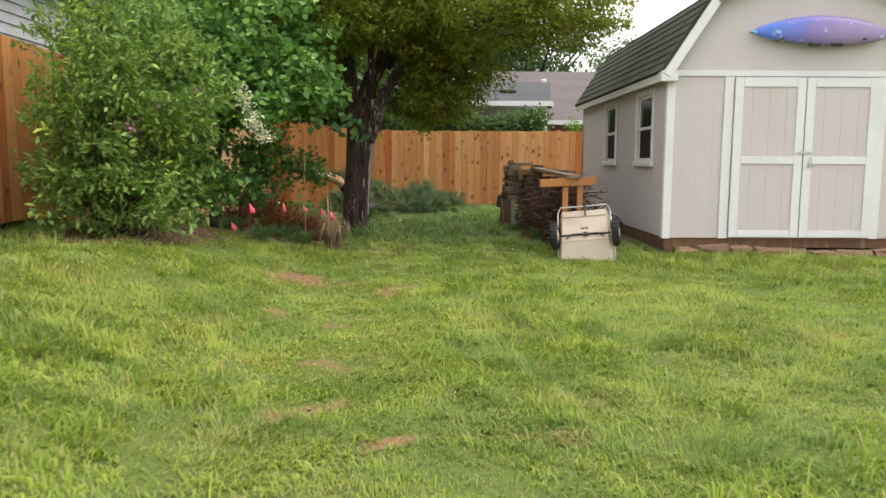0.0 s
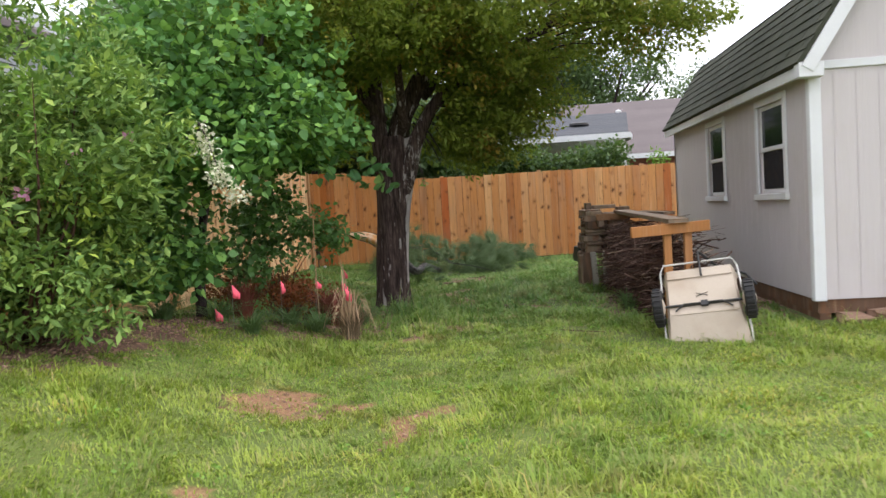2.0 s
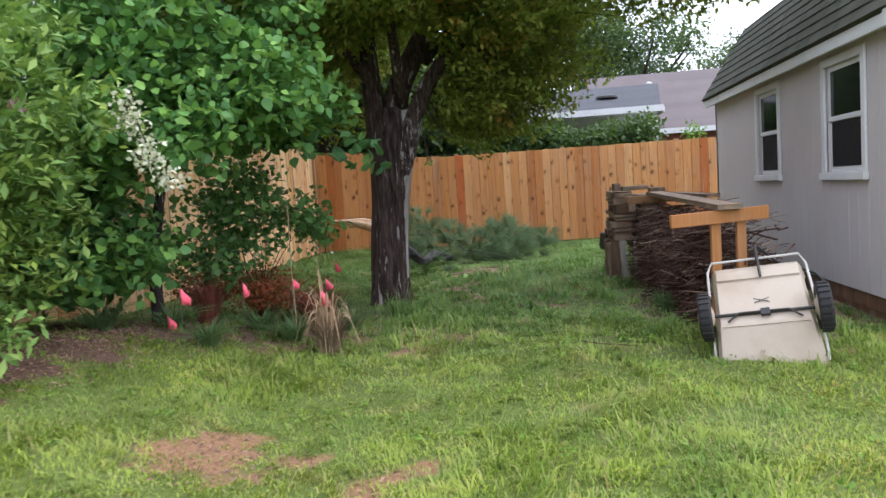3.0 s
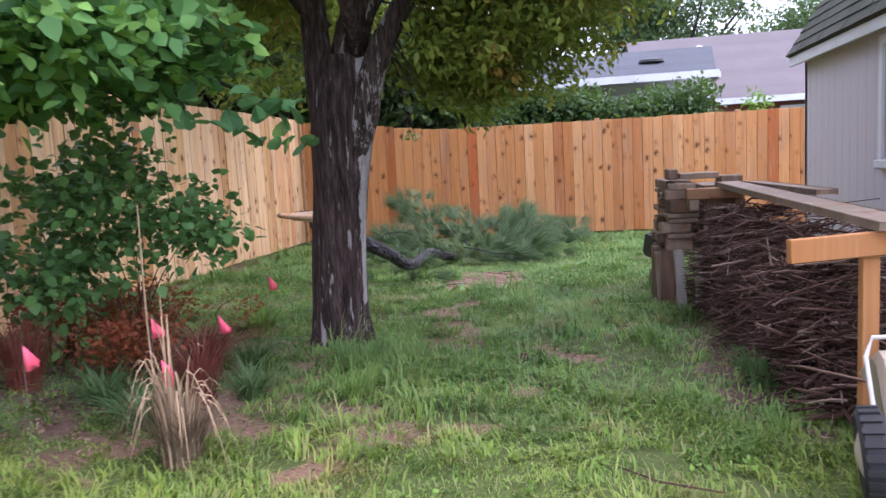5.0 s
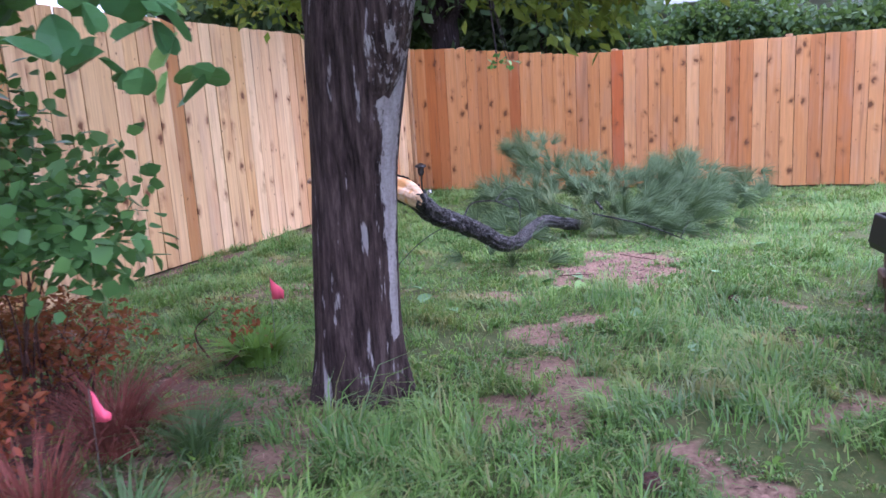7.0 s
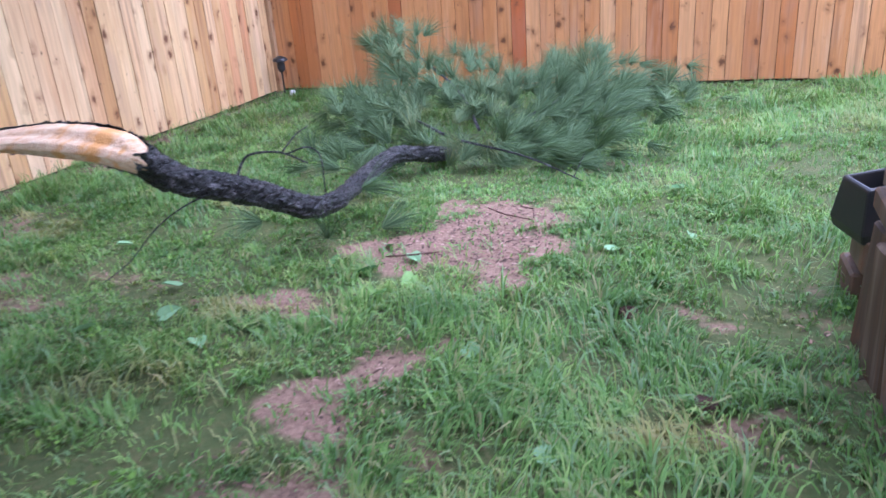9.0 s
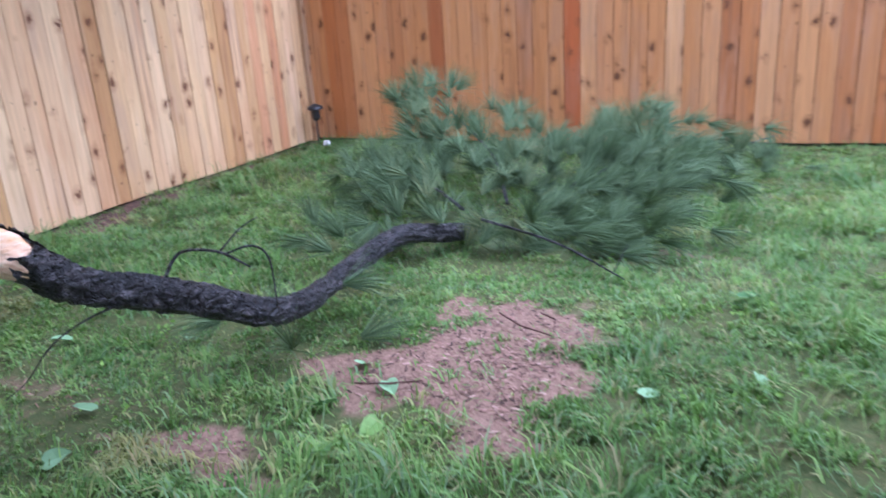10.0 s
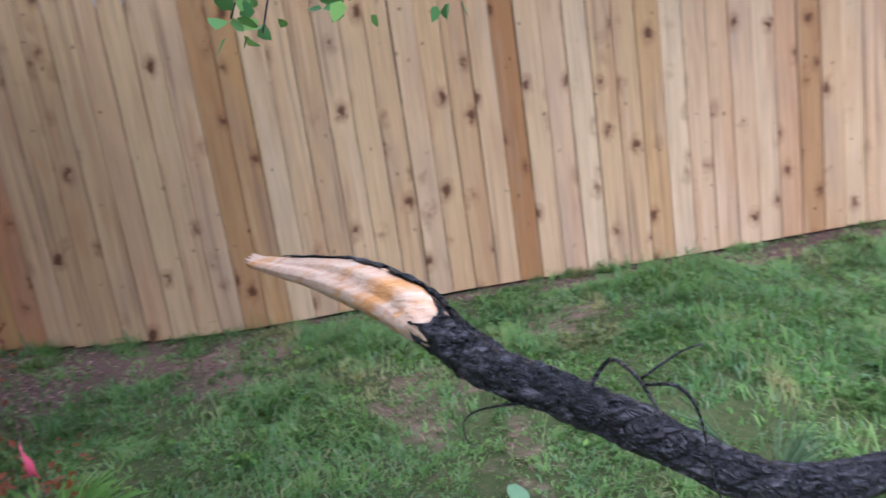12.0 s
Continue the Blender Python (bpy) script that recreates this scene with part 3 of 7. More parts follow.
# ---- ground ----
# bare earth: centre, half sizes, amount
BARE = [
    (0.17, 15.66, 0.44, 0.46, 1.0), (0.38, 15.12, 0.28, 0.50, 1.0), (0.10, 15.36, 0.42, 0.40, 1.0), (0.45, 14.82, 0.20, 0.28, 0.95), (-0.28, 15.16, 0.34, 0.20, 0.85), (-0.60, 14.38, 0.40, 0.15, 0.9), (0.06, 13.76, 0.17, 0.22, 0.95), (0.20, 14.02, 0.15, 0.18, 0.95), (0.21, 13.52, 0.16, 0.20, 0.9), (0.06, 13.06, 0.24, 0.22, 0.9), (0.25, 12.70, 0.24, 0.30, 1.0), (0.42, 12.36, 0.20, 0.24, 0.9),
    (1.10, 12.16, 0.22, 0.16, 0.8), (1.52, 13.83, 0.22, 0.2, 0.7), (1.37, 14.67, 0.16, 0.1, 0.6), (-2.65, 9.6, 0.8, 0.7, 0.92), (-2.75, 8.4, 0.75, 1.0, 0.92), (-2.25, 8.9, 0.6, 0.9, 0.92), (-1.95, 9.9, 0.5, 0.38, 0.9), (-0.05, 13.2, 0.3, 0.2, 0.6), (0.1, 10.6, 0.35, 0.2, 0.75), (-0.75, 10.7, 0.5, 0.35, 0.7), (-1.0, 12.2, 0.4, 0.3, 0.6),
    (1.06, 12.25, 0.20, 0.13, 0.8), (-0.62, 8.0, 0.5, 0.34, 0.74), (0.30, 7.75, 0.2, 0.22, 0.72), (0.31, 7.3, 0.2, 0.18, 0.68),
    (-1.65, 12.45, 0.35, 0.18, 0.7), (-0.5, 6.4, 0.14, 0.10, 0.6), (-0.08, 6.2, 0.16, 0.09, 0.6), (0.5, 5.1, 0.25, 0.1, 0.45),
    (-2.6, 11.0, 1.85, 1.2, 0.92), (2.2, 12.0, 0.32, 1.5, 0.74), (0.6, 13.4, 0.3, 0.2, 0.4), (-0.35, 11.1, 0.35, 0.2, 0.6), (-3.4, 12.0, 0.7, 1.0, 0.8),
    (3.4, 12.5, 0.4, 2.5, 0.7), (5.9, 10.0, 0.8, 0.12, 0.6), (1.9, 14.3, 0.2, 0.7, 0.4), (-2.8, 8.6, 0.5, 0.4, 0.6), (-3.80, 16.5, 0.17, 4.0, 0.75), (-1.5, 20.3, 2.2, 0.16, 0.6),
    (0.75, 17.0, 0.3, 0.12, 0.5), (-0.9, 12.0, 0.3, 0.15, 0.5), (0.3, 11.3, 0.3, 0.12, 0.45),
    (0.20, 5.02, 0.22, 0.14, 0.52), (0.54, 3.70, 0.22, 0.10, 0.56), (0.05, 4.2, 0.28, 0.14, 0.52), (1.46, 4.98, 0.16, 0.08, 0.47), (1.30, 4.45, 0.14, 0.06, 0.47), (1.36, 3.88, 0.2, 0.08, 0.42), (2.35, 5.33, 0.25, 0.08, 0.42), (-1.02, 5.58, 0.25, 0.1, 0.42), (1.28, 8.82, 0.2, 0.15, 0.38), (3.3, 6.4, 0.3, 0.1, 0.42), (-2.2, 7.5, 0.2, 0.14, 0.47), (0.9, 6.1, 0.14, 0.06, 0.47),
    (0.57, 10.65, 0.25, 0.13, 0.74), (0.04, 10.25, 0.2, 0.13, 0.81), (0.03, 11.0, 0.22, 0.12, 0.81), (-0.71, 11.75, 0.22, 0.14, 0.85), (0.94, 11.35, 0.16, 0.12, 0.74), (1.36, 11.1, 0.14, 0.1, 0.68), (0.7, 12.9, 0.16, 0.1, 0.68), (1.5, 13.0, 0.14, 0.22, 0.68), (-2.4, 14.2, 0.5, 0.25, 0.54), (-3.0, 15.2, 0.4, 0.3, 0.54), (-3.3, 13.2, 0.5, 0.3, 0.68), (-1.6, 14.6, 0.3, 0.14, 0.54),
]


def bare_at(x, y):
    x, y = np.asarray(x, float), np.asarray(y, float)
    b = np.zeros_like(x)
    wx = x + 0.09 * np.sin(5.1 * y + 1.0) + 0.05 * np.sin(13.0 * y + 3 * x)
    wy = y + 0.09 * np.sin(4.3 * x + 2.0) + 0.05 * np.sin(11.0 * x - 4 * y)
    rag = 0.9 * (value_noise(x, y, 0.21, 31) - 0.5) + 0.5 * (value_noise(x, y, 0.08, 32) - 0.5)
    for cx, cy, rx, ry, am in BARE:
        d = np.sqrt(((wx - cx) / rx) ** 2 + ((wy - cy) / ry) ** 2)
        b = np.maximum(b, am * (1 - sst_np(0.6, 1.2, d + rag)))
    return b


def make_ground():
    fine_x, fine_y = np.arange(-6, 10.01, 0.07), np.arange(-1, 21.01, 0.07)
    xs = np.concatenate([[-900, -300, -100, -40, -20, -10], fine_x, [14, 22, 40, 100, 300, 900]])
    ys = np.concatenate([[-900, -300, -100, -40, -15, -5], fine_y, [24, 30, 45, 100, 300, 900]])
    X, Y = np.meshgrid(xs, ys)
    Z = gz(np.clip(X, -8, 12), np.clip(Y, -4, 24))
    co = np.stack([X, Y, Z], -1).reshape(-1, 3)
    nx, ny = len(xs), len(ys)
    i = (np.arange(ny - 1)[:, None] * nx + np.arange(nx - 1)[None, :]).reshape(-1, 1)
    me = array_mesh("ground", co, i + np.array([0, 1, nx + 1, nx]), M_SOIL)
    me.polygons.foreach_set("use_smooth", [True] * len(me.polygons))
    bed = 1 - sst_np(0.8, 1.15, np.sqrt(((co[:, 0] + 2.7) / 1.6) ** 2 + ((co[:, 1] - 10.1) / 3.2) ** 2))
    bed = np.maximum(bed, 1 - sst_np(0.8, 1.2, np.sqrt(((co[:, 0] - 2.6) / 0.8) ** 2 + ((co[:, 1] - 12.2) / 2.0) ** 2)))
    bed = np.maximum(bed, 1 - sst_np(-3.78, -3.45, co[:, 0]))
    am = me.attributes.new("mulch", "FLOAT", "POINT")
    am.data.foreach_set("value", bed.astype(np.float32))
    front_tint = (1 - 0.7 * sst_np(8.5, 11.5, co[:, 1])) * sst_np(-3.6, -2.4, co[:, 0])
    me.attributes.new("front_tint", "FLOAT", "POINT").data.foreach_set("value", front_tint.astype(np.float32))
    at = me.attributes.new("bare", "FLOAT", "POINT")
    at.data.foreach_set("value", bare_at(co[:, 0], co[:, 1]).astype(np.float32))
    return tagged(new("ground", me), "worn green lawn with bare patches of reddish soil", "lawn", kind="structure")


make_ground()


# ---- fences ----
def board_meshes(width, height, material, n=5, seed=1, thick=0.017):
    """A few pickets with cupped faces and slightly uneven ends; z from 0 to height."""
    rnd = random.Random(seed)
    out = []
    for i in range(n):
        bm = bmesh.new()
        w = width * (0.985 + 0.015 * rnd.random())
        box(bm, -w / 2, w / 2, -thick / 2, thick / 2, 0, height + rnd.uniform(-0.008, 0.008), bevel=0.003)
        out.append(mesh_from("board", bm, material))
    return out


def fence_run(fence, start, along, inward, pitch, count, top, bottom, meshes, height, seed):
    rnd = random.Random(seed)
    a, n = Vector(along), Vector(inward)
    for i in range(count):
        s = (i + 0.5) * pitch
        p = Vector(start) + a * s
        zb, zt = bottom(s), top(s)
        m = Matrix((( a.x, -n.x, 0, p.x), (a.y, -n.y, 0, p.y), (0, 0, 1, zb), (0, 0, 0, 1)))
        m = m @ pose(0, rnd.uniform(-0.004, 0.004), 0, rnd.uniform(-0.12, 0.12), rnd.uniform(-0.1, 0.1), rnd.uniform(-1.2, 1.2))
        m = m @ Matrix.Diagonal((1, 1, (zt - zb) / height, 1))
        piece("board", meshes[rnd.randrange(len(meshes))], fence, m)


def back_top(s):
    x = -4.0 + s
    return 1.99 + 0.30 * sst(-0.8, -4.2, x) - 0.0 * x


def make_back_fence():
    f = root("fence", 2.0, 20.55, 0.0, "six foot fence of orange-brown cedar boards round the lawn", "fence", "garden fences")
    meshes = board_meshes(0.1675, 2.0, M_BACK, 6, 2)
    fence_run(f, (-4.0, 20.5, 0), (1, 0, 0), (0, -1, 0), 0.1715, 82, back_top, lambda s: gzf(-4 + s, 20.5) + 0.03, meshes, 2.0, 5)
    for z in (0.35, 1.1, 1.8):
        part("rail", boxed(-4.0, 10.0, 20.53, 20.57, z - 0.045, z + 0.045), M_RAIL, f)
    # unseen dark sheet added behind the boards so the gaps read as shade
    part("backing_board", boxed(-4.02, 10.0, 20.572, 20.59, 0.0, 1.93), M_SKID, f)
    for x in (-3.1, -0.72, 1.58, 3.95, 6.3, 8.7):
        part("post", boxed(x - 0.045, x + 0.045, 20.595, 20.685, 0.0, back_top(x + 4) + 0.035, bevel=0.006), M_RAIL, f)


def left_top(s):
    y = -3.0 + s
    return 2.34 + 0.16 * (1 - sst(8.0, 15.0, y))


def left_bottom(s):
    y = -3.0 + s
    return gzf(-3.95, y) + 0.02 + 0.07 * (1 - sst(9.0, 12.0, y))


def make_left_fence():
    f = root("fence", -4.0, 9.0, 0.2, "tall fence of pale new cedar boards with dark knots", "fence", "garden fences")
    meshes = board_meshes(0.1622, 2.2, M_LEFT, 6, 7)
    # the first 78 boards take the back fence's darker orange tones
    stained = board_meshes(0.1622, 2.2, M_BACK, 6, 8)
    fence_run(f, (-3.95, -3.0, 0), (0, 1, 0), (1, 0, 0), 0.166, 78, left_top, left_bottom, stained, 2.2, 10)
    fence_run(f, (-3.95, -3.0 + 78 * 0.166, 0), (0, 1, 0), (1, 0, 0), 0.166, 63, lambda q: left_top(q + 78 * 0.166), lambda q: left_bottom(q + 78 * 0.166), meshes, 2.2, 9)
    for z in (0.62, 1.35, 2.05):
        part("rail", boxed(-4.02, -3.98, -3.0, 20.4, z - 0.045, z + 0.045), M_RAIL, f)
    part("post", boxed(-3.975, -3.895, 20.412, 20.485, 0.0, 2.30, bevel=0.005), M_RAIL, f)
    # added dark sheet again, to put shade into the gaps of this run
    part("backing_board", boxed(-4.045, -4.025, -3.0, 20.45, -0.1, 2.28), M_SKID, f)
    for y in (-2.0, 0.4, 2.8, 5.2, 7.6, 10.0, 12.4, 14.8, 17.2, 19.6):
        part("post", boxed(-4.145, -4.05, y - 0.045, y + 0.045, 0.0, left_top(y + 3) + 0.03, bevel=0.006), M_RAIL, f)


# ---- shed ----
SX0, SX1, SY0, SY1, SZ0, SZ1 = 3.73, 7.31, 10.29, 16.05, 0.185, 2.36
SXM = (SX0 + SX1) / 2
BRX, BRZ, PEAKZ = 4.28, 3.27, 3.80      # break of the gambrel and its ridge
WINDOWS = [(10.95, 11.73), (13.10, 13.86)]
WZ0, WZ1 = 1.20, 2.14


def gable_z(x):
    d = abs(x - SXM)
    e, b = SXM - SX0, SXM - BRX
    return lerp(PEAKZ, BRZ, d / b) if d < b else lerp(BRZ, SZ1, (d - b) / (e - b))


def make_shed():
    s = root("shed", SXM, SY0, 0.0, "pale grey gambrel garden shed with white trim and green-grey shingles", "shed")
    # walls with thickness; the openings of the two side windows go through
    wall = bmesh.new()
    cuts = [SY0 + 0.02] + [v for w in WINDOWS for v in w] + [SY1 - 0.02]
    for i in range(0, len(cuts), 2):
        box(wall, SX0 + 0.008, SX0 + 0.09, cuts[i], cuts[i + 1], SZ0, SZ1)
    for a, b in WINDOWS:
        box(wall, SX0 + 0.008, SX0 + 0.09, a, b, SZ0, WZ0)
        box(wall, SX0 + 0.008, SX0 + 0.09, a, b, WZ1, SZ1)
    side = part("side_wall", wall, M_SIDING, s)
    right = part("side_wall", boxed(SX1 - 0.09, SX1, SY0 + 0.02, SY1 - 0.02, SZ0, SZ1), M_SIDING, s)
    for y0, y1, nm in ((SY0 + 0.007, SY0 + 0.09, "front_wall"), (SY1 - 0.09, SY1 - 0.016, "rear_wall")):
        bm = bmesh.new()
        prof = [(SX0, SZ0), (SX1, SZ0), (SX1, SZ1), (SX1 - (BRX - SX0), BRZ), (SXM, PEAKZ), (BRX, BRZ), (SX0, SZ1)]
        a = [bm.verts.new((x, y0, z)) for x, z in prof]
        b = [bm.verts.new((x, y1, z)) for x, z in prof]
        bm.faces.new(a), bm.faces.new(list(reversed(b)))
        for i in range(len(prof)):
            bm.faces.new((a[i], a[(i + 1) % 7], b[(i + 1) % 7], b[i]))
        fw = part(nm, bm, M_SIDING, s)
        if nm == "front_wall":
            front = fw
    # grooved siding strips, proud of the walls
    w = 0.2
    n = int(round((SX1 - SX0) / w))
    w = (SX1 - SX0) / n
    for i in range(n):
        x0, x1 = SX0 + i * w + 0.0017, SX0 + (i + 1) * w - 0.0017
        bm = bmesh.new()
        lo = SZ0 + 0.002
        tops = (gable_z(x0) - 0.02, gable_z(x1) - 0.02)
        q = [bm.verts.new(c) for c in ((x0, SY0, lo), (x1, SY0, lo), (x1, SY0, tops[1]), (x0, SY0, tops[0]))]
        r = [bm.verts.new((v.co.x + (0.004 if j in (0, 3) else -0.004), SY0 + 0.0065, v.co.z)) for j, v in enumerate(q)]
        bm.faces.new(q)
        for j in range(4):
            bm.faces.new((q[j], q[(j + 1) % 4], r[(j + 1) % 4], r[j]))
        part("siding_strip", bm, M_SIDING, front)
    n = int(round((SY1 - SY0) / 0.2))
    w = (SY1 - SY0) / n
    for i in range(n):
        y0, y1 = SY0 + i * w + 0.0025, SY0 + (i + 1) * w - 0.0025
        spans = [(SZ0 + 0.002, SZ1)]
        for a, b in WINDOWS:
            if y1 > a and y0 < b:
                spans = [(SZ0 + 0.002, WZ0), (WZ1, SZ1)]
        for z0, z1 in spans:
            part("siding_strip", boxed(SX0, SX0 + 0.0075, y0, y1, z0, z1, bevel=0.0015), M_SIDING, side)
    # corner boards, frieze, fascia, rake boards
    for x0, x1 in ((SX0 - 0.022, SX0 + 0.085), (SX1 - 0.085, SX1 + 0.022)):
        part("corner_board", boxed(x0, x1, SY0 - 0.024, SY0 - 0.002, SZ0 - 0.01, SZ1 - 0.02, bevel=0.004), M_TRIM, s)
    part("corner_board", boxed(SX0 - 0.024, SX0 - 0.002, SY0 - 0.002, SY0 + 0.055, SZ0 - 0.01, SZ1 - 0.1, bevel=0.004), M_TRIM, s)
    part("trim_board", boxed(SX0 + 0.09, SX1 - 0.09, SY0 - 0.022, SY0 - 0.003, 2.30, 2.375, bevel=0.004), M_TRIM, s, "white horizontal trim board above the doors")
    over = 0.13
    for sgn in (1, -1):
        ex, bx = SXM - sgn * (SXM - SX0 + over), SXM - sgn * (SXM - BRX + 0.05)
        part("fascia", boxed(min(ex, ex + sgn * 0.03), max(ex, ex + sgn * 0.03), SY0 - 0.15, SY1 + 0.12, SZ1 - 0.13, SZ1 - 0.012, bevel=0.004), M_TRIM, s)
        part("soffit", boxed(min(ex + sgn * 0.032, ex + sgn * over), max(ex + sgn * 0.032, ex + sgn * over), SY0 - 0.13, SY1 + 0.1, SZ1 - 0.075, SZ1 - 0.055), M_TRIM, s)
        for (xa, za), (xb, zb) in (((ex, SZ1 - 0.03), (bx, BRZ + 0.04)), ((bx, BRZ + 0.04), (SXM, PEAKZ + 0.06))):
            d = Vector((xb - xa, 0, zb - za))
            ln = d.length
            d.normalize()
            nrm = Vector((-d.z, 0, d.x)) * sgn
            # roof deck
            bm = bmesh.new()
            c = [Vector((xa, 0, za)), Vector((xb, 0, zb)), Vector((xb, 0, zb)) + nrm * 0.03, Vector((xa, 0, za)) + nrm * 0.03]
            f = [bm.verts.new((p.x, SY0 - 0.15, p.z)) for p in c]
            g = [bm.verts.new((p.x, SY1 + 0.13, p.z)) for p in c]
            bm.faces.new(f), bm.faces.new(list(reversed(g)))
            for j in range(4):
                bm.faces.new((f[j], f[(j + 1) % 4], g[(j + 1) % 4], g[j]))
            deck = part("roof_slope", bm, M_SHINGLE, s)
            # rake board on the gable
            bm = bmesh.new()
            c = [Vector((xa, 0, za)) - nrm * 0.005 - d * 0.0, Vector((xb, 0, zb)) - nrm * 0.005, Vector((xb, 0, zb)) - nrm * 0.12, Vector((xa, 0, za)) - nrm * 0.12]
            f = [bm.verts.new((p.x, SY0 - 0.165, p.z)) for p in c]
            g = [bm.verts.new((p.x, SY0 - 0.135, p.z)) for p in c]
            bm.faces.new(f), bm.faces.new(list(reversed(g)))
            for j in range(4):
                bm.faces.new((f[j], f[(j + 1) % 4], g[(j + 1) % 4], g[j]))
            part("rake_board", bm, M_TRIM, s)
            if sgn == 1:
                SLOPES.append((deck, Vector((xa, 0, za)), d, nrm, ln))
    part("eave_return", boxed(SX0 - 0.15, SX0 + 0.07, SY0 - 0.155, SY0 - 0.03, SZ1 - 0.14, SZ1 - 0.005, bevel=0.006), M_TRIM, s)
    # doors
    for a, b in ((4.455, 4.575), (6.465, 6.585)):
        part("door_casing", boxed(a, b, SY0 - 0.024, SY0 - 0.003, SZ0 - 0.005, 2.295, bevel=0.004), M_TRIM, s)
    for a, b, hinge in ((4.585, 5.505, -1), (5.52, 6.455, 1)):
        bm = boxed(a, b, SY0 - 0.03, SY0 - 0.006, 0.2, 2.285, bevel=0.003)
        door = part("door", bm, M_SIDING, s, "pale grey double door leaf with white rails, closed")
        n = 4
        for i in range(n):
            w = (b - a - 0.04) / n
            part("panel_strip", boxed(a + 0.02 + i * w + 0.0014, a + 0.02 + (i + 1) * w - 0.0014, SY0 - 0.036, SY0 - 0.031, 0.26, 2.2), M_SIDING, door)
        f0, f1 = SY0 - 0.052, SY0 - 0.037
        for x0, x1 in ((a, a + 0.11), (b - 0.11, b)):
            part("stile", boxed(x0, x1, f0, f1, 0.2, 2.285, bevel=0.003), M_TRIM, door)
        for z0, z1 in ((0.2, 0.29), (1.17, 1.265), (2.165, 2.285)):
            part("door_rail", boxed(a + 0.112, b - 0.112, f0, f1, z0, z1, bevel=0.003), M_TRIM, door)
    lb = bmesh.new()
    box(lb, 5.42, 5.62, SY0 - 0.066, SY0 - 0.054, 1.30, 1.335, bevel=0.003)
    latch = part("hasp", lb, M_STEEL, s, "grey steel hasp with a padlock")
    pb = boxed(5.575, 5.62, SY0 - 0.085, SY0 - 0.062, 1.13, 1.19, bevel=0.006)
    tube(pb, [(5.583, SY0 - 0.073, 1.19), (5.583, SY0 - 0.073, 1.24), (5.597, SY0 - 0.073, 1.265), (5.612, SY0 - 0.073, 1.24), (5.612, SY0 - 0.073, 1.19)], [0.005] * 5, 6)
    part("padlock", pb, M_STEEL, latch)
    # windows in the side wall
    for a, b in WINDOWS:
        wf = bmesh.new()
        t = 0.075
        x0, x1 = SX0 - 0.026, SX0 - 0.003
        for q in ((a - t, a + 0.0, WZ0 - 0.005, WZ1 + t), (b, b + t, WZ0 - 0.005, WZ1 + t), (a, b, WZ1, WZ1 + t)):
            box(wf, x0, x1, *q, bevel=0.004)
        win = part("window", wf, M_TRIM, s, "white sash window with dark panes")
        part("sill", boxed(SX0 - 0.05, SX0 - 0.002, a - t - 0.015, b + t + 0.015, WZ0 - 0.075, WZ0 - 0.006, bevel=0.005), M_TRIM, win)
        mid = (WZ0 + WZ1) / 2
        for z0, z1, dx in ((WZ0, mid + 0.02, 0.03), (mid - 0.02, WZ1, 0.012)):
            sb = bmesh.new()
            for q in ((a + 0.002, a + 0.05, z0, z1), (b - 0.05, b - 0.002, z0, z1), (a + 0.05, b - 0.05, z0, z0 + 0.045), (a + 0.05, b - 0.05, z1 - 0.045, z1)):
                box(sb, SX0 + dx, SX0 + dx + 0.016, *q, bevel=0.003)
            part("sash", sb, M_TRIM, win)
            part("pane", boxed(SX0 + dx + 0.006, SX0 + dx + 0.01, a + 0.05, b - 0.05, z0 + 0.045, z1 - 0.045), M_GLASS_DARK, win)
            if dx > 0.02:
                part("insect_screen", boxed(SX0 + dx - 0.006, SX0 + dx - 0.003, a + 0.05, b - 0.05, z0 + 0.045, z1 - 0.045), M_SCREEN, win, "dark insect screen over the lower sash")
    # skids and floor
    part("floor_frame", boxed(SX0 + 0.02, SX1 - 0.02, SY0 + 0.025, SY1 - 0.02, SZ0 - 0.13, SZ0 - 0.002), M_SKID, s)
    part("skid", boxed(SX0 + 0.03, SX0 + 0.13, SY0 + 0.01, SY1, -0.03, SZ0 - 0.131), M_SKID, s)
    part("skid", boxed(SX1 - 0.13, SX1 - 0.03, SY0 + 0.01, SY1, -0.03, SZ0 - 0.131), M_SKID, s)
    return s


SLOPES = []
shed = make_shed()


def make_step_stones():
    """Flat reddish stones laid along the foot of the shed doors."""
    rnd = random.Random(4)
    x = 3.86
    while x < 6.9:
        w = rnd.uniform(0.2, 0.55)
        bm = bmesh.new()
        z0 = gzf(x + w / 2, 10.2) - 0.03
        box(bm, x, x + w - 0.02, 10.09 + rnd.uniform(-0.05, 0.04), 10.27, z0, z0 + rnd.uniform(0.06, 0.125), bevel=0.02)
        for v in bm.verts:
            v.co += Vector((rnd.uniform(-1, 1), rnd.uniform(-1, 1), rnd.uniform(-1, 1))) * 0.022
        ob = part("step_stone", bm, M_BRICK_DUST, None)
        tagged(ob, "flat reddish stone laid at the foot of the shed", "stone", "stones along the shed")
        x += w


make_step_stones()


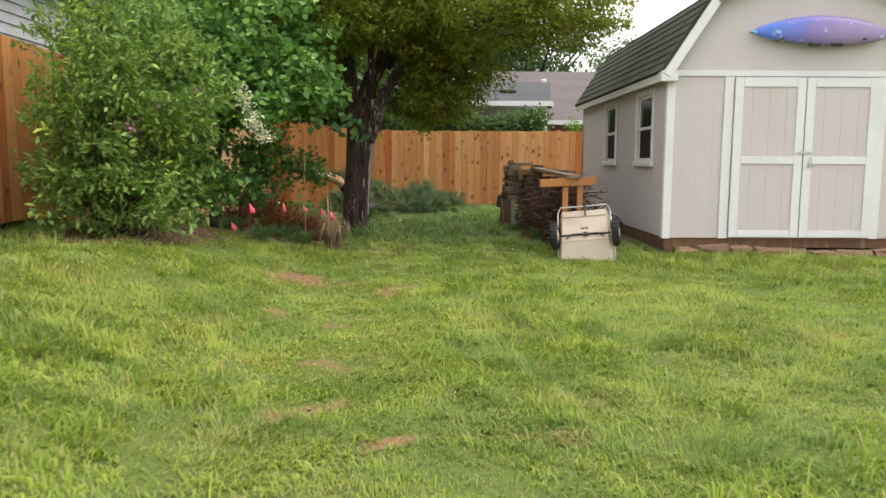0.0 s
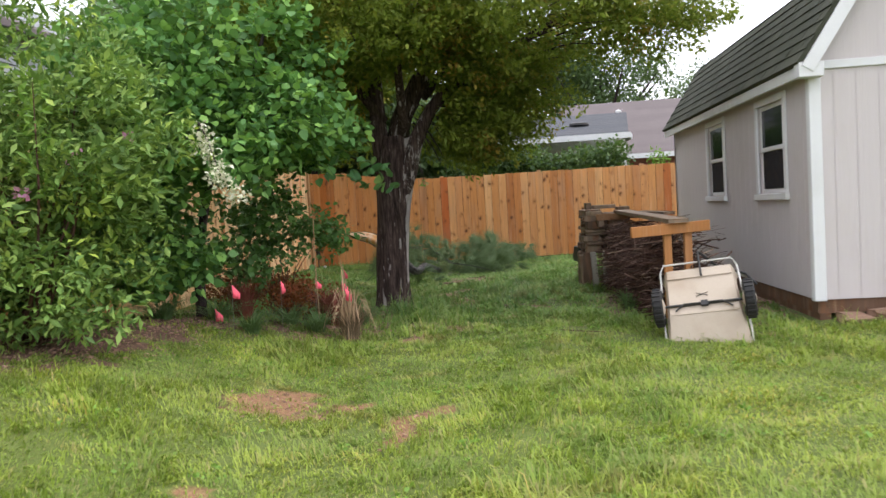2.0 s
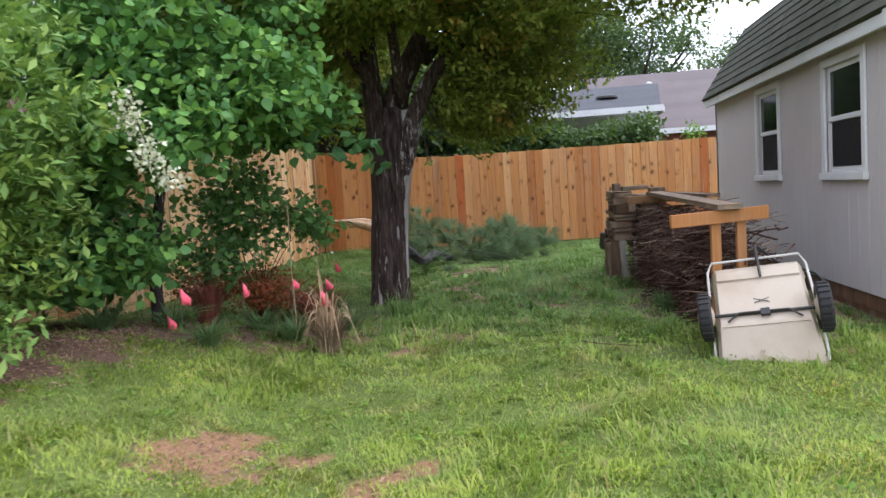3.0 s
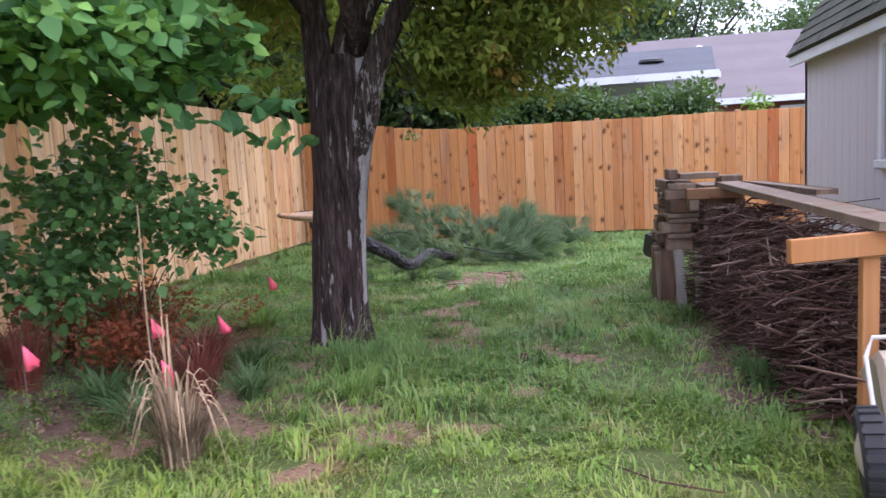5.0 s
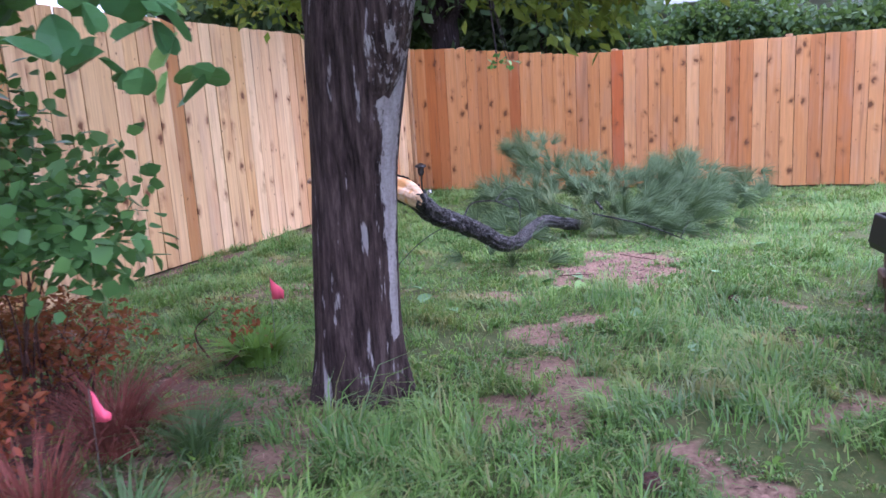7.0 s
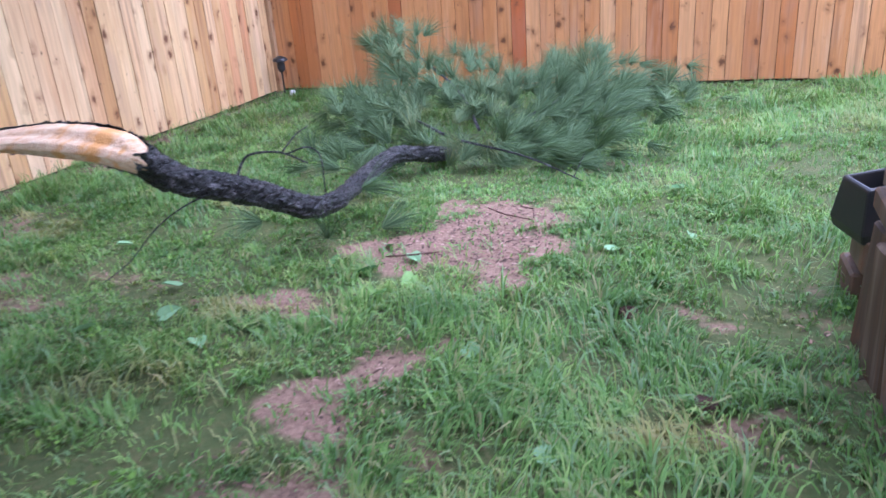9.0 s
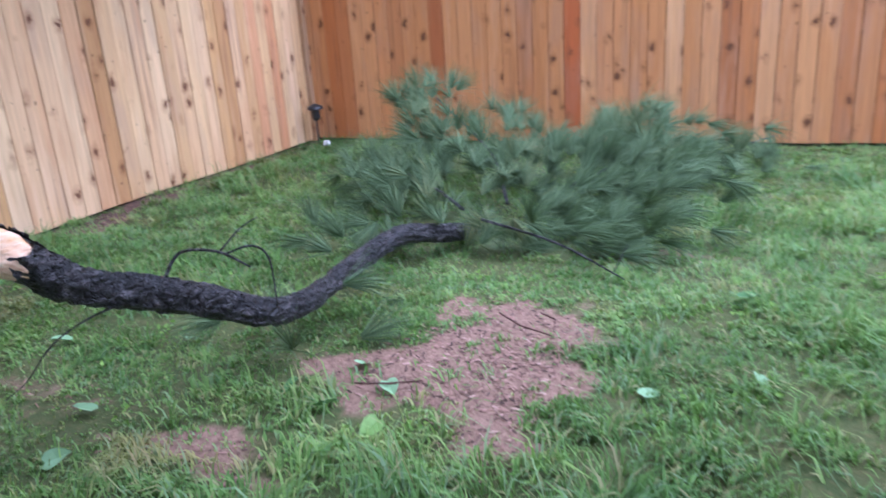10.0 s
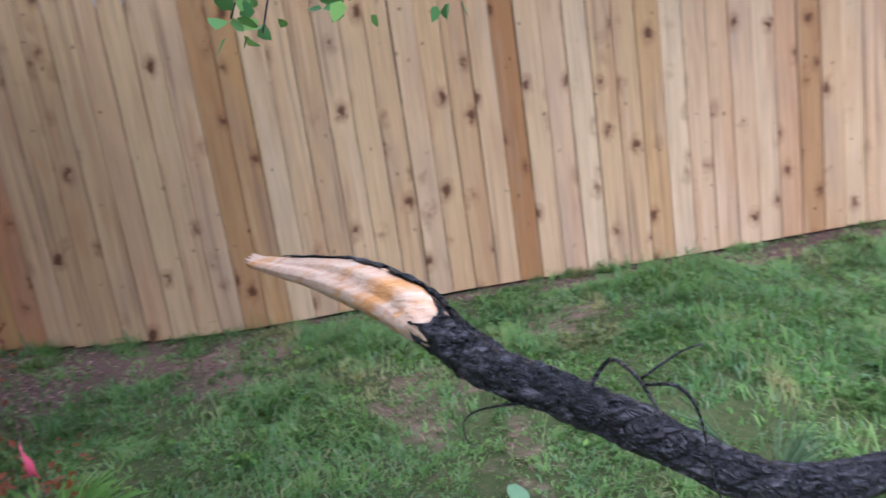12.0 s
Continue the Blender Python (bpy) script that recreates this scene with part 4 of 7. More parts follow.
def make_wall_board():
    """The blue and purple board that hangs on the gable."""
    r = root("surfboard", 5.6, 10.2, 2.66, "blue and purple painted surfboard hung on the shed gable", "surfboard")
    bm = bmesh.new()
    n, rings = 14, []
    L = 1.80
    for i in range(n + 1):
        f = i / n
        w = 0.185 * max(0.03, math.sin(math.pi * min(1.0, 0.93 * f)) ** 0.72)
        if f > 0.9:
            w *= lerp(1.0, 0.5, (f - 0.9) / 0.1)
        x = 4.70 + L * f
        zc = 2.845 + 0.03 * math.sin(math.pi * f) - 0.02 * f
        ring = []
        for k in range(12):
            a = 2 * math.pi * k / 12
            ring.append(bm.verts.new((x - 4.7, 10.15 + 0.055 * max(0.25, w / 0.18) * math.sin(a) + 0.03 * (1 - math.sin(math.pi * f)), zc + w * math.cos(a))))
        rings.append(ring)
    for a, b in zip(rings, rings[1:]):
        for k in range(12):
            bm.faces.new((a[k], a[(k + 1) % 12], b[(k + 1) % 12], b[k]))
    bm.faces.new(list(reversed(rings[0]))), bm.faces.new(rings[-1])
    me_ob = part("deck", bm, M_BOARD, r, smooth=True)
    me_ob.matrix_basis = Matrix.Translation((4.7, 0, 0))
    for x in (5.42, 5.70):
        fb = bmesh.new()
        box(fb, x, x + 0.14, 10.03, 10.1, 2.655, 2.70, bevel=0.012)
        part("fin", fb, M_BLACK, r, "dark fin")
    for x in (5.1, 6.15):
        part("bracket", boxed(x - 0.02, x + 0.02, 10.10, 10.287, 2.745, 2.765), M_BLACK, r)


make_wall_board()


# ---- dump cart ----
def make_cart():
    """A cream poly cart tipped on its front edge, its underside towards the lawn."""
    r = root("garden_cart", 2.6, 9.75, 0.0, "cream plastic garden cart tipped up on end with black wheels", "garden cart")
    # local frame: x across, v up the slope, n out of the underside
    base = Vector((2.585, 9.60, -0.07))
    ax = Vector((0.65, -0.155, 0.07)).normalized()
    up = Vector((0.06, 0.62, 0.66)).normalized()
    nn = ax.cross(up).normalized()
    if nn.y > 0:
        nn = -nn
    M = Matrix(((ax.x, up.x, nn.x, base.x), (ax.y, up.y, nn.y, base.y), (ax.z, up.z, nn.z, base.z), (0, 0, 0, 1)))
    bm = bmesh.new()
    # underside in two faces: the sloping nose and the flat floor, with flaring sides
    prof = [(0.00, -0.16, 0.345), (0.03, -0.05, 0.34), (0.30, 0.055, 0.315), (0.33, 0.06, 0.31), (0.80, 0.03, 0.295), (0.86, -0.02, 0.30), (0.90, -0.16, 0.32)]
    rows = []
    for v, nh, hw in prof:
        rows.append([bm.verts.new((s * hw, v, nh)) for s in (-1, -0.93, 0.93, 1)])
        rows[-1][0].co.z -= 0.05
        rows[-1][3].co.z -= 0.05
    for a, b in zip(rows, rows[1:]):
        for k in range(3):
            bm.faces.new((a[k], a[k + 1], b[k + 1], b[k]))
    for side in (0, 3):
        ext = [bm.verts.new((w[side].co.x * 1.06, w[side].co.y, -0.27)) for w in rows]
        for i in range(len(rows) - 1):
            bm.faces.new((rows[i][side], rows[i + 1][side], ext[i + 1], ext[i]))
    for v in bm.verts:
        v.co = M @ v.co
    tub = part("tub", bm, M_CREAM, r)
    so = tub.modifiers.new("thickness", "SOLIDIFY")
    so.thickness = 0.008
    be = tub.modifiers.new("round", "BEVEL")
    be.width, be.segments, be.limit_method = 0.02, 2, "ANGLE"

    def P(x, v, n):
        return M @ Vector((x, v, n))
    rim = bmesh.new()
    pts = [P(-0.34, -0.0, -0.10), P(-0.355, 0.12, -0.05), P(-0.35, 0.4, 0.0), P(-0.335, 0.82, 0.02), P(-0.30, 0.90, 0.03), P(0.30, 0.90, 0.03), P(0.335, 0.82, 0.02), P(0.35, 0.4, 0.0), P(0.355, 0.12, -0.05), P(0.34, -0.0, -0.10)]
    tube(rim, pts, [0.009] * len(pts), 8)
    part("frame_tube", rim, M_PAINTED, r)
    ax_b = bmesh.new()
    tube(ax_b, [P(-0.42, 0.40, 0.075), P(0.42, 0.40, 0.075)], [0.012, 0.012], 8)
    part("axle", ax_b, M_BLACK, r)
    br = bmesh.new()
    tube(br, [P(0.02, 0.88, 0.07), P(0.02, 0.70, 0.085)], [0.011, 0.011], 6)
    part("tipping_rod", br, M_BLACK, r)
    br = bmesh.new()
    tube(br, [P(-0.24, 0.34, 0.08), P(-0.16, 0.40, 0.09), P(0.16, 0.40, 0.09), P(0.24, 0.34, 0.08)], [0.008] * 4, 6)
    part("tipping_bracket", br, M_BLACK, r)
    br = bmesh.new()
    tube(br, [P(-0.05, 0.53, 0.06), P(0.05, 0.49, 0.065)], [0.003] * 2, 6)
    tube(br, [P(0.05, 0.53, 0.06), P(-0.05, 0.49, 0.065)], [0.003] * 2, 6)
    part("latch_cross", br, M_BLACK, r)
    part("latch", boxed(-0.02, 0.04, 0.37, 0.42, 0.07, 0.10, m=M), M_BLACK, r)
    for v in (0.715, 0.31):
        rb = bmesh.new()
        tube(rb, [P(-0.28, v, 0.052 if v > 0.5 else 0.066), P(0.28, v, 0.052 if v > 0.5 else 0.066)], [0.006] * 2, 6)
        part("rib", rb, M_CREAM, r)
    hb = bmesh.new()
    hp = [P(0.02, 0.86, 0.06), P(0.02, 1.0, 0.05), P(0.03, 1.04, 0.0), P(0.16, 1.02, -0.2), P(0.42, 0.98, -0.35), P(0.5, 0.88, -0.4)]
    tube(hb, hp, [0.012] * len(hp), 8)
    part("handle", hb, M_BLACK, r)
    for sx in (-0.38, 0.38):
        c = P(sx, 0.40, 0.075)
        rot = Matrix.Translation(c) @ ax.to_track_quat("Z", "Y").to_matrix().to_4x4()
        R, T = 0.165, 0.045
        wb = bmesh.new()
        lathe(wb, [(R * 0.6, -T * 0.8), (R * 0.9, -T), (R, -T * 0.6), (R, T * 0.6), (R * 0.9, T), (R * 0.6, T * 0.8)], 24, rot)
        tyre = part("wheel", wb, M_RUBBER, r, "black treaded rubber tyre on a pale rim")
        lug = mesh_from("lug", boxed(R - 0.004, R + 0.009, -0.012, 0.012, -T * 0.75, T * 0.75), M_RUBBER)
        for k in range(22):
            piece("lug", lug, tyre, rot @ Matrix.Rotation(2 * math.pi * k / 22, 4, "Z"))
        hubm = bmesh.new()
        lathe(hubm, [(0.03, -T * 1.25), (R * 0.6, -T * 0.7), (R * 0.6, T * 0.7), (0.03, T * 1.25)], 20, rot)
        part("rim", hubm, M_CREAM, tyre)


make_cart()


# ---- timber stack, planks, brush ----
def make_block_stack():
    """The end of the brush pile: stacked timber offcuts on upright concrete slabs."""
    rnd = random.Random(12)
    r = root("timber_stack", 2.2, 14.2, 0.0, "stack of weathered timber offcuts standing on grey slabs", "timber stack")
    for x0, x1, y0, y1, z1, lean in ((2.04, 2.12, 13.66, 13.98, 0.55, -3), (2.16, 2.40, 13.46, 13.53, 0.57, 0)):
        m = Matrix.Translation(((x0 + x1) / 2, (y0 + y1) / 2, -0.04)) @ pose(0, 0, 0, 0, lean, rnd.uniform(-6, 6)) @ Matrix.Translation((-(x0 + x1) / 2, -(y0 + y1) / 2, 0))
        part("slab", boxed(x0, x1, y0, y1, 0, z1, bevel=0.012, m=m), M_CONCRETE, r, "upright grey slab")
    for y0, y1, z1 in ((13.74, 13.90, 0.50), (13.92, 14.06, 0.46), (14.08, 14.30, 0.49), (14.32, 14.52, 0.49)):
        part("upright_board", boxed(1.90, 2.02, y0, y1, -0.04, z1, bevel=0.01, m=Matrix.Translation((1.96, y0, 0)) @ pose(0, 0, 0, 0, rnd.uniform(-3, 5), rnd.uniform(-7, 7)) @ Matrix.Translation((-1.96, -y0, 0))), M_GREYWOOD, r)
    # two columns of short offcuts, each laid to its own courses and leaning a little
    for x0, x1, top, sh in ((1.90, 2.17, 1.09, 0.10), (2.19, 2.50, 1.03, 0.13)):
        for y0 in (13.70, 13.98, 14.27):
            z = 0.5
            while z < top - 0.02:
                h = min(rnd.choice((0.035, 0.045, 0.06, 0.085, 0.11)), top + 0.02 - z)
                gap = x0 > 2.1 and y0 < 13.8 and 0.84 < z < 0.93
                if not gap:
                    mid = Matrix.Translation(((x0 + x1) / 2 + sh * (z - 0.4), y0 + 0.13, 0))
                    a, b = rnd.uniform(0.085, 0.155), rnd.uniform(0.095, 0.155)
                    part("block", boxed(-a, b, -0.135 + rnd.uniform(-0.035, 0.03), 0.125, z, z + h - rnd.uniform(0.001, 0.006), bevel=0.008, m=mid @ pose(0, 0, 0, 0, 0, rnd.uniform(-7, 7))), M_GREYWOOD, r)
                z += h
    part("block", boxed(1.98, 2.06, 13.72, 14.0, 1.112, 1.205, bevel=0.008), M_GREYWOOD, r)
    part("block", boxed(2.08, 2.40, 13.74, 13.94, 1.112, 1.165, bevel=0.008), M_GREYWOOD, r)
    part("block", boxed(2.42, 2.60, 13.78, 14.02, 1.051, 1.13, bevel=0.008), M_GREYWOOD, r)
    part("timber", boxed(2.10, 2.56, 13.50, 13.60, 0.95, 1.04, bevel=0.006), M_BROWNWOOD, r, "brown timber laid across the stack")
    part("timber", boxed(2.48, 2.56, 13.50, 14.4, 0.86, 0.948, bevel=0.006), M_SKID, r)
    part("timber", boxed(2.12, 2.20, 13.50, 13.70, 0.86, 0.948, bevel=0.006), M_GREYWOOD, r)


make_block_stack()


def plank(name, a, b, width, thick, material, label, category, roll=0.0):
    a, b = Vector(a), Vector(b)
    m = look(a, b, roll)
    bm = boxed(-width / 2, width / 2, -thick / 2, thick / 2, -(b - a).length, 0, bevel=0.004, m=m)
    return tagged(part(name, bm, material, None), label, category)


plank("plank", (2.46, 13.75, 1.06), (2.57, 10.56, 0.985), 0.19, 0.038, M_GREYWOOD, "long grey weathered plank laid along the brush pile", "plank")
plank("plank", (2.85, 14.6, 1.02), (2.9, 12.6, 1.02), 0.14, 0.035, M_GREYWOOD, "short dark plank lying on the brush pile", "plank")


def make_trestle():
    r = root("sawhorse", 2.55, 10.65, 0.0, "orange-stained timber sawhorse standing in the brush", "sawhorse")
    m = pose(2.53, 10.62, 0, 0, 0, 14)
    part("beam", boxed(-0.41, 0.41, -0.02, 0.02, 0.855, 0.96, bevel=0.004, m=m @ pose(0, 0, 0, 0, -2, 0)), M_ORANGE, r)
    for x in (-0.05, 0.165):
        part("leg", boxed(x - 0.04, x + 0.04, 0.022, 0.06, -0.02, 0.905, bevel=0.004, m=m), M_ORANGE, r)


make_trestle()


def make_brush():
    rnd = random.Random(21)
    bm = bmesh.new()
    for i in range(5600):
        y = rnd.uniform(10.8, 14.0)
        edge = 2.30 - 0.10 * (y - 10.8) / 3.2 + 0.05 * math.sin(7 * y)
        x = edge + abs(rnd.gauss(0, 0.28))
        if x > 3.35:
            continue
        ridge = (0.90 + 0.04 * math.sin(3.1 * y)) * sst(10.5, 11.1, y)
        top = ridge * min(1.0, 0.55 + (x - edge) / 0.3)
        z = rnd.uniform(0.02, max(0.06, top))
        along = rnd.random() < 0.55
        a = rnd.gauss(math.pi / 2 if along else math.pi, 0.55)
        L = rnd.choice((0.08, 0.12, 0.18, 0.26, 0.38, 0.55))
        d = Vector((math.cos(a), math.sin(a), rnd.gauss(-0.08, 0.22))) * L
        p = Vector((x, y, z)) - d * 0.5
        q = Vector((x, y, z)) + d * 0.5
        bend = Vector((rnd.uniform(-1, 1), rnd.uniform(-1, 1), rnd.uniform(-1, 1))) * 0.16 * L
        for v in (p, q):
            v.x, v.y, v.z = min(3.15, max(v.x, edge - 0.14)), max(10.6, v.y), max(0.012, v.z)
        rr = rnd.choice((0.0022, 0.0026, 0.003, 0.0035, 0.004, 0.005, 0.007, 0.009))
        tube(bm, [p, (p + q) / 2 + bend, q], [rr, rr * 0.9, rr * 0.6], 4, cap=False)
    r = part("brush_pile", bm, M_BRUSH, None)
    tagged(r, "long heap of dry brown sticks and brushwood beside the shed", "brush pile", kind="stuff")


make_brush()


def make_downspout():
    """A black square pipe box on old blocks behind the stack."""
    r = root("plastic_box", 2.0, 14.95, 0.0, "black tapered plastic box resting on old blocks", "plastic box")
    bm = bmesh.new()
    m = pose(2.02, 14.93, 0.30, 4, -6, 20)
    rows = []
    for z, w in ((0.0, 0.115), (0.05, 0.125), (0.235, 0.095), (0.24, 0.075), (0.12, 0.06)):
        rows.append([bm.verts.new(m @ Vector((sx * w, sy * w, z))) for sx, sy in ((-1, -1), (1, -1), (1, 1), (-1, 1))])
    for a, b in zip(rows, rows[1:]):
        for k in range(4):
            bm.faces.new((a[k], a[(k + 1) % 4], b[(k + 1) % 4], b[k]))
    bm.faces.new(list(reversed(rows[0]))), bm.faces.new(rows[-1])
    shell = part("shell", bm, M_BLACK, r)
    be = shell.modifiers.new("round", "BEVEL")
    be.width, be.segments = 0.012, 2
    part("block", boxed(1.93, 2.2, 14.80, 15.06, -0.03, 0.15, bevel=0.012), M_GREYWOOD, r)
    part("block", boxed(1.96, 2.18, 14.78, 15.03, 0.151, 0.302, bevel=0.012), M_GREYWOOD, r)


make_downspout()

# ---- the dark-barked tree ----
TX, TY = -0.65, 12.56


def make_tree():
    rng = np.random.default_rng(5)
    rnd = random.Random(5)
    t = root("tree", TX, TY, 0.0, "garden tree with dark wet bark, pale peeled streaks and olive leaves", "tree")
    bm = bmesh.new()
    trunk = [(-0.69, 12.56, -0.06, 0.255), (-0.69, 12.56, 0.06, 0.232), (-0.685, 12.56, 0.25, 0.212), (-0.66, 12.56, 0.7, 0.20), (-0.63, 12.56, 1.1, 0.20), (-0.62, 12.56, 1.4, 0.212), (-0.60, 12.56, 1.7, 0.222), (-0.58, 12.58, 1.95, 0.215), (-0.55, 12.6, 2.2, 0.19)]
    trunk = [(x + 0.04 + 0.05 * sst(0.9, 1.7, z), y, z, w) for x, y, z, w in trunk]
    pts = spline(trunk, 9)
    n = 56
    rings = []
    for p in pts:
        ring = []
        for k in range(n):
            a = 2 * math.pi * k / n
            foot = 1 - sst(0.0, 0.35, p[2])
            rad = p[3] * (1 + 0.05 * math.sin(3 * a + 1.3 + p[2]) + 0.03 * math.sin(7 * a + 2.0 * p[2]) + 0.014 * math.sin(19 * a + 3 * math.sin(2.3 * p[2])) + 0.008 * math.sin(31 * a - 5 * p[2]) + foot * 0.10 * math.sin(5 * a + 0.4))
            # the swelling below the fork is wider across
            rad *= 1 + 0.10 * sst(1.2, 1.8, p[2]) * (math.cos(a) ** 2) - 0.10 * sst(1.2, 1.8, p[2]) * (math.sin(a) ** 2)
            ring.append(bm.verts.new((p[0] + rad * math.cos(a), p[1] + rad * math.sin(a), p[2])))
        rings.append(ring)
    for a, b in zip(rings, rings[1:]):
        for k in range(n):
            bm.faces.new((a[k], a[(k + 1) % n], b[(k + 1) % n], b[k]))
    bm.faces.new(rings[-1])
    peel = []
    for v in bm.verts:
        z, a = v.co.z, math.degrees(math.atan2(v.co.y - 12.56, v.co.x + 0.58))
        mid, half = -14 + 5 * math.sin(3 * z), lerp(8, 14, sst(0.3, 1.2, z)) * (1 if z > 0.3 else 0.01)
        peel.append(max(0.0, 1.0 - abs(a - mid) / (2 * half)))
    tr = part("trunk", bm, M_TRUNK, t, smooth=True)
    tr.data.attributes.new("peel", "FLOAT", "POINT").data.foreach_set("value", peel)
    limbs = [
        [(-0.65, 12.58, 1.75, 0.15), (-0.70, 12.6, 2.3, 0.125), (-0.72, 12.62, 2.9, 0.11), (-0.75, 12.7, 3.7, 0.09), (-1.1, 12.9, 4.8, 0.05)],
        [(-0.52, 12.58, 1.85, 0.17), (-0.40, 12.6, 2.4, 0.15), (-0.15, 12.6, 2.85, 0.135), (0.10, 12.6, 3.25, 0.12), (0.4, 12.7, 4.2, 0.08), (0.5, 12.8, 5.2, 0.04)],
        [(-0.52, 12.55, 1.05, 0.05), (-0.445, 12.505, 1.4, 0.10), (-0.335, 12.475, 1.7, 0.125), (-0.19, 12.46, 2.15, 0.11), (0.1, 12.45, 2.6, 0.09), (0.55, 12.4, 2.88, 0.08), (0.95, 12.35, 3.1, 0.07), (1.8, 12.3, 3.5, 0.045), (2.6, 12.2, 3.7, 0.02)],
        [(-0.62, 12.6, 2.4, 0.08), (-1.1, 12.3, 3.0, 0.06), (-1.9, 12.0, 3.5, 0.045), (-2.6, 11.8, 3.8, 0.02)],
        [(-0.35, 12.5, 2.2, 0.08), (-0.3, 11.9, 2.9, 0.055), (-0.2, 11.2, 3.3, 0.03)],
        [(-0.1, 12.65, 2.7, 0.08), (0.3, 13.3, 3.3, 0.05), (0.8, 14.0, 3.8, 0.02)],
    ]
    for L in limbs:
        q = spline(L, 4)
        bm = bmesh.new()
        tube(bm, [p[:3] for p in q], [p[3] * 0.86 for p in q], 16, 0.08, rnd=rnd)
        pale = L[0][2] < 1.2
        peel = [0.45 * sst(1.25, 1.6, v.co.z) * (1 - sst(2.1, 2.5, v.co.z)) if pale else 0.0 for v in bm.verts]
        ob = part("limb", bm, M_TRUNK, t, smooth=True)
        ob.data.attributes.new("peel", "FLOAT", "POINT").data.foreach_set("value", peel)
    # crown: lobes of leaf clumps with gaps between
    # unseen lobes past y = 14 are added to shade lawn and fence
    lobes = [((-0.4, 12.5, 4.7), (2.9, 2.3, 1.4), 330), ((1.3, 12.3, 3.7), (1.7, 1.5, 0.9), 330), ((2.6, 12.3, 3.55), (1.0, 1.1, 0.65), 130), ((-1.9, 12.2, 3.6), (1.5, 1.2, 0.9), 260), ((-0.6, 11.4, 3.45), (1.6, 0.8, 0.75), 230),
             ((0.3, 13.6, 3.5), (1.8, 1.0, 1.0), 190), ((0.45, 12.55, 2.55), (0.75, 0.6, 0.6), 110), ((0.30, 12.4, 2.02), (0.45, 0.40, 0.26), 34), ((-1.3, 12.7, 2.9), (0.8, 0.6, 0.6), 100), ((1.0, 12.9, 2.75), (0.8, 0.6, 0.45), 80), ((-1.55, 13.75, 2.22), (0.5, 0.45, 0.16), 16), ((-2.1, 14.2, 3.9), (1.4, 1.2, 0.7), 80), ((-0.9, 15.0, 4.1), (1.4, 1.1, 0.7), 100), ((-2.6, 17.3, 4.0), (1.6, 1.9, 0.7), 380), ((-0.45, 11.7, 3.1), (0.9, 0.4, 0.3), 70), ((0.6, 11.9, 3.05), (0.8, 0.5, 0.32), 70), ((0.40, 12.7, 2.05), (0.62, 0.4, 0.36), 80), ((0.15, 12.9, 2.3), (0.5, 0.4, 0.4), 40), ((0.95, 12.8, 2.35), (0.4, 0.4, 0.3), 26)]
    tips = np.concatenate([ellipsoid_tips(rng, max(6, int(n * 0.62)), c, r, 0.3) for c, r, n in lobes])
    cen, out = sprays(rng, tips, 84, (TX, TY, 2.6), 0.34, 0.28)
    high = cen[:, 2] > 1.98 - 0.22 * (cen[:, 0] > 0.05) * (cen[:, 1] > 12.4) + 0.12 * np.sin(9 * cen[:, 0]) + 0.1 * np.sin(13 * cen[:, 1])
    # the fork of the trunk stays clear of leaves
    fork = ((cen[:, 0] + 0.42 - 0.28 * (cen[:, 2] - 2.2)) / 0.62) ** 2 + ((cen[:, 2] - 2.1) / 0.82) ** 2 < 1
    fork &= ~((cen[:, 0] > 0.1) & (cen[:, 2] < 2.5))
    high &= ~(fork & (cen[:, 1] < 12.9))
    cen, out = cen[high], out[high]
    ob = new("crown", leaf_cloud("crown", cen, 0.078, rng, M_TREE, 0.5, 0.45, out))
    child_of(ob, t)
    # a twig that hangs below the rest
    ends = ((-0.32, 13.97, 1.65), (-0.34, 14.02, 1.62), (-0.33, 14.19, 1.655), (-0.36, 14.38, 1.64))
    for e in ends:
        bm = bmesh.new()
        q = spline([(-0.55, 14.25, 2.75, 0.006), (-0.45, 14.2, 2.2, 0.004), (*e, 0.002)], 5)
        tube(bm, [p[:3] for p in q], [p[3] for p in q], 5)
        part("twig", bm, M_BARK, t)
    cen, out = clumped(rng, np.array(ends), 7, 0.022)
    child_of(new("hanging_leaves", leaf_cloud("hanging_leaves", cen, 0.042, rng, M_BROAD, 0.75, 0.5, out, "heart")), t)
    # twigs that carry the clumps
    bm = bmesh.new()
    for i in range(0, len(tips), 7):
        a = Vector(tips[i])
        b = a * 0.65 + Vector((TX, TY, 3.0)) * 0.35
        tube(bm, [b, (a + b) / 2 + Vector((0, 0, 0.08)), a], [0.012, 0.008, 0.004], 4, cap=False)
    part("twigs", bm, M_BARK, t)["kind"] = "stuff"


make_tree()


def stems(parent, foot, tops, r0, rnd, n=6):
    for tp in tops:
        a, b = Vector(foot) + Vector((rnd.uniform(-0.1, 0.1), rnd.uniform(-0.1, 0.1), 0)), Vector(tp)
        mid = (a + b) / 2 + Vector((rnd.uniform(-0.12, 0.12), rnd.uniform(-0.12, 0.12), 0.05))
        q = spline([(*a, r0), (*mid, r0 * 0.7), (*b, r0 * 0.25)], 4)
        bm = bmesh.new()
        tube(bm, [p[:3] for p in q], [p[3] for p in q], n)
        part("stem", bm, M_TWIG, parent, smooth=True)


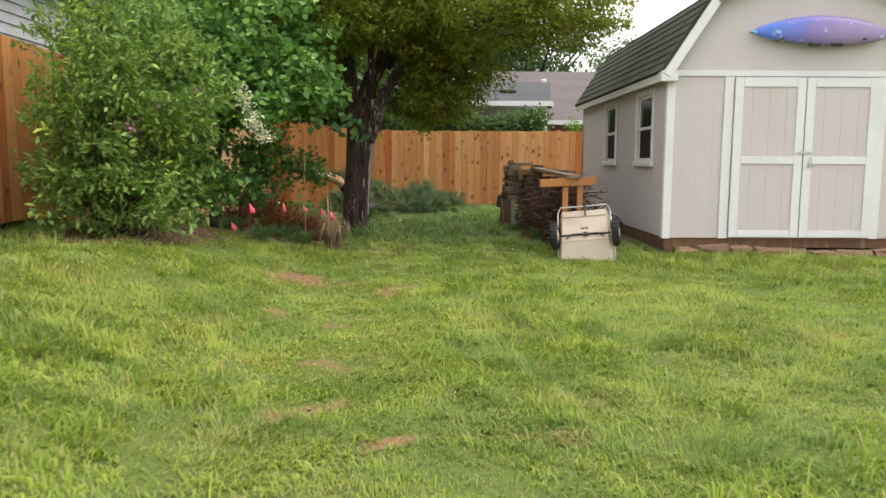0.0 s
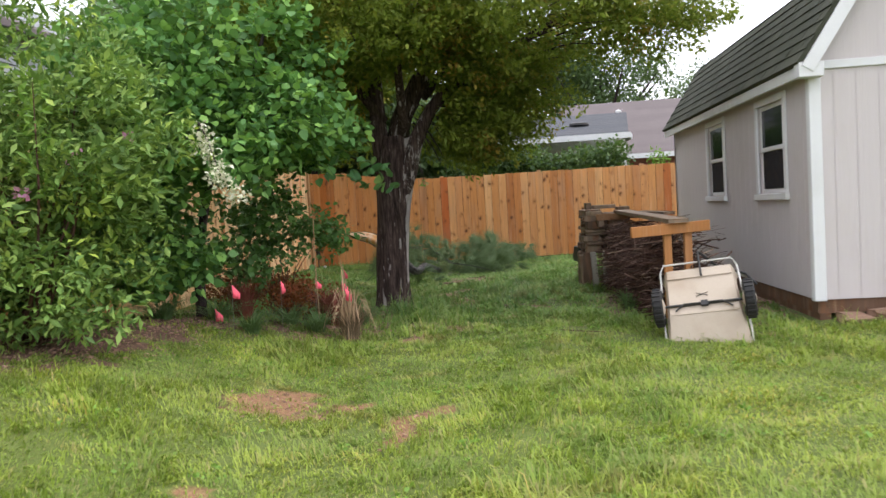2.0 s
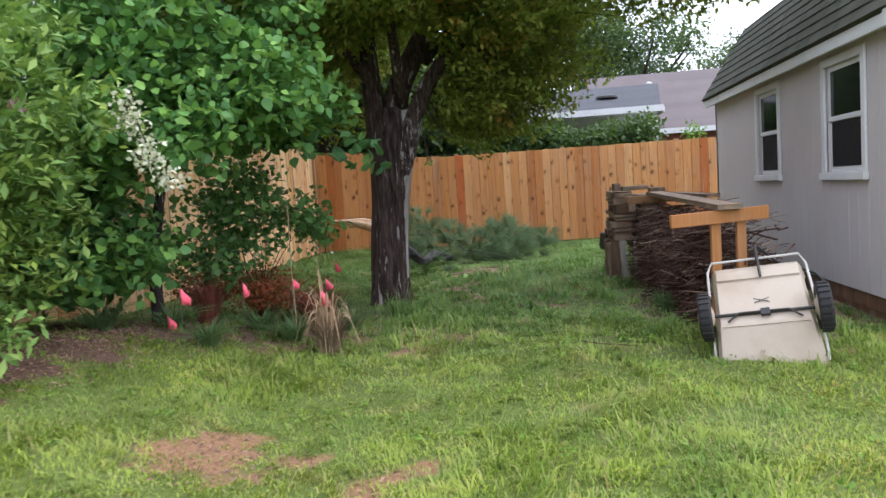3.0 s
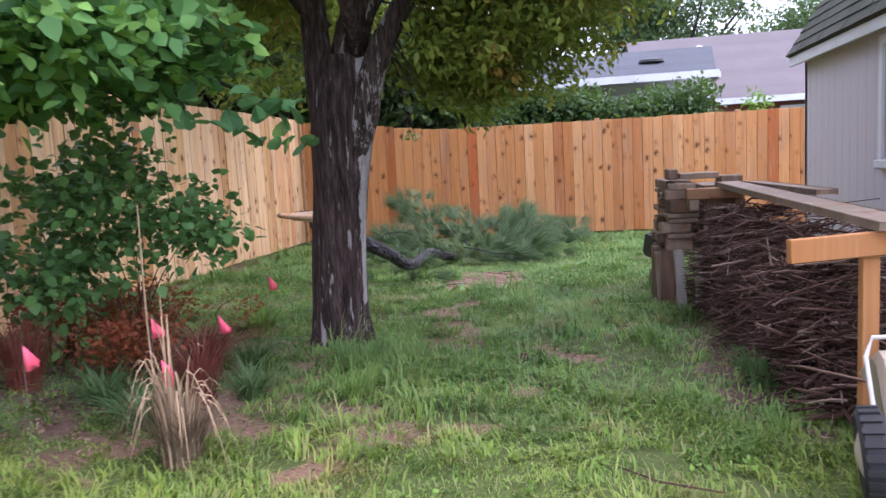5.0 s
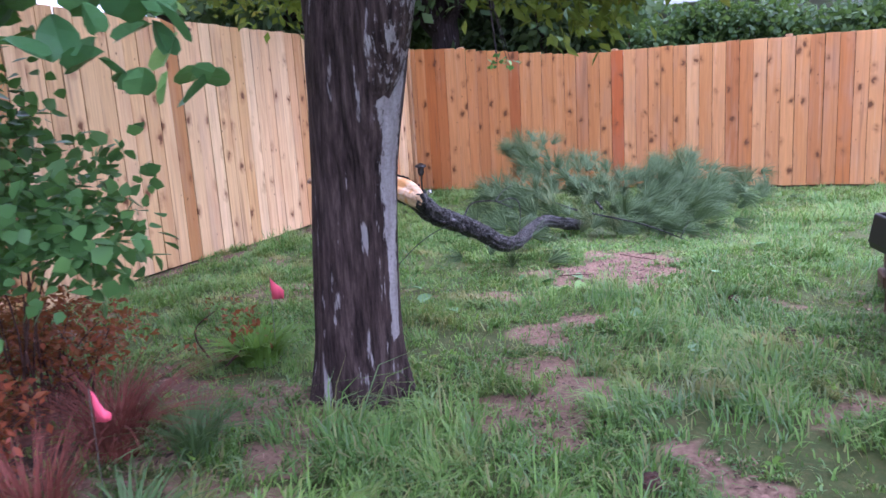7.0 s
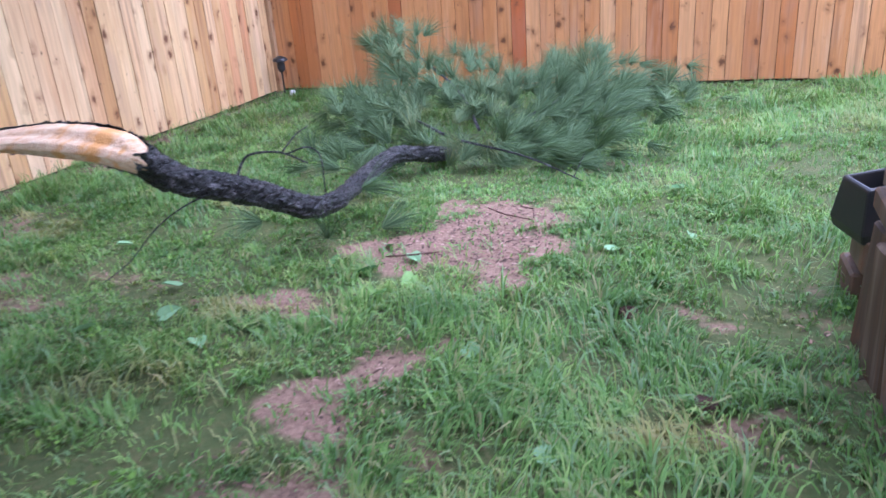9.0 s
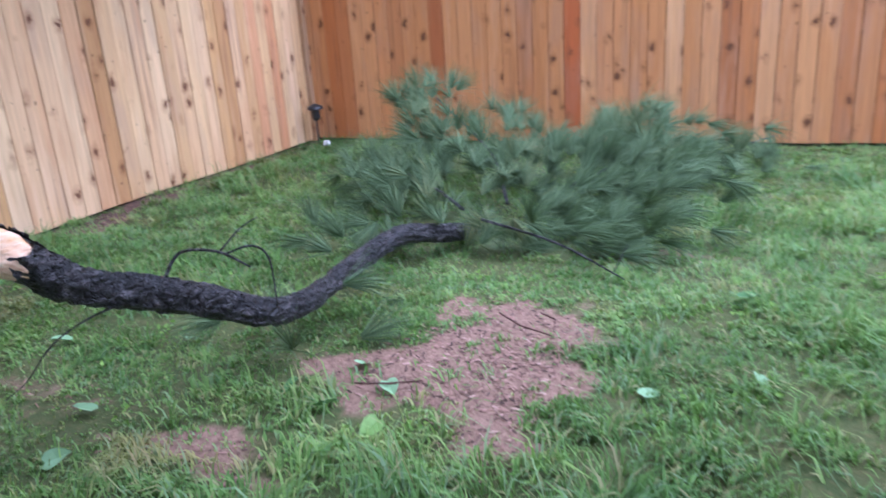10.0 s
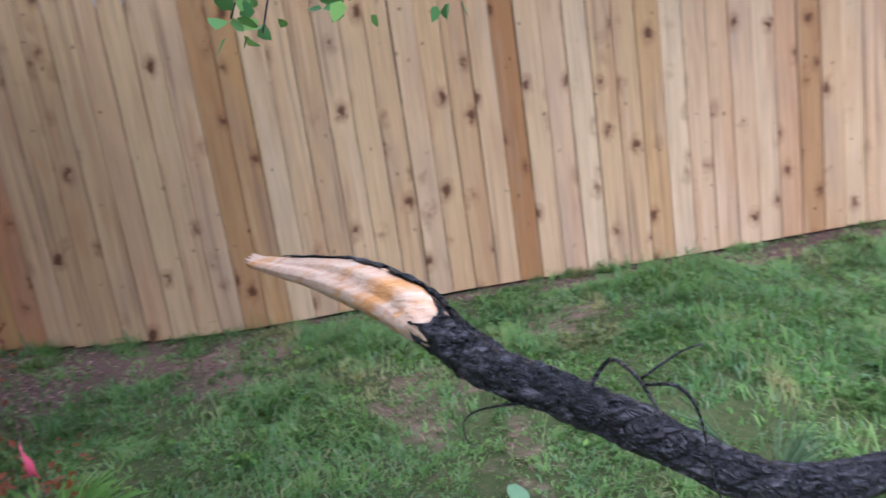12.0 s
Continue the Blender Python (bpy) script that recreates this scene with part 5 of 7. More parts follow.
def make_shrub_narrow():
    rng, rnd = np.random.default_rng(31), random.Random(31)
    x, y = -2.75, 8.45
    s = root("shrub", x, y, gzf(x, y), "large leafy shrub with narrow green leaves and a few mauve flowers", "shrub")
    lobes = [((-2.65, 8.45, 1.35), (0.85, 0.8, 0.8), 165), ((-2.5, 8.05, 0.85), (0.75, 0.5, 0.38), 70), ((-2.95, 8.8, 1.7), (0.5, 0.7, 0.85), 85), ((-2.3, 8.6, 1.9), (0.8, 0.7, 0.65), 120), ((-2.75, 8.7, 2.5), (0.75, 0.7, 0.5), 80), ((-2.95, 8.35, 0.85), (0.45, 0.4, 0.35), 30)]
    tips = np.concatenate([ellipsoid_tips(rng, int(n * 0.62), c, r, 0.55) for c, r, n in lobes])
    # upright shoots that break the outline
    shoots = [(-3.25, 7.95, 2.1), (-3.0, 7.8, 2.25), (-2.75, 7.75, 2.2), (-2.2, 7.9, 2.25), (-3.2, 8.3, 1.9)]
    extra = np.concatenate([np.linspace((a, b, c - 0.7), (a, b + 0.03, c), 9) for a, b, c in shoots])
    stems(s, (x, y, gzf(x, y) - 0.05), [tuple(p) for p in tips[::14]], 0.018, rnd, 6)
    for a, b, c in shoots:
        bm = bmesh.new()
        tube(bm, [(x + (a - x) * 0.4, y + (b - y) * 0.4, 0.6), (a, b, c - 0.7), (a, b + 0.03, c)], [0.012, 0.008, 0.003], 5)
        part("shoot", bm, M_TWIG, s)
    cen, out = sprays(rng, tips, 56, (x, y, 0.7), 0.25, 0.22)
    ob = new("crown", leaf_cloud("crown", cen, 0.096, rng, M_SHRUB, 0.38, 0.1, out))
    child_of(ob, s)
    for i in range(len(shoots)):
        cen, out = clumped(rng, extra[i * 9:i * 9 + 9], 14, 0.035)
        child_of(new("new_growth", leaf_cloud("new_growth", cen, 0.08, rng, M_WEED, 0.36, -0.3, out)), s)
    fl = np.array([(-2.05, 8.1, 1.75), (-1.75, 8.3, 1.9), (-2.3, 7.85, 1.5)])
    for i in range(3):
        cen, out = clumped(rng, fl[i:i + 1], 14, 0.018)
        child_of(new("flower", leaf_cloud("flower", cen, 0.05, rng, M_MAUVE, 0.8, 0.0, out)), s)


make_shrub_narrow()


def make_broad_tree():
    """The small tree whose large leaves hang over the bed."""
    rng, rnd = np.random.default_rng(41), random.Random(41)
    x, y = -2.35, 10.6
    s = root("small_tree", x, y, gzf(x, y), "small tree with large bright heart-shaped leaves hanging over the bed", "tree")
    bm = bmesh.new()
    z0 = gzf(x, y) - 0.05
    for L in ([(x, y, z0, 0.06), (x + 0.03, y, 0.9, 0.05), (x + 0.2, y + 0.1, 1.8, 0.04), (x + 0.6, y + 0.2, 2.6, 0.03), (x + 0.9, y + 0.2, 3.4, 0.012)],
              [(x + 0.02, y, 0.7, 0.04), (x - 0.3, y - 0.2, 1.6, 0.03), (x - 0.5, y - 0.4, 2.8, 0.015)],
              [(x + 0.2, y + 0.1, 1.7, 0.03), (x + 0.9, y + 0.4, 2.15, 0.02), (-0.95, 11.25, 1.95, 0.013), (-0.38, 11.3, 1.66, 0.006)],
              [(x + 0.1, y, 1.5, 0.022), (-1.8, 9.6, 2.05, 0.013), (-1.5, 9.0, 2.0, 0.007), (-1.33, 8.9, 1.6, 0.003)],
              [(x + 0.1, y, 1.5, 0.03), (x + 0.7, y - 0.4, 2.2, 0.018), (x + 1.2, y - 0.5, 2.3, 0.008)]):
        q = spline(L, 4)
        tube(bm, [p[:3] for p in q], [p[3] for p in q], 8)
    part("trunk", bm, M_BARK, s, smooth=True)
    lobes = [((-2.0, 10.5, 2.9), (1.3, 1.0, 0.9), 260), ((-2.6, 9.9, 2.4), (0.9, 0.7, 0.8), 130), ((-1.35, 10.4, 2.25), (0.7, 0.6, 0.45), 110), ((-1.1, 11.1, 2.15), (0.6, 0.4, 0.25), 46), ((-1.6, 11.0, 1.95), (0.65, 0.35, 0.25), 44), ((-2.9, 10.4, 1.7), (0.7, 0.6, 0.6), 70), ((-1.9, 9.75, 1.9), (0.7, 0.4, 0.45), 90), ((-2.6, 9.95, 0.92), (0.75, 0.4, 0.34), 130), ((-2.9, 10.2, 1.3), (0.6, 0.4, 0.3), 50)]
    tips = np.concatenate([ellipsoid_tips(rng, n, c, r, 0.35) for c, r, n in lobes])
    cen, out = sprays(rng, tips, 20, (x, y, 1.2), 0.22, 0.3)
    child_of(new("crown", leaf_cloud("crown", cen, 0.10, rng, M_BROAD, 0.8, 0.55, out, "heart")), s)
    # the spray of leaves that hangs nearest, leaf by leaf
    leaf = leaf_mesh()
    for i in range(60):
        f = rnd.random()
        p = Vector((lerp(-1.5, -0.34, f), lerp(11.05, 11.32, f) + rnd.uniform(-0.16, 0.16), lerp(1.95, 1.56, f ** 1.3) + rnd.uniform(-0.2, 0.16)))
        m = pose(*p, rnd.uniform(-35, 25), rnd.uniform(-30, 30), rnd.uniform(0, 360)) @ Matrix.Rotation(radians(rnd.uniform(25, 70)), 4, "X")
        piece("leaf", leaf, s, m @ Matrix.Diagonal((k := rnd.uniform(0.55, 1.0), k, k, 1)))
    # a pale panicle of flowers
    fl = np.concatenate([ellipsoid_tips(rng, 12, c, (0.07, 0.06, 0.12), 0.2) for c in ((-1.47, 8.90, 1.93), (-1.43, 8.88, 1.79), (-1.38, 8.90, 1.67), (-1.31, 8.90, 1.56), (-1.24, 8.92, 1.47))])
    cen, out = clumped(rng, fl, 7, 0.03)
    child_of(new("flower_panicle", leaf_cloud("flower_panicle", cen, 0.038, rng, M_FLOWER, 0.8, 0.0, out)), s)


def leaf_mesh():
    """One heart-shaped leaf, folded along its midrib."""
    bm = bmesh.new()
    prof = [(0.0, 0.0), (0.035, -0.012), (0.062, 0.01), (0.066, 0.045), (0.05, 0.085), (0.022, 0.118), (0.0, 0.135)]
    mid = [bm.verts.new((0, t, -0.004 * i)) for i, t in enumerate((0.0, 0.03, 0.06, 0.09, 0.135))]
    for sgn in (1, -1):
        e = [bm.verts.new((sgn * a, b, 0.25 * a)) for a, b in prof[1:6]]
        loop = [mid[0], e[0], e[1], e[2], mid[2], mid[1]]
        bm.faces.new(loop if sgn > 0 else loop[::-1])
        loop = [mid[2], e[2], e[3], e[4], mid[4], mid[3]]
        bm.faces.new(loop if sgn > 0 else loop[::-1])
    return mesh_from("leaf", bm, M_LEAF)


M_LEAF = None


def single_leaf_material():
    k = Nodes("large_leaf")
    r = k.random()
    o = k.co.outputs["Object"]
    c = k.ramp(r, (0.0, (0.080, 0.20, 0.075)), (0.5, (0.150, 0.32, 0.115)), (0.8, (0.24, 0.45, 0.13)), (1.0, (0.34, 0.52, 0.14)))
    c = k.mix(k.maths("MULTIPLY", k.noise(o, 60.0, 3), 0.4), c, (0.05, 0.11, 0.04))
    return k.leafy(c, 0.32, 0.3)


M_LEAF = single_leaf_material()
M_FALLEN = foliage("pale_leaf_underside", (0.210, 0.357, 0.180), (0.270, 0.425, 0.216), (0.225, 0.391, 0.144), None, 0.55, 0.2)
make_broad_tree()


def make_lobed_shrub():
    rng, rnd = np.random.default_rng(51), random.Random(51)
    x, y = -1.85, 11.6
    s = root("shrub", x, y, gzf(x, y), "dark green shrub with lobed leaves on thin stems in the bed", "shrub")
    lobes = [((-1.80, 11.5, 1.28), (0.62, 0.45, 0.36), 44), ((-1.25, 11.5, 1.02), (0.34, 0.3, 0.2), 18), ((-2.3, 11.3, 1.0), (0.55, 0.4, 0.4), 34), ((-1.9, 11.2, 0.75), (0.4, 0.3, 0.2), 18), ((-1.9, 11.6, 1.6), (0.22, 0.22, 0.22), 9)]
    tips = np.concatenate([ellipsoid_tips(rng, n, c, r, 0.4) for c, r, n in lobes])
    stems(s, (x, y, gzf(x, y) - 0.05), [tuple(p) for p in tips[::12]], 0.006, rnd, 6)
    cen, out = clumped(rng, tips, 26, 0.10)
    child_of(new("crown", leaf_cloud("crown", cen, 0.070, rng, M_LOBED, 0.85, 0.3, out, "heart")), s)


make_lobed_shrub()


# ---- bed plants ----
def make_red_shrub(x, y, h, n, seed, label):
    rng, rnd = np.random.default_rng(seed), random.Random(seed)
    z = gzf(x, y)
    s = root("red_shrub", x, y, z, label, "shrub", "red plants in the bed")
    tips = ellipsoid_tips(rng, n, (x, y, z + h * 0.62), (h * 0.75, h * 0.6, h * 0.38), 0.3)
    stems(s, (x, y, z - 0.03), [tuple(p) for p in tips[::6]], 0.007, rnd, 5)
    cen, out = clumped(rng, tips, 12, 0.05)
    child_of(new("leaves", leaf_cloud("leaves", cen, 0.045, rng, M_REDLEAF, 0.5, 0.1, out)), s)


make_red_shrub(-1.95, 11.95, 0.55, 140, 61, "low shrub with rusty red leaves in the bed")
make_red_shrub(-2.5, 11.85, 0.6, 120, 62, "low shrub with rusty red leaves in the bed")
make_red_shrub(-1.60, 12.66, 0.36, 10, 63, "thin young shrub with rusty red leaves")
make_red_shrub(-1.5, 11.1, 0.42, 100, 64, "low shrub with rusty red leaves in the bed")


def make_grass_clump(name, x, y, h, n, material, seed, label, wide=0.004, lean=0.55, category="ornamental grass", arch=0.42):
    """A clump of arching blades, each a thin folded ribbon."""
    rnd = random.Random(seed)
    z = gzf(x, y)
    single = n <= 130
    clump = root(name, x, y, z, label, category, "clumps in the bed") if single else None
    bm = bmesh.new()
    for i in range(n):
        a = rnd.uniform(0, 2 * math.pi)
        L = h * rnd.uniform(0.6, 1.15)
        o = Vector((math.cos(a), math.sin(a), 0))
        sd = Vector((-o.y, o.x, 0))
        ln = lean * rnd.uniform(0.4, 1.3)
        p0 = Vector((x, y, z - 0.01)) + o * rnd.uniform(0, 0.09) + sd * rnd.uniform(-0.04, 0.04)
        pts = []
        for k in range(8):
            f = k / 7
            pts.append(p0 + o * (L * ln * f ** 1.8) + Vector((0, 0, L * (f * (1 + 0.3 * arch) - arch * ln * f ** 2.6))))
        w = wide * rnd.uniform(0.7, 1.5)
        prev = None
        for k, p in enumerate(pts):
            ww = w * (1 - (k / 7) ** 2 * 0.85)
            q = [bm.verts.new(p - sd * ww), bm.verts.new(p + o * ww * 0.6 + Vector((0, 0, ww * 0.6))), bm.verts.new(p + sd * ww)]
            if prev:
                bm.faces.new((prev[0], prev[1], q[1], q[0])), bm.faces.new((prev[1], prev[2], q[2], q[1]))
            prev = q
        if single:
            part("blade", bm, material, clump)
            bm = bmesh.new()
    if single:
        bm.free()
        return clump
    return tagged(part(name, bm, material, None), label, category, "clumps in the bed")


make_grass_clump("straw_clump", -0.66, 10.2, 0.50, 44, M_STRAW, 71, "clump of dry straw-coloured ornamental grass", 0.0065, 0.45, arch=4.4)
make_grass_clump("brown_grass_clump", -0.67, 10.22, 0.34, 260, M_DRYBASE, 78, "brown matted base of the dry ornamental grass clump", 0.004, 0.55)
for gx, gy, gs in ((-0.75, 11.15, 81), (-1.1, 10.55, 82), (-1.45, 10.75, 83), (-2.0, 10.2, 84), (-1.0, 11.75, 85), (-2.35, 9.75, 86), (-1.55, 9.9, 87)):
    make_grass_clump("sedge_clump", gx, gy, 0.26, 128, M_SEDGE, gs, "arching tuft of blue-green grass at the edge of the bed", 0.005, 1.1)
make_grass_clump("red_grass", -1.28, 11.6, 0.42, 420, M_REDGRASS, 72, "tuft of dark red ornamental grass in the bed", 0.0026, 1.05)
make_grass_clump("red_grass", -1.95, 10.75, 0.42, 420, M_REDGRASS, 73, "tuft of dark red ornamental grass in the bed", 0.003, 0.55)
make_grass_clump("red_grass", -1.0, 11.0, 0.38, 260, M_REDGRASS, 74, "tuft of dark red ornamental grass in the bed", 0.003, 0.5)
make_grass_clump("weed_clump", -1.44, 12.80, 0.25, 130, M_WEED, 75, "leafy green plant growing beside the tree", 0.014, 0.9, "plant")
make_grass_clump("weed_clump", 2.2, 11.4, 0.24, 70, M_SEDGE, 76, "green weed growing against the brush pile", 0.008, 0.7, "plant")
make_grass_clump("weed_clump", -1.62, 12.86, 0.15, 60, M_WEED, 77, "leafy green plant growing beside the tree", 0.016, 1.0, "plant")

FLAGS = [(-1.97, 10.05, 0.40, 0.14, 10), (-1.62, 9.64, 0.66, 0.2, 30), (-1.28, 9.99, 0.64, -0.15, 60), (-0.69, 10.15, 0.53, 0.15, -20), (-1.18, 10.84, 0.58, -0.1, 50), (-1.0, 11.27, 0.50, -0.25, 20), (-1.36, 12.84, 0.51, 0.1, 35)]


def make_flag(x, y, ztop, droop, turn):
    z = gzf(x, y)
    r = root("marker_flag", x, y, z, "bright pink plastic marker flag on a thin wire stake", "marker flag", "pink marker flags")
    bm = bmesh.new()
    tube(bm, [(x, y, z - 0.04), (x + 0.004, y, (z + ztop) / 2), (x + 0.01, y, ztop + 0.01)], [0.0018] * 3, 5)
    part("wire", bm, M_WIRE, r)
    bm = bmesh.new()
    c, s = math.cos(radians(turn)), math.sin(radians(turn))
    rows = []
    for i in range(5):
        f = i / 4
        u = 0.07 * f
        w = 0.012 * math.sin(f * 5 + turn)
        dz = -0.03 * f * (1 + droop * 4)
        px, py = x + 0.01 + u * c - w * s, y + u * s + w * c
        rows.append([bm.verts.new((px, py, ztop - 0.085 * f)), bm.verts.new((px - 0.006 * f, py, ztop - 0.085 * f - 0.5 * (0.125 - 0.075 * f) + 0.5 * dz)), bm.verts.new((px - 0.012 * f, py + 0.004, ztop - 0.125 + 0.012 * f + 0.5 * dz))])
    for a, b in zip(rows, rows[1:]):
        for k in range(2):
            bm.faces.new((a[k], a[k + 1], b[k + 1], b[k]))
    fl = part("film", bm, M_PINK, r, "fluorescent pink film", smooth=True)
    fl.modifiers.new("thickness", "SOLIDIFY").thickness = 0.0008


for q in FLAGS:
    make_flag(*q)

bm = bmesh.new()
tube(bm, [(-1.12, 10.74, gzf(-1.12, 10.74) - 0.05), (-1.13, 10.74, 0.6), (-1.125, 10.75, 1.22)], [0.005] * 3, 6)
tagged(part("garden_stake", bm, M_STRAW, None), "thin tan garden stake stuck in the bed", "garden stake")


# ---- the fallen pine branch ----
def make_pine_branch():
    rng, rnd = np.random.default_rng(81), random.Random(81)
    r = root("fallen_branch", -0.75, 15.0, 0.0, "broken pine branch with a split pale end lying on the lawn", "branch")
    main = [(-1.08, 14.28, 0.765, 0.093), (-1.03, 14.41, 0.63, 0.093), (-0.93, 14.62, 0.522, 0.088), (-0.82, 14.85, 0.405, 0.083), (-0.72, 15.08, 0.27, 0.08), (-0.67, 15.28, 0.23, 0.073), (-0.71, 15.62, 0.205, 0.066), (-0.72, 16.0, 0.22, 0.061), (-0.68, 16.36, 0.23, 0.058), (-0.55, 16.76, 0.13, 0.05), (-0.45, 16.98, 0.09, 0.03)]
    main = [(x, y, z, lerp(w * 0.77, 0.056 if y < 16.8 else 0.045, sst(15.2, 16.2, y))) for x, y, z, w in main]
    q = spline(main, 26)
    bm = bmesh.new()
    n = 44
    rings = []
    for i, p in enumerate(q):
        d = Vector(q[min(i + 1, len(q) - 1)][:3] - q[max(i - 1, 0)][:3]).normalized()
        u = d.cross(Vector((0.13, 0.27, 0.95))).normalized()
        v = d.cross(u)
        ring = []
        for k in range(n):
            a = 2 * math.pi * k / n
            # long bark plates: ridges that drift round the limb, with a few swellings
            at = Vector((math.cos(a) * 3.6, math.sin(a) * 3.6, i * 0.10))
            plate = noise.noise(at)
            plate = max(-0.3, min(0.35, plate * 2.2))
            rad = p[3] * (1 + 0.25 * plate + 0.13 * noise.noise(at * 3.1) + 0.06 * noise.noise(Vector((i * 0.035, 3.0, 1.0))) + 0.05 * noise.noise(Vector((i * 0.09, 9.0, a * 0.3))))
            co = Vector(p[:3]) + (u * math.cos(a) + v * math.sin(a)) * rad
            if i < 3:
                # jagged tongues of bark at the break
                co -= d * (0.05 * max(0.0, math.sin(3 * a + 0.7)) + rnd.uniform(0, 0.018)) * (1 - i / 3)
            ring.append(bm.verts.new(co))
        rings.append(ring)
    for ra, rb in zip(rings, rings[1:]):
        for k in range(n):
            bm.faces.new((ra[k], ra[(k + 1) % n], rb[(k + 1) % n], rb[k]))
    bm.faces.new(rings[-1])
    part("limb", bm, M_PINEBARK, r, "rough blackish pine bark", smooth=True)
    # the split end: a long pale wedge of torn fibres, bark left along its back
    wedge = [(-0.985, 14.44, 0.60, 0.03, 0.03), (-1.052, 14.345, 0.695, 0.055, 0.055), (-1.10, 14.25, 0.785, 0.078, 0.078), (-1.18, 14.15, 0.85, 0.080, 0.076), (-1.28, 14.03, 0.897, 0.074, 0.070), (-1.37, 13.92, 0.922, 0.058, 0.052), (-1.47, 13.80, 0.938, 0.044, 0.037), (-1.56, 13.70, 0.95, 0.032, 0.024)]
    pts = spline(wedge, 8)
    d = np.array([-0.55, -0.62, 0.35])
    d /= np.linalg.norm(d)
    u = np.cross(d, (0, 0, 1.0))
    u /= np.linalg.norm(u)
    v = np.cross(u, d)
    n = 36
    fibre = [rnd.uniform(-0.075, 0.075) for _ in range(n)]
    wood, shell = bmesh.new(), bmesh.new()
    wr, sr = [], []
    for i, p in enumerate(pts):
        f = i / (len(pts) - 1)
        ring, back = [], []
        for k in range(n):
            a = 2 * math.pi * k / n
            cu, sv = math.cos(a), math.sin(a)
            jag = 1 + fibre[k] * (0.4 + f) + 0.03 * math.sin(4 * a + 7 * f) + rnd.uniform(-0.03, 0.03)
            # the face that tore away is scooped out
            scoop = 1 - 0.42 * math.exp(-((a - 2.5 - 0.35 * math.sin(5 * f)) / 0.55) ** 2) * sst(0.2, 0.4, f)
            end = rnd.uniform(0, 0.035) if i == len(pts) - 1 else 0.0
            co = p[:3] + (u * cu * p[3] + v * sv * p[4]) * jag * scoop + d * end
            ring.append(wood.verts.new(tuple(co)))
            if -8 <= (k if k < n / 2 else k - n) <= 9 and f < 0.86:
                back.append(shell.verts.new(tuple(co + (u * cu + v * sv) * (0.006 + 0.014 * (1 - f)) * rnd.uniform(0.5, 1.3))))
        wr.append(ring), sr.append(back[-8:] + back[:-8] if back else [])
    for ra, rb in zip(wr, wr[1:]):
        for k in range(n):
            wood.faces.new((ra[k], ra[(k + 1) % n], rb[(k + 1) % n], rb[k]))
    wood.faces.new(list(reversed(wr[0]))), wood.faces.new(wr[-1])
    for i, (ra, rb) in enumerate(zip(sr, sr[1:])):
        if not rb:
            break
        lo, hi = rnd.choice((0, 0, 1, 2)), 17 - rnd.choice((0, 0, 1, 2))
        for k in range(lo, hi):
            if len(ra) > k + 1:
                shell.faces.new((ra[k], ra[k + 1], rb[k + 1], rb[k]))
    part("split_end", wood, M_SPLIT, r, "pale orange freshly split wood", smooth=True)
    part("torn_bark", shell, M_PINEBARK, r, smooth=True)
    # bare side shoots
    for L in ([(-0.89, 14.68, 0.50, 0.009), (-0.87, 14.74, 0.60, 0.009), (-0.82, 14.77, 0.648, 0.008), (-0.66, 14.78, 0.655, 0.007), (-0.52, 14.79, 0.60, 0.004)],
              [(-0.63, 14.79, 0.645, 0.006), (-0.54, 14.84, 0.668, 0.006), (-0.49, 14.87, 0.61, 0.005), (-0.505, 14.90, 0.43, 0.004), (-0.53, 14.94, 0.30, 0.003)],
              [(-0.66, 14.79, 0.65, 0.005), (-0.62, 14.88, 0.72, 0.004), (-0.56, 14.92, 0.76, 0.003)],
              [(-0.88, 14.62, 0.52, 0.006), (-0.97, 14.42, 0.50, 0.005), (-1.12, 14.34, 0.40, 0.004), (-1.35, 14.36, 0.2, 0.003), (-1.62, 14.42, 0.035, 0.002)],
              [(-0.3, 16.7, 0.25, 0.012), (0.2, 16.6, 0.16, 0.009), (0.62, 16.4, 0.05, 0.005)],
              [(0.55, 16.45, 0.06, 0.005), (0.62, 16.5, 0.22, 0.003)],
              [(-0.5, 16.9, 0.25, 0.014), (-1.0, 17.4, 0.3, 0.01), (-1.6, 17.9, 0.3, 0.006)],
              [(-0.3, 17.2, 0.22, 0.018), (-0.7, 18.0, 0.4, 0.014), (-1.4, 18.6, 0.75, 0.008)],
              [(0.0, 17.7, 0.22, 0.014), (0.3, 18.2, 0.35, 0.01), (0.35, 18.8, 0.62, 0.006)],
              [(0.3, 18.2, 0.2, 0.012), (0.8, 18.9, 0.2, 0.009), (1.35, 19.5, 0.28, 0.005)]):
        q = spline(L, 5)
        bm = bmesh.new()
        tube(bm, [p[:3] for p in q], [p[3] * 0.85 for p in q], 6)
        part("shoot", bm, M_PINEBARK, r, smooth=True)
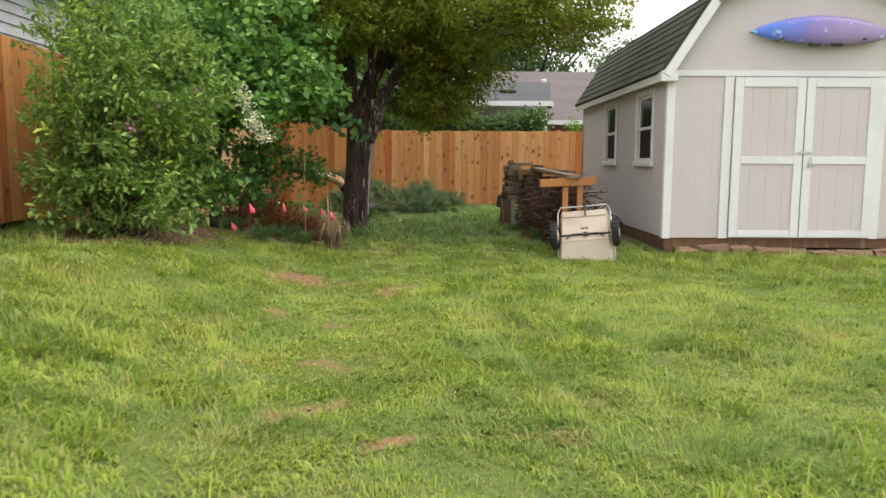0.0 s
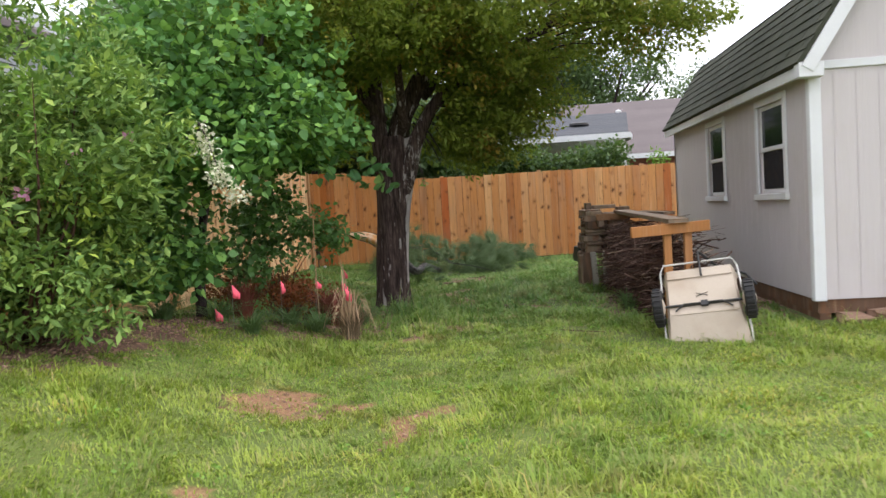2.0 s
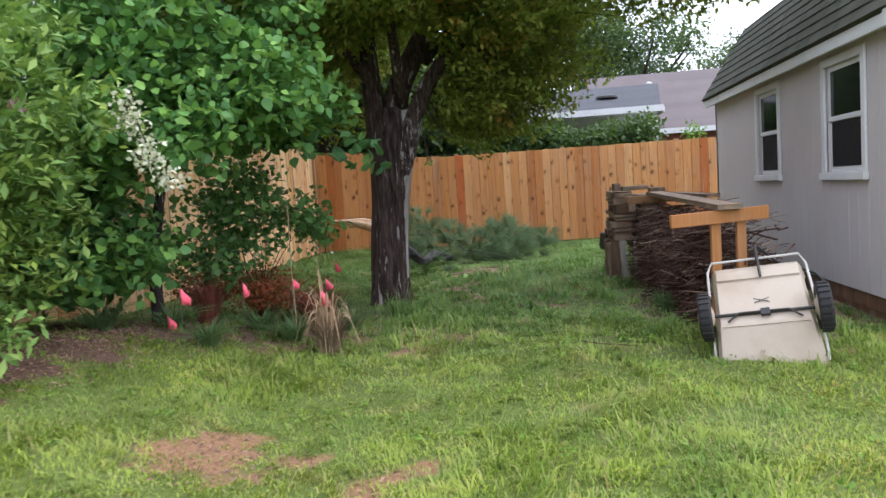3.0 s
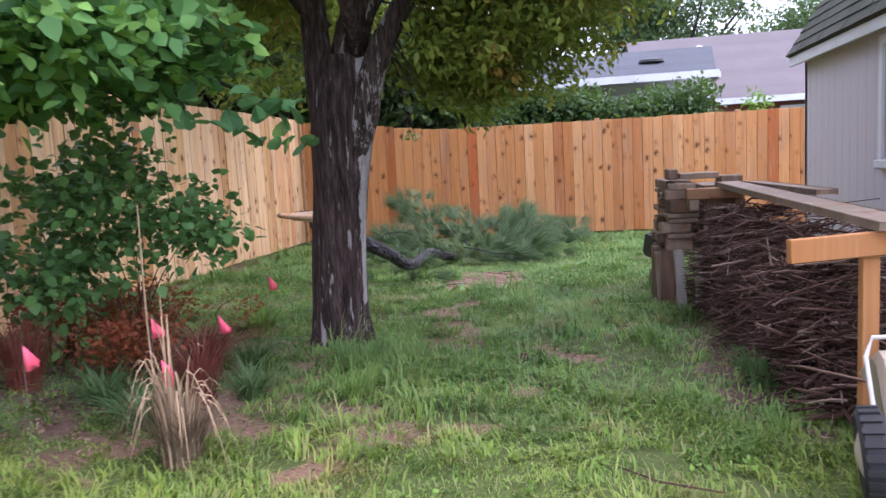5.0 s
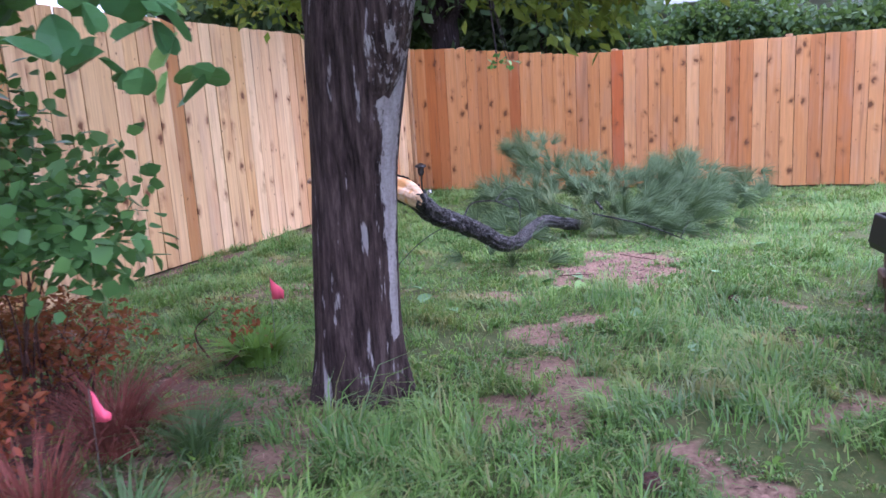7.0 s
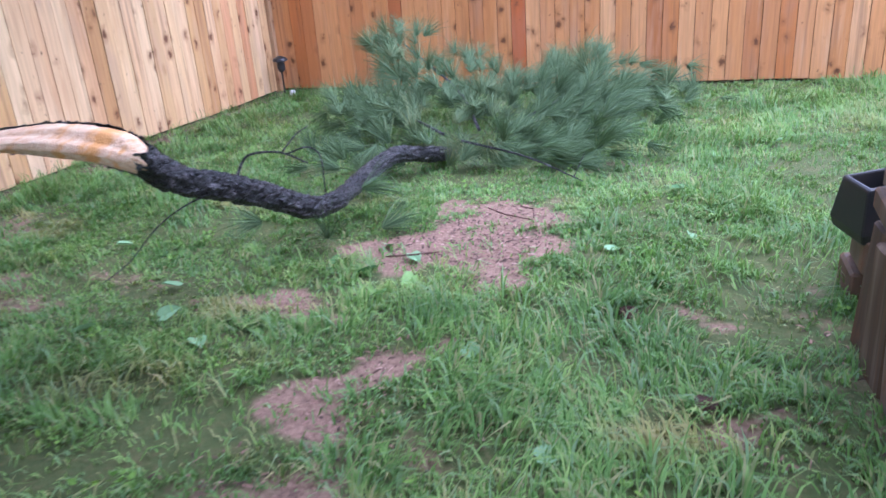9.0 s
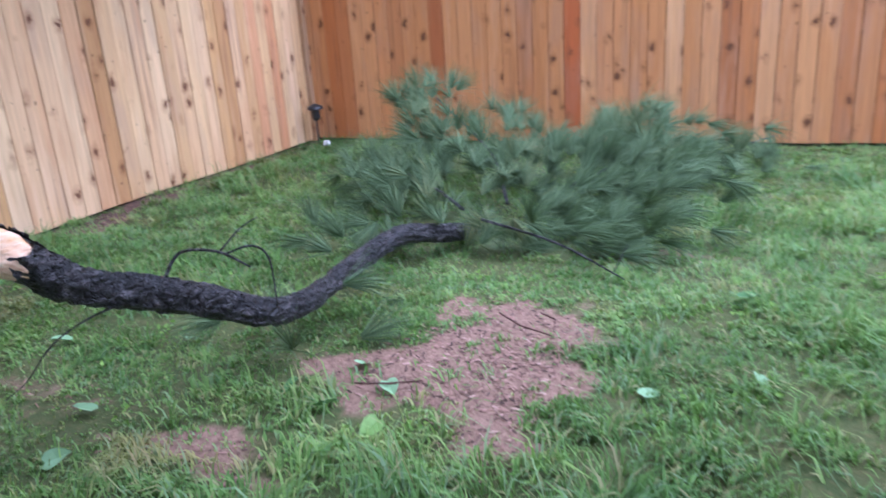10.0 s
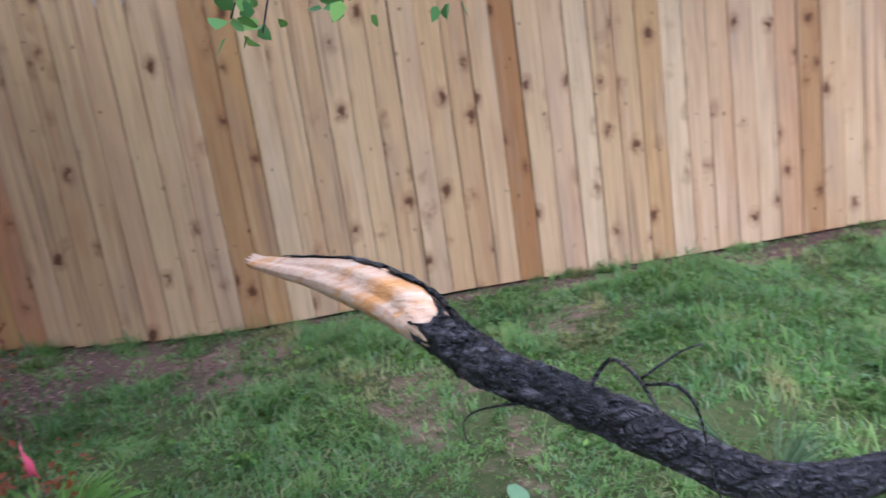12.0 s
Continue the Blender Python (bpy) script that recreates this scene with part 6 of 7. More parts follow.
    # tufts of long needles
    axes = [((-0.6, 16.7, 0.2), (-1.7, 17.6, 0.28), 46), ((-0.6, 17.0, 0.25), (-1.9, 18.2, 0.3), 34), ((-0.5, 17.2, 0.3), (-1.55, 18.4, 0.78), 60), ((-0.3, 17.2, 0.25), (-0.8, 18.8, 0.5), 55), ((0, 17.5, 0.25), (0.3, 18.8, 0.55), 62),
            ((0.1, 17.7, 0.22), (0.9, 18.8, 0.28), 55), ((0.4, 18.2, 0.2), (1.35, 19.4, 0.16), 50), ((-0.2, 16.9, 0.2), (0.5, 17.5, 0.12), 34), ((-1.2, 18.4, 0.3), (-1.9, 19.0, 0.25), 12), ((-0.6, 18.6, 0.3), (0.6, 19.5, 0.25), 40), ((-0.6, 15.3, 0.12), (-0.35, 15.7, 0.12), 8), ((-0.7, 15.1, 0.15), (-0.95, 15.5, 0.2), 4), ((-0.6, 16.3, 0.15), (-1.3, 16.6, 0.12), 18), ((-0.45, 16.8, 0.12), (0.8, 17.1, 0.1), 44), ((-0.5, 16.9, 0.15), (-0.1, 16.9, 0.2), 16), ((0.2, 17.3, 0.2), (1.1, 18.2, 0.2), 44), ((-0.4, 17.2, 0.2), (-0.4, 18.5, 0.35), 44), ((-1.0, 17.6, 0.15), (-1.9, 17.9, 0.15), 14), ((-0.2, 17.6, 0.3), (0.25, 18.3, 0.5), 30), ((-1.0, 18.0, 0.4), (-1.65, 18.7, 0.8), 36)]
    cos, base_i = [], 0
    for a, b, n in axes:
        a, b = np.array(a), np.array(b)
        n = int(n * 0.62)
        f = rng.random(n)[:, None] ** 0.7
        c = a + (b - a) * f + rng.normal(size=(n, 3)) * np.array([0.17, 0.17, 0.09])
        c[:, 2] = np.maximum(c[:, 2], 0.05)
        ax = unit((b - a)[None, :] + rng.normal(size=(n, 3)) * 0.55 + np.array([0, 0, 0.35]))
        per = 95
        d = unit(ax[:, None, :].repeat(per, 1).reshape(-1, 3) + rng.normal(size=(n * per, 3)) * 0.30)
        p = c[:, None, :].repeat(per, 1).reshape(-1, 3) + d * 0.015
        L = rng.uniform(0.16, 0.32, (n * per, 1))
        sd = unit(np.cross(d, rng.normal(size=d.shape))) * 0.0019
        droop = np.array([0, 0, -1.0]) * L * 0.12
        tri = np.stack([p - sd, p + sd, p + d * L * 0.6 + sd * 0.8, p + d * L * 0.6 - sd * 0.8, p + d * L + droop], 1)
        tri[:, :, 2] = np.maximum(tri[:, :, 2], 0.012)
        cos.append(tri.reshape(-1, 3))
    co = np.concatenate(cos)
    i = np.arange(len(co) // 5)[:, None] * 5
    faces = np.concatenate([i + [0, 1, 2], i + [0, 2, 3], i + [3, 2, 4]])
    child_of(new("needles", array_mesh("needles", co, faces, M_NEEDLE)), r)


make_pine_branch()


def make_spigot():
    """The small dark fixture in the corner of the fences; its lamp shape is made up."""
    r = root("corner_fixture", -3.72, 20.2, 0.0, "small dark fixture on a stake in the fence corner", "garden light")
    bm = bmesh.new()
    tube(bm, [(-3.72, 20.2, -0.05), (-3.72, 20.2, 0.42)], [0.012, 0.012], 8)
    part("stake", bm, M_BLACK, r)
    bm = bmesh.new()
    lathe(bm, [(0.03, 0.30), (0.05, 0.34), (0.05, 0.42), (0.10, 0.44), (0.085, 0.47), (0.02, 0.50)], 14, Matrix.Translation((-3.72, 20.2, 0)))
    part("lamp_head", bm, M_BLACK, r)
    bm = bmesh.new()
    lathe(bm, [(0.03, 0.0), (0.045, 0.03), (0.03, 0.07), (0.01, 0.075)], 12, Matrix.Translation((-3.55, 20.1, gzf(-3.55, 20.1))))
    tagged(part("white_pebble", bm, M_TRIM, None), "small white object on the soil by the fence", "pebble")


make_spigot()


# ---- beyond the fences ----
def make_porch_house():
    h = root("house", 6.0, 30.0, 0.0, "neighbouring house with mauve-grey shingle roof behind the fence", "house")
    bm = boxed(3.2, 16.0, 28.4, 36.0, -0.05, 2.68)
    part("wall", bm, M_BRICKWALL, h, "red brick wall")
    rb = bmesh.new()
    eave, ridge = (27.9, 2.70), (32.2, 4.95)
    for (ya, za), (yb, zb) in ((eave, ridge), ((36.5, 2.70), ridge)):
        v = [rb.verts.new(c) for c in ((2.9, ya, za), (16.4, ya, za), (16.4, yb, zb), (2.9, yb, zb))]
        w = [rb.verts.new((q.co.x, q.co.y, q.co.z - 0.12)) for q in v]
        rb.faces.new(v), rb.faces.new(list(reversed(w)))
        for j in range(4):
            rb.faces.new((v[j], v[(j + 1) % 4], w[(j + 1) % 4], w[j]))
    roof = part("roof", rb, M_HOUSEROOF, h)
    # shingle courses
    n = 20
    for i in range(n):
        f0, f1 = i / n, (i + 1.12) / n
        ya, za = lerp(eave[0], ridge[0], f0), lerp(eave[1], ridge[1], f0)
        yb, zb = lerp(eave[0], ridge[0], min(1, f1)), lerp(eave[1], ridge[1], min(1, f1))
        bm = bmesh.new()
        v = [bm.verts.new(c) for c in ((2.9, ya, za + 0.012), (16.4, ya, za + 0.012), (16.4, yb, zb + 0.012), (2.9, yb, zb + 0.012))]
        u = [bm.verts.new(c) for c in ((2.9, ya, za + 0.004), (16.4, ya, za + 0.004))]
        bm.faces.new(v), bm.faces.new((u[0], u[1], v[1], v[0]))
        part("shingle_course", bm, M_HOUSEROOF, roof)
    part("fascia", boxed(2.85, 16.45, 27.84, 27.9, 2.54, 2.70), M_TRIM, h)
    part("gable_board", boxed(2.82, 2.9, 27.9, 32.2, 2.56, 2.70), M_TRIM, h)
    part("gable", gable_mesh(3.15, 3.25), M_TRIM, h)
    for x in (6.6, 9.5):
        wb = bmesh.new()
        for q in ((x, x + 0.08, 1.0, 2.45), (x + 1.12, x + 1.2, 1.0, 2.45), (x + 0.08, x + 1.12, 1.0, 1.08), (x + 0.08, x + 1.12, 2.37, 2.45)):
            box(wb, q[0], q[1], 28.33, 28.39, q[2], q[3])
        w = part("window", wb, M_TRIM, h)
        part("pane", boxed(x + 0.08, x + 1.12, 28.35, 28.37, 1.08, 2.37), M_GLASS_DARK, w)
    for x in (4.9,):
        bm = bmesh.new()
        lathe(bm, [(0.09, 0), (0.09, 0.35), (0.11, 0.36), (0.11, 0.40), (0.02, 0.44)], 12, Matrix.Translation((x, 30.6, 4.05)))
        part("roof_vent", bm, M_TRIM, h)


def gable_mesh(x0, x1):
    bm = bmesh.new()
    prof = [(28.4, 2.68), (36.0, 2.68), (32.2, 4.82)]
    a, b = [bm.verts.new((x0, y, z)) for y, z in prof], [bm.verts.new((x1, y, z)) for y, z in prof]
    bm.faces.new(a), bm.faces.new(list(reversed(b)))
    for i in range(3):
        bm.faces.new((a[i], a[(i + 1) % 3], b[(i + 1) % 3], b[i]))
    return bm


make_porch_house()


def make_porch():
    p = root("porch", 2.2, 25.0, 0.0, "flat grey-shingled porch with white fascia behind the fence", "porch")
    rb = bmesh.new()
    ya, za, yb, zb = 24.2, 3.07, 26.9, 3.95
    v = [rb.verts.new(c) for c in ((-1.6, ya, za), (4.22, ya, za), (4.6, yb, zb), (-1.6, yb, zb))]
    w = [rb.verts.new((q.co.x, q.co.y, q.co.z - 0.1)) for q in v]
    rb.faces.new(v), rb.faces.new(list(reversed(w)))
    for j in range(4):
        rb.faces.new((v[j], v[(j + 1) % 4], w[(j + 1) % 4], w[j]))
    roof = part("roof", rb, M_PORCHROOF, p)
    n = 12
    for i in range(n):
        f0, f1 = i / n, min(1, (i + 1.1) / n)
        bm = bmesh.new()
        y0, z0, y1, z1 = lerp(ya, yb, f0), lerp(za, zb, f0), lerp(ya, yb, f1), lerp(za, zb, f1)
        v = [bm.verts.new(c) for c in ((-1.62, y0, z0 + 0.012), (lerp(4.24, 4.62, f0), y0, z0 + 0.012), (lerp(4.24, 4.62, f1), y1, z1 + 0.01), (-1.62, y1, z1 + 0.01))]
        u = [bm.verts.new(c) for c in ((-1.62, y0, z0 + 0.004), (lerp(4.24, 4.62, f0), y0, z0 + 0.004))]
        bm.faces.new(v), bm.faces.new((u[0], u[1], v[1], v[0]))
        part("shingle_course", bm, M_PORCHROOF, roof)
    part("fascia", boxed(-1.65, 4.3, 24.13, 24.19, 2.93, 3.09), M_TRIM, p, "white fascia board")
    part("end_board", boxed(4.28, 4.34, 24.2, 26.9, 2.9, 3.05), M_TRIM, p)
    for x in (4.1, 1.0, -1.4):
        part("post", boxed(x - 0.06, x + 0.06, 24.3, 24.42, -0.05, 2.93), M_TRIM, p)
    part("back_wall", boxed(-1.6, 4.2, 26.7, 26.85, -0.05, 3.8), M_TRIM, p)
    bm = bmesh.new()
    lathe(bm, [(0.3, 0.0), (0.28, 0.06), (0.12, 0.09)], 16, Matrix.Translation((3.0, 25.4, 3.49)) @ Matrix.Diagonal((1, 0.6, 1, 1)))
    part("roof_vent", bm, M_BLACK, p)


make_porch()


def make_ivy():
    rng = np.random.default_rng(91)
    x = rng.uniform(-0.7, 3.75, 520)
    top = 2.50 + 0.14 * np.sin(2.1 * x) + 0.1 * np.sin(5.3 * x)
    tips = np.stack([x, 22.6 + rng.normal(0, 0.3, 520), rng.uniform(0.4, 1.0, 520) ** 0.5 * top], 1)
    cen, out = clumped(rng, tips, 30, 0.16)
    r = root("hedge", 1.7, 22.6, 0.0, "dense dark green ivy hedge behind the cedar fence", "hedge")
    child_of(new("leaves", leaf_cloud("leaves", cen, 0.11, rng, M_IVY, 0.75, 0.2, out)), r)
    rnd = random.Random(91)
    for k in range(14):
        bm = bmesh.new()
        xx = -0.6 + k * 0.32
        tube(bm, [(xx, 22.6, -0.05), (xx + rnd.uniform(-0.2, 0.2), 22.6, 1.2), (xx + rnd.uniform(-0.3, 0.3), 22.6, 2.4)], [0.04, 0.03, 0.01], 6)
        part("stem", bm, M_TWIG, r)
    # a bright sapling in front of the house wall
    s = root("sapling", 4.65, 22.4, 0.0, "young bright green sapling behind the fence", "sapling")
    tips = ellipsoid_tips(rng, 26, (4.65, 22.4, 2.05), (0.22, 0.2, 0.42), 0.2)
    cen, out = clumped(rng, tips, 14, 0.07)
    child_of(new("leaves", leaf_cloud("leaves", cen, 0.1, rng, M_WEED, 0.6, 0.2, out)), s)
    bm = bmesh.new()
    tube(bm, [(4.65, 22.4, -0.05), (4.65, 22.4, 2.2)], [0.02, 0.006], 6)
    part("stem", bm, M_TWIG, s)


make_ivy()


def far_tree(x, y, h, r, seed, n=430):
    rng, rnd = np.random.default_rng(seed), random.Random(seed)
    t = root("background_tree", x, y, 0.0, "tall leafy green tree standing behind the neighbouring house", "tree", "trees beyond the houses")
    bm = bmesh.new()
    tube(bm, [(x, y, -0.1), (x + 0.1, y, h * 0.35), (x, y, h * 0.75)], [0.35, 0.26, 0.08], 10)
    for k in range(6):
        a = k * 1.05 + rnd.random()
        tube(bm, [(x, y, h * 0.35), (x + math.cos(a) * r * 0.4, y + math.sin(a) * r * 0.4, h * 0.55), (x + math.cos(a) * r * 0.75, y + math.sin(a) * r * 0.75, h * 0.7)], [0.16, 0.1, 0.03], 6)
    part("trunk", bm, M_BARK, t)
    lobes = [ellipsoid_tips(rng, n // 7, (x + rnd.uniform(-0.55, 0.55) * r, y + rnd.uniform(-0.4, 0.4) * r, h * rnd.uniform(0.4, 0.85)), (r * rnd.uniform(0.4, 0.65), r * 0.5, h * 0.17), 0.3) for _ in range(8)]
    tips = np.concatenate(lobes)
    cen, out = clumped(rng, tips, 44, 0.32)
    child_of(new("crown", leaf_cloud("crown", cen, 0.24, rng, M_FAR, 0.6, 0.3, out)), t)


# the last two are added beyond the fence corner to shade it
for i, (x, y, h, r) in enumerate(((6.2, 46, 11.5, 4.6), (-1.5, 44, 11.0, 4.8), (-8.5, 38, 11.5, 5.0), (-14, 30, 11, 4.6), (-10, 24.5, 8.0, 3.2), (12.2, 52, 9.4, 3.6), (-6.2, 29, 7.5, 2.6), (-16, 20, 10, 4.2), (-6.6, 24.5, 6.0, 2.4), (-2.3, 23.4, 4.6, 1.7), (-5.6, 20.4, 7.4, 4.0), (-4.3, 22.8, 7.6, 3.4))):
    far_tree(x, y, h, r, 100 + i)


def make_side_house():
    """The clapboard house beyond the left-hand fence."""
    h = root("house", -9.5, 10.0, 0.3, "neighbouring house with pale blue-grey lap siding beyond the fence", "house")
    wall = part("wall", boxed(-14.0, -7.05, 4.0, 16.2, -0.05, 5.0), M_BLUESIDING, h)
    n = 12
    for i in range(n):
        z = 2.2 + i * 0.2
        bm = bmesh.new()
        v = [bm.verts.new(c) for c in ((-7.0, 3.98, z), (-7.0, 16.22, z), (-7.035, 16.22, z + 0.21), (-7.035, 3.98, z + 0.21))]
        u = [bm.verts.new(c) for c in ((-7.046, 3.98, z), (-7.046, 16.22, z))]
        bm.faces.new(v), bm.faces.new((u[0], u[1], v[1], v[0]))
        part("clapboard", bm, M_BLUESIDING, wall)
    part("corner_board", boxed(-7.05, -6.98, 16.2, 16.32, 0, 4.6), M_TRIM, h)
    rb = bmesh.new()
    for sgn in (1, -1):
        v = [rb.verts.new(c) for c in ((-10.5 + sgn * 3.9, 3.6, 4.55), (-10.5 + sgn * 3.9, 16.6, 4.55), (-10.5, 16.6, 6.6), (-10.5, 3.6, 6.6))]
        w = [rb.verts.new((q.co.x, q.co.y, q.co.z - 0.12)) for q in v]
        rb.faces.new(v), rb.faces.new(list(reversed(w)))
        for j in range(4):
            rb.faces.new((v[j], v[(j + 1) % 4], w[(j + 1) % 4], w[j]))
    part("roof", rb, M_HOUSEROOF, h)


make_side_house()


# ---- lawn clutter ----
def make_litter():
    rnd = random.Random(300)
    for x, y, s in ((0.82, 12.05, 0.05), (1.35, 13.9, 0.05), (1.05, 14.55, 0.045), (0.55, 15.62, 0.03)):
        bm = bmesh.new()
        lathe(bm, [(s * 0.5, -0.01), (s, s * 0.25), (s * 0.85, s * 0.7), (s * 0.3, s * 0.95)], 9, pose(x, y, gzf(x, y), rnd.uniform(-8, 8), rnd.uniform(-8, 8), rnd.uniform(0, 90)))
        for v in bm.verts:
            v.co += Vector((rnd.uniform(-1, 1), rnd.uniform(-1, 1), rnd.uniform(-1, 1))) * s * 0.15
        tagged(part("pine_cone" if s > 0.04 else "stone", bm, M_TWIG if s > 0.04 else M_BRICK_DUST, None), "dark pine cone lying in the grass" if s > 0.04 else "small reddish stone on bare soil", "pine cone" if s > 0.04 else "stone")
    leaf, pale = leaf_mesh(), leaf_mesh()
    pale.materials[0] = M_FALLEN
    spots = [(-0.12, 15.05), (0.0, 14.75), (-0.25, 14.85), (-1.2, 14.5), (-1.05, 14.15), (-0.3, 15.15), (-1.35, 15.2), (-1.6, 14.9), (0.45, 14.1), (0.85, 13.5), (1.5, 17.2), (1.9, 17.5), (1.2, 16.3), (-0.75, 14.0), (-1.9, 15.0), (0.9, 15.2), (1.3, 15.5), (-0.5, 14.95), (-0.1, 14.5), (-1.3, 14.0)]
    for x, y in spots:
        ob = new("fallen_leaf", leaf if rnd.random() < 0.45 else pale)
        ob.matrix_basis = pose(x, y, gzf(x, y) + rnd.uniform(0.025, 0.045), rnd.uniform(-35, 35), rnd.uniform(-35, 35), rnd.uniform(0, 360)) @ Matrix.Diagonal((0.6, 0.75, 0.6, 1))
        tagged(ob, "broad green leaf fallen on the lawn", "leaf", "fallen leaves")
    for a, b, c in (((0.1, 15.85, 0.03), (0.25, 15.72, 0.035), (0.42, 15.66, 0.03)), ((-0.25, 15.0, 0.03), (-0.1, 15.02, 0.04), (0.02, 15.1, 0.03)), ((1.35, 10.25, 0.02), (1.5, 10.1, 0.025), (1.75, 10.02, 0.02)), ((0.3, 15.9, 0.03), (0.4, 15.8, 0.05), (0.42, 15.7, 0.03))):
        bm = bmesh.new()
        tube(bm, [a, b, c], [0.004, 0.005, 0.003], 6)
        tagged(part("stick", bm, M_TWIG, None), "thin brown stick lying on the lawn", "stick", "sticks on the lawn")


make_litter()


# ---- grass ----
def make_chips():
    """Wood chips and crumbs on the bare patches."""
    rng = np.random.default_rng(1200)
    P = []
    for cx, cy, rx, ry, am in BARE:
        n = int(2300 * rx * ry * am ** 2)
        a, r = rng.uniform(0, 2 * np.pi, n), np.sqrt(rng.random(n)) * 1.05
        P.append(np.stack([cx + rx * r * np.cos(a), cy + ry * r * np.sin(a)], 1))
    P = np.concatenate(P)
    n = len(P)
    c = np.stack([P[:, 0], P[:, 1], gz(P[:, 0], P[:, 1]) + 0.004], 1)
    a = rng.uniform(0, 2 * np.pi, n)
    d = np.stack([np.cos(a), np.sin(a), rng.normal(0, 0.2, n)], 1) * rng.uniform(0.005, 0.022, n)[:, None]
    e = np.stack([-np.sin(a), np.cos(a), rng.normal(0, 0.3, n)], 1) * rng.uniform(0.0015, 0.005, n)[:, None]
    up = np.array([0, 0, 0.007])
    co = np.stack([c - d - e, c + d - e, c + d + e, c - d + e, c + up], 1).reshape(-1, 3)
    i = np.arange(n)[:, None] * 5
    faces = np.concatenate([i + [0, 1, 4], i + [1, 2, 4], i + [2, 3, 4], i + [3, 0, 4]])
    k = Nodes("wood_chips")
    col = k.ramp(k.geo.outputs["Random Per Island"], (0.0, (0.051, 0.032, 0.023)), (0.45, (0.196, 0.116, 0.082)), (0.85, (0.323, 0.188, 0.140)), (1.0, (0.408, 0.272, 0.211)))
    tagged(new("wood_chips", array_mesh("wood_chips", co, faces, k.finish(col, 0.85))), "scattered wood chips and crumbs on bare soil", "wood chips", kind="stuff")


make_chips()


def make_grass():
    """Single blades and radiating tufts of blades."""
    rng = np.random.default_rng(1000)
    areas = [(-4, 6, 1.5, 6, 4000, 70, 12), (-4.5, 8.5, 6, 10.3, 3000, 55, 12), (-3.93, 3.7, 10.3, 16.8, 2600, 170, 17), (-3.93, 3.7, 16.8, 20.45, 1700, 110, 14), (3.7, 9.5, 16.1, 20.45, 250, 30, 10), (7.35, 9.5, 10.3, 16, 200, 20, 10), (-3.9, 9.5, -1.0, 1.5, 700, 25, 10), (6.0, 9.5, 1.5, 6.0, 900, 30, 10)]
    X, Y, A, T, S = [], [], [], [], []
    for x0, x1, y0, y1, single, tufts, per in areas:
        size = (x1 - x0) * (y1 - y0)
        n = int(size * single)
        X.append(rng.uniform(x0, x1, n)), Y.append(rng.uniform(y0, y1, n)), A.append(rng.uniform(0, 2 * np.pi, n)), T.append(rng.random(n)), S.append(np.full(n, 0.75))
        n = int(size * min(320, single * 0.3))
        X.append(rng.uniform(x0, x1, n)), Y.append(rng.uniform(y0, y1, n)), A.append(rng.uniform(0, 2 * np.pi, n)), T.append(rng.random(n)), S.append(rng.uniform(1.5, 2.4, n))
        n = int(size * tufts)
        cx, cy, tone, big = rng.uniform(x0, x1, n), rng.uniform(y0, y1, n), rng.random(n), rng.uniform(0.7, 1.5, n)
        a = rng.uniform(0, 2 * np.pi, (n, per))
        r = 0.022 * np.sqrt(rng.random((n, per))) * big[:, None]
        X.append((cx[:, None] + r * np.cos(a)).ravel()), Y.append((cy[:, None] + r * np.sin(a)).ravel()), A.append((a + rng.normal(0, 0.5, a.shape)).ravel())
        T.append(np.repeat(tone, per)), S.append(np.repeat(big, per))
    x, y, a, tone, big = (np.concatenate(v) for v in (X, Y, A, T, S))
    # the blades of a patch lie over to one side
    flow = 4 * np.pi * value_noise(x, y, 0.55, 21) + 1.5 * value_noise(x, y, 0.2, 22)
    a = np.where(rng.random(len(x)) < 0.6, flow + rng.normal(0, 0.55, len(x)), a)
    b = np.clip(bare_at(x, y) * (0.55 + 0.9 * value_noise(x, y, 0.10, 6)), 0, 1)
    patchy = 0.5 * value_noise(x, y, 0.5, 4) + 0.5 * value_noise(x, y, 0.17, 5)
    thin = sst_np(0.52, 0.78, patchy + 0.05 * sst_np(9.5, 11.5, y))
    tone = np.clip(0.42 * tone + 0.62 * (value_noise(x, y, 0.32, 7) - 0.28) + 0.5 * (value_noise(x, y, 0.9, 8) - 0.5) + 0.4 * (value_noise(x, y, 2.3, 9) - 0.5) + 0.17, 0, 1)
    keep = rng.random(len(x)) > np.clip(np.maximum(b * 1.02, np.where(y > 9.8, 0.86, 0.66) * thin), 0, 0.965)
    keep &= ~((x > 3.66) & (x < 7.4) & (y > 10.0) & (y < 16.2))
    keep &= (x - TX) ** 2 + (y - TY) ** 2 > 0.27 ** 2
    x, y, a, tone, big, b = (v[keep] for v in (x, y, a, tone, big, b))
    n = len(x)
    tall = 0.5 * value_noise(x, y, 0.8, 1) + 0.5 * value_noise(x, y, 0.28, 2)
    h = (0.026 + 0.15 * tall ** 2.2) * big * (0.85 + 0.15 * sst_np(9.0, 12.0, y)) * (1 - 0.45 * b) * rng.uniform(0.55, 1.3, n)
    h *= 1 + 1.0 * np.exp(-(((x - TX - 0.05) / 0.7) ** 2 + ((y - TY + 0.55) / 0.5) ** 2))
    o = np.stack([np.cos(a), np.sin(a), np.zeros(n)], 1)
    sd = np.stack([-np.sin(a), np.cos(a), np.zeros(n)], 1)
    lean = rng.uniform(0.25, 1.5, n)[:, None] * h[:, None]
    w = rng.uniform(0.0022, 0.0050, n)[:, None] * (0.75 + 0.35 * np.minimum(big, 1.1)[:, None]) * np.where(big > 1.5, 0.7, 1.0)[:, None]
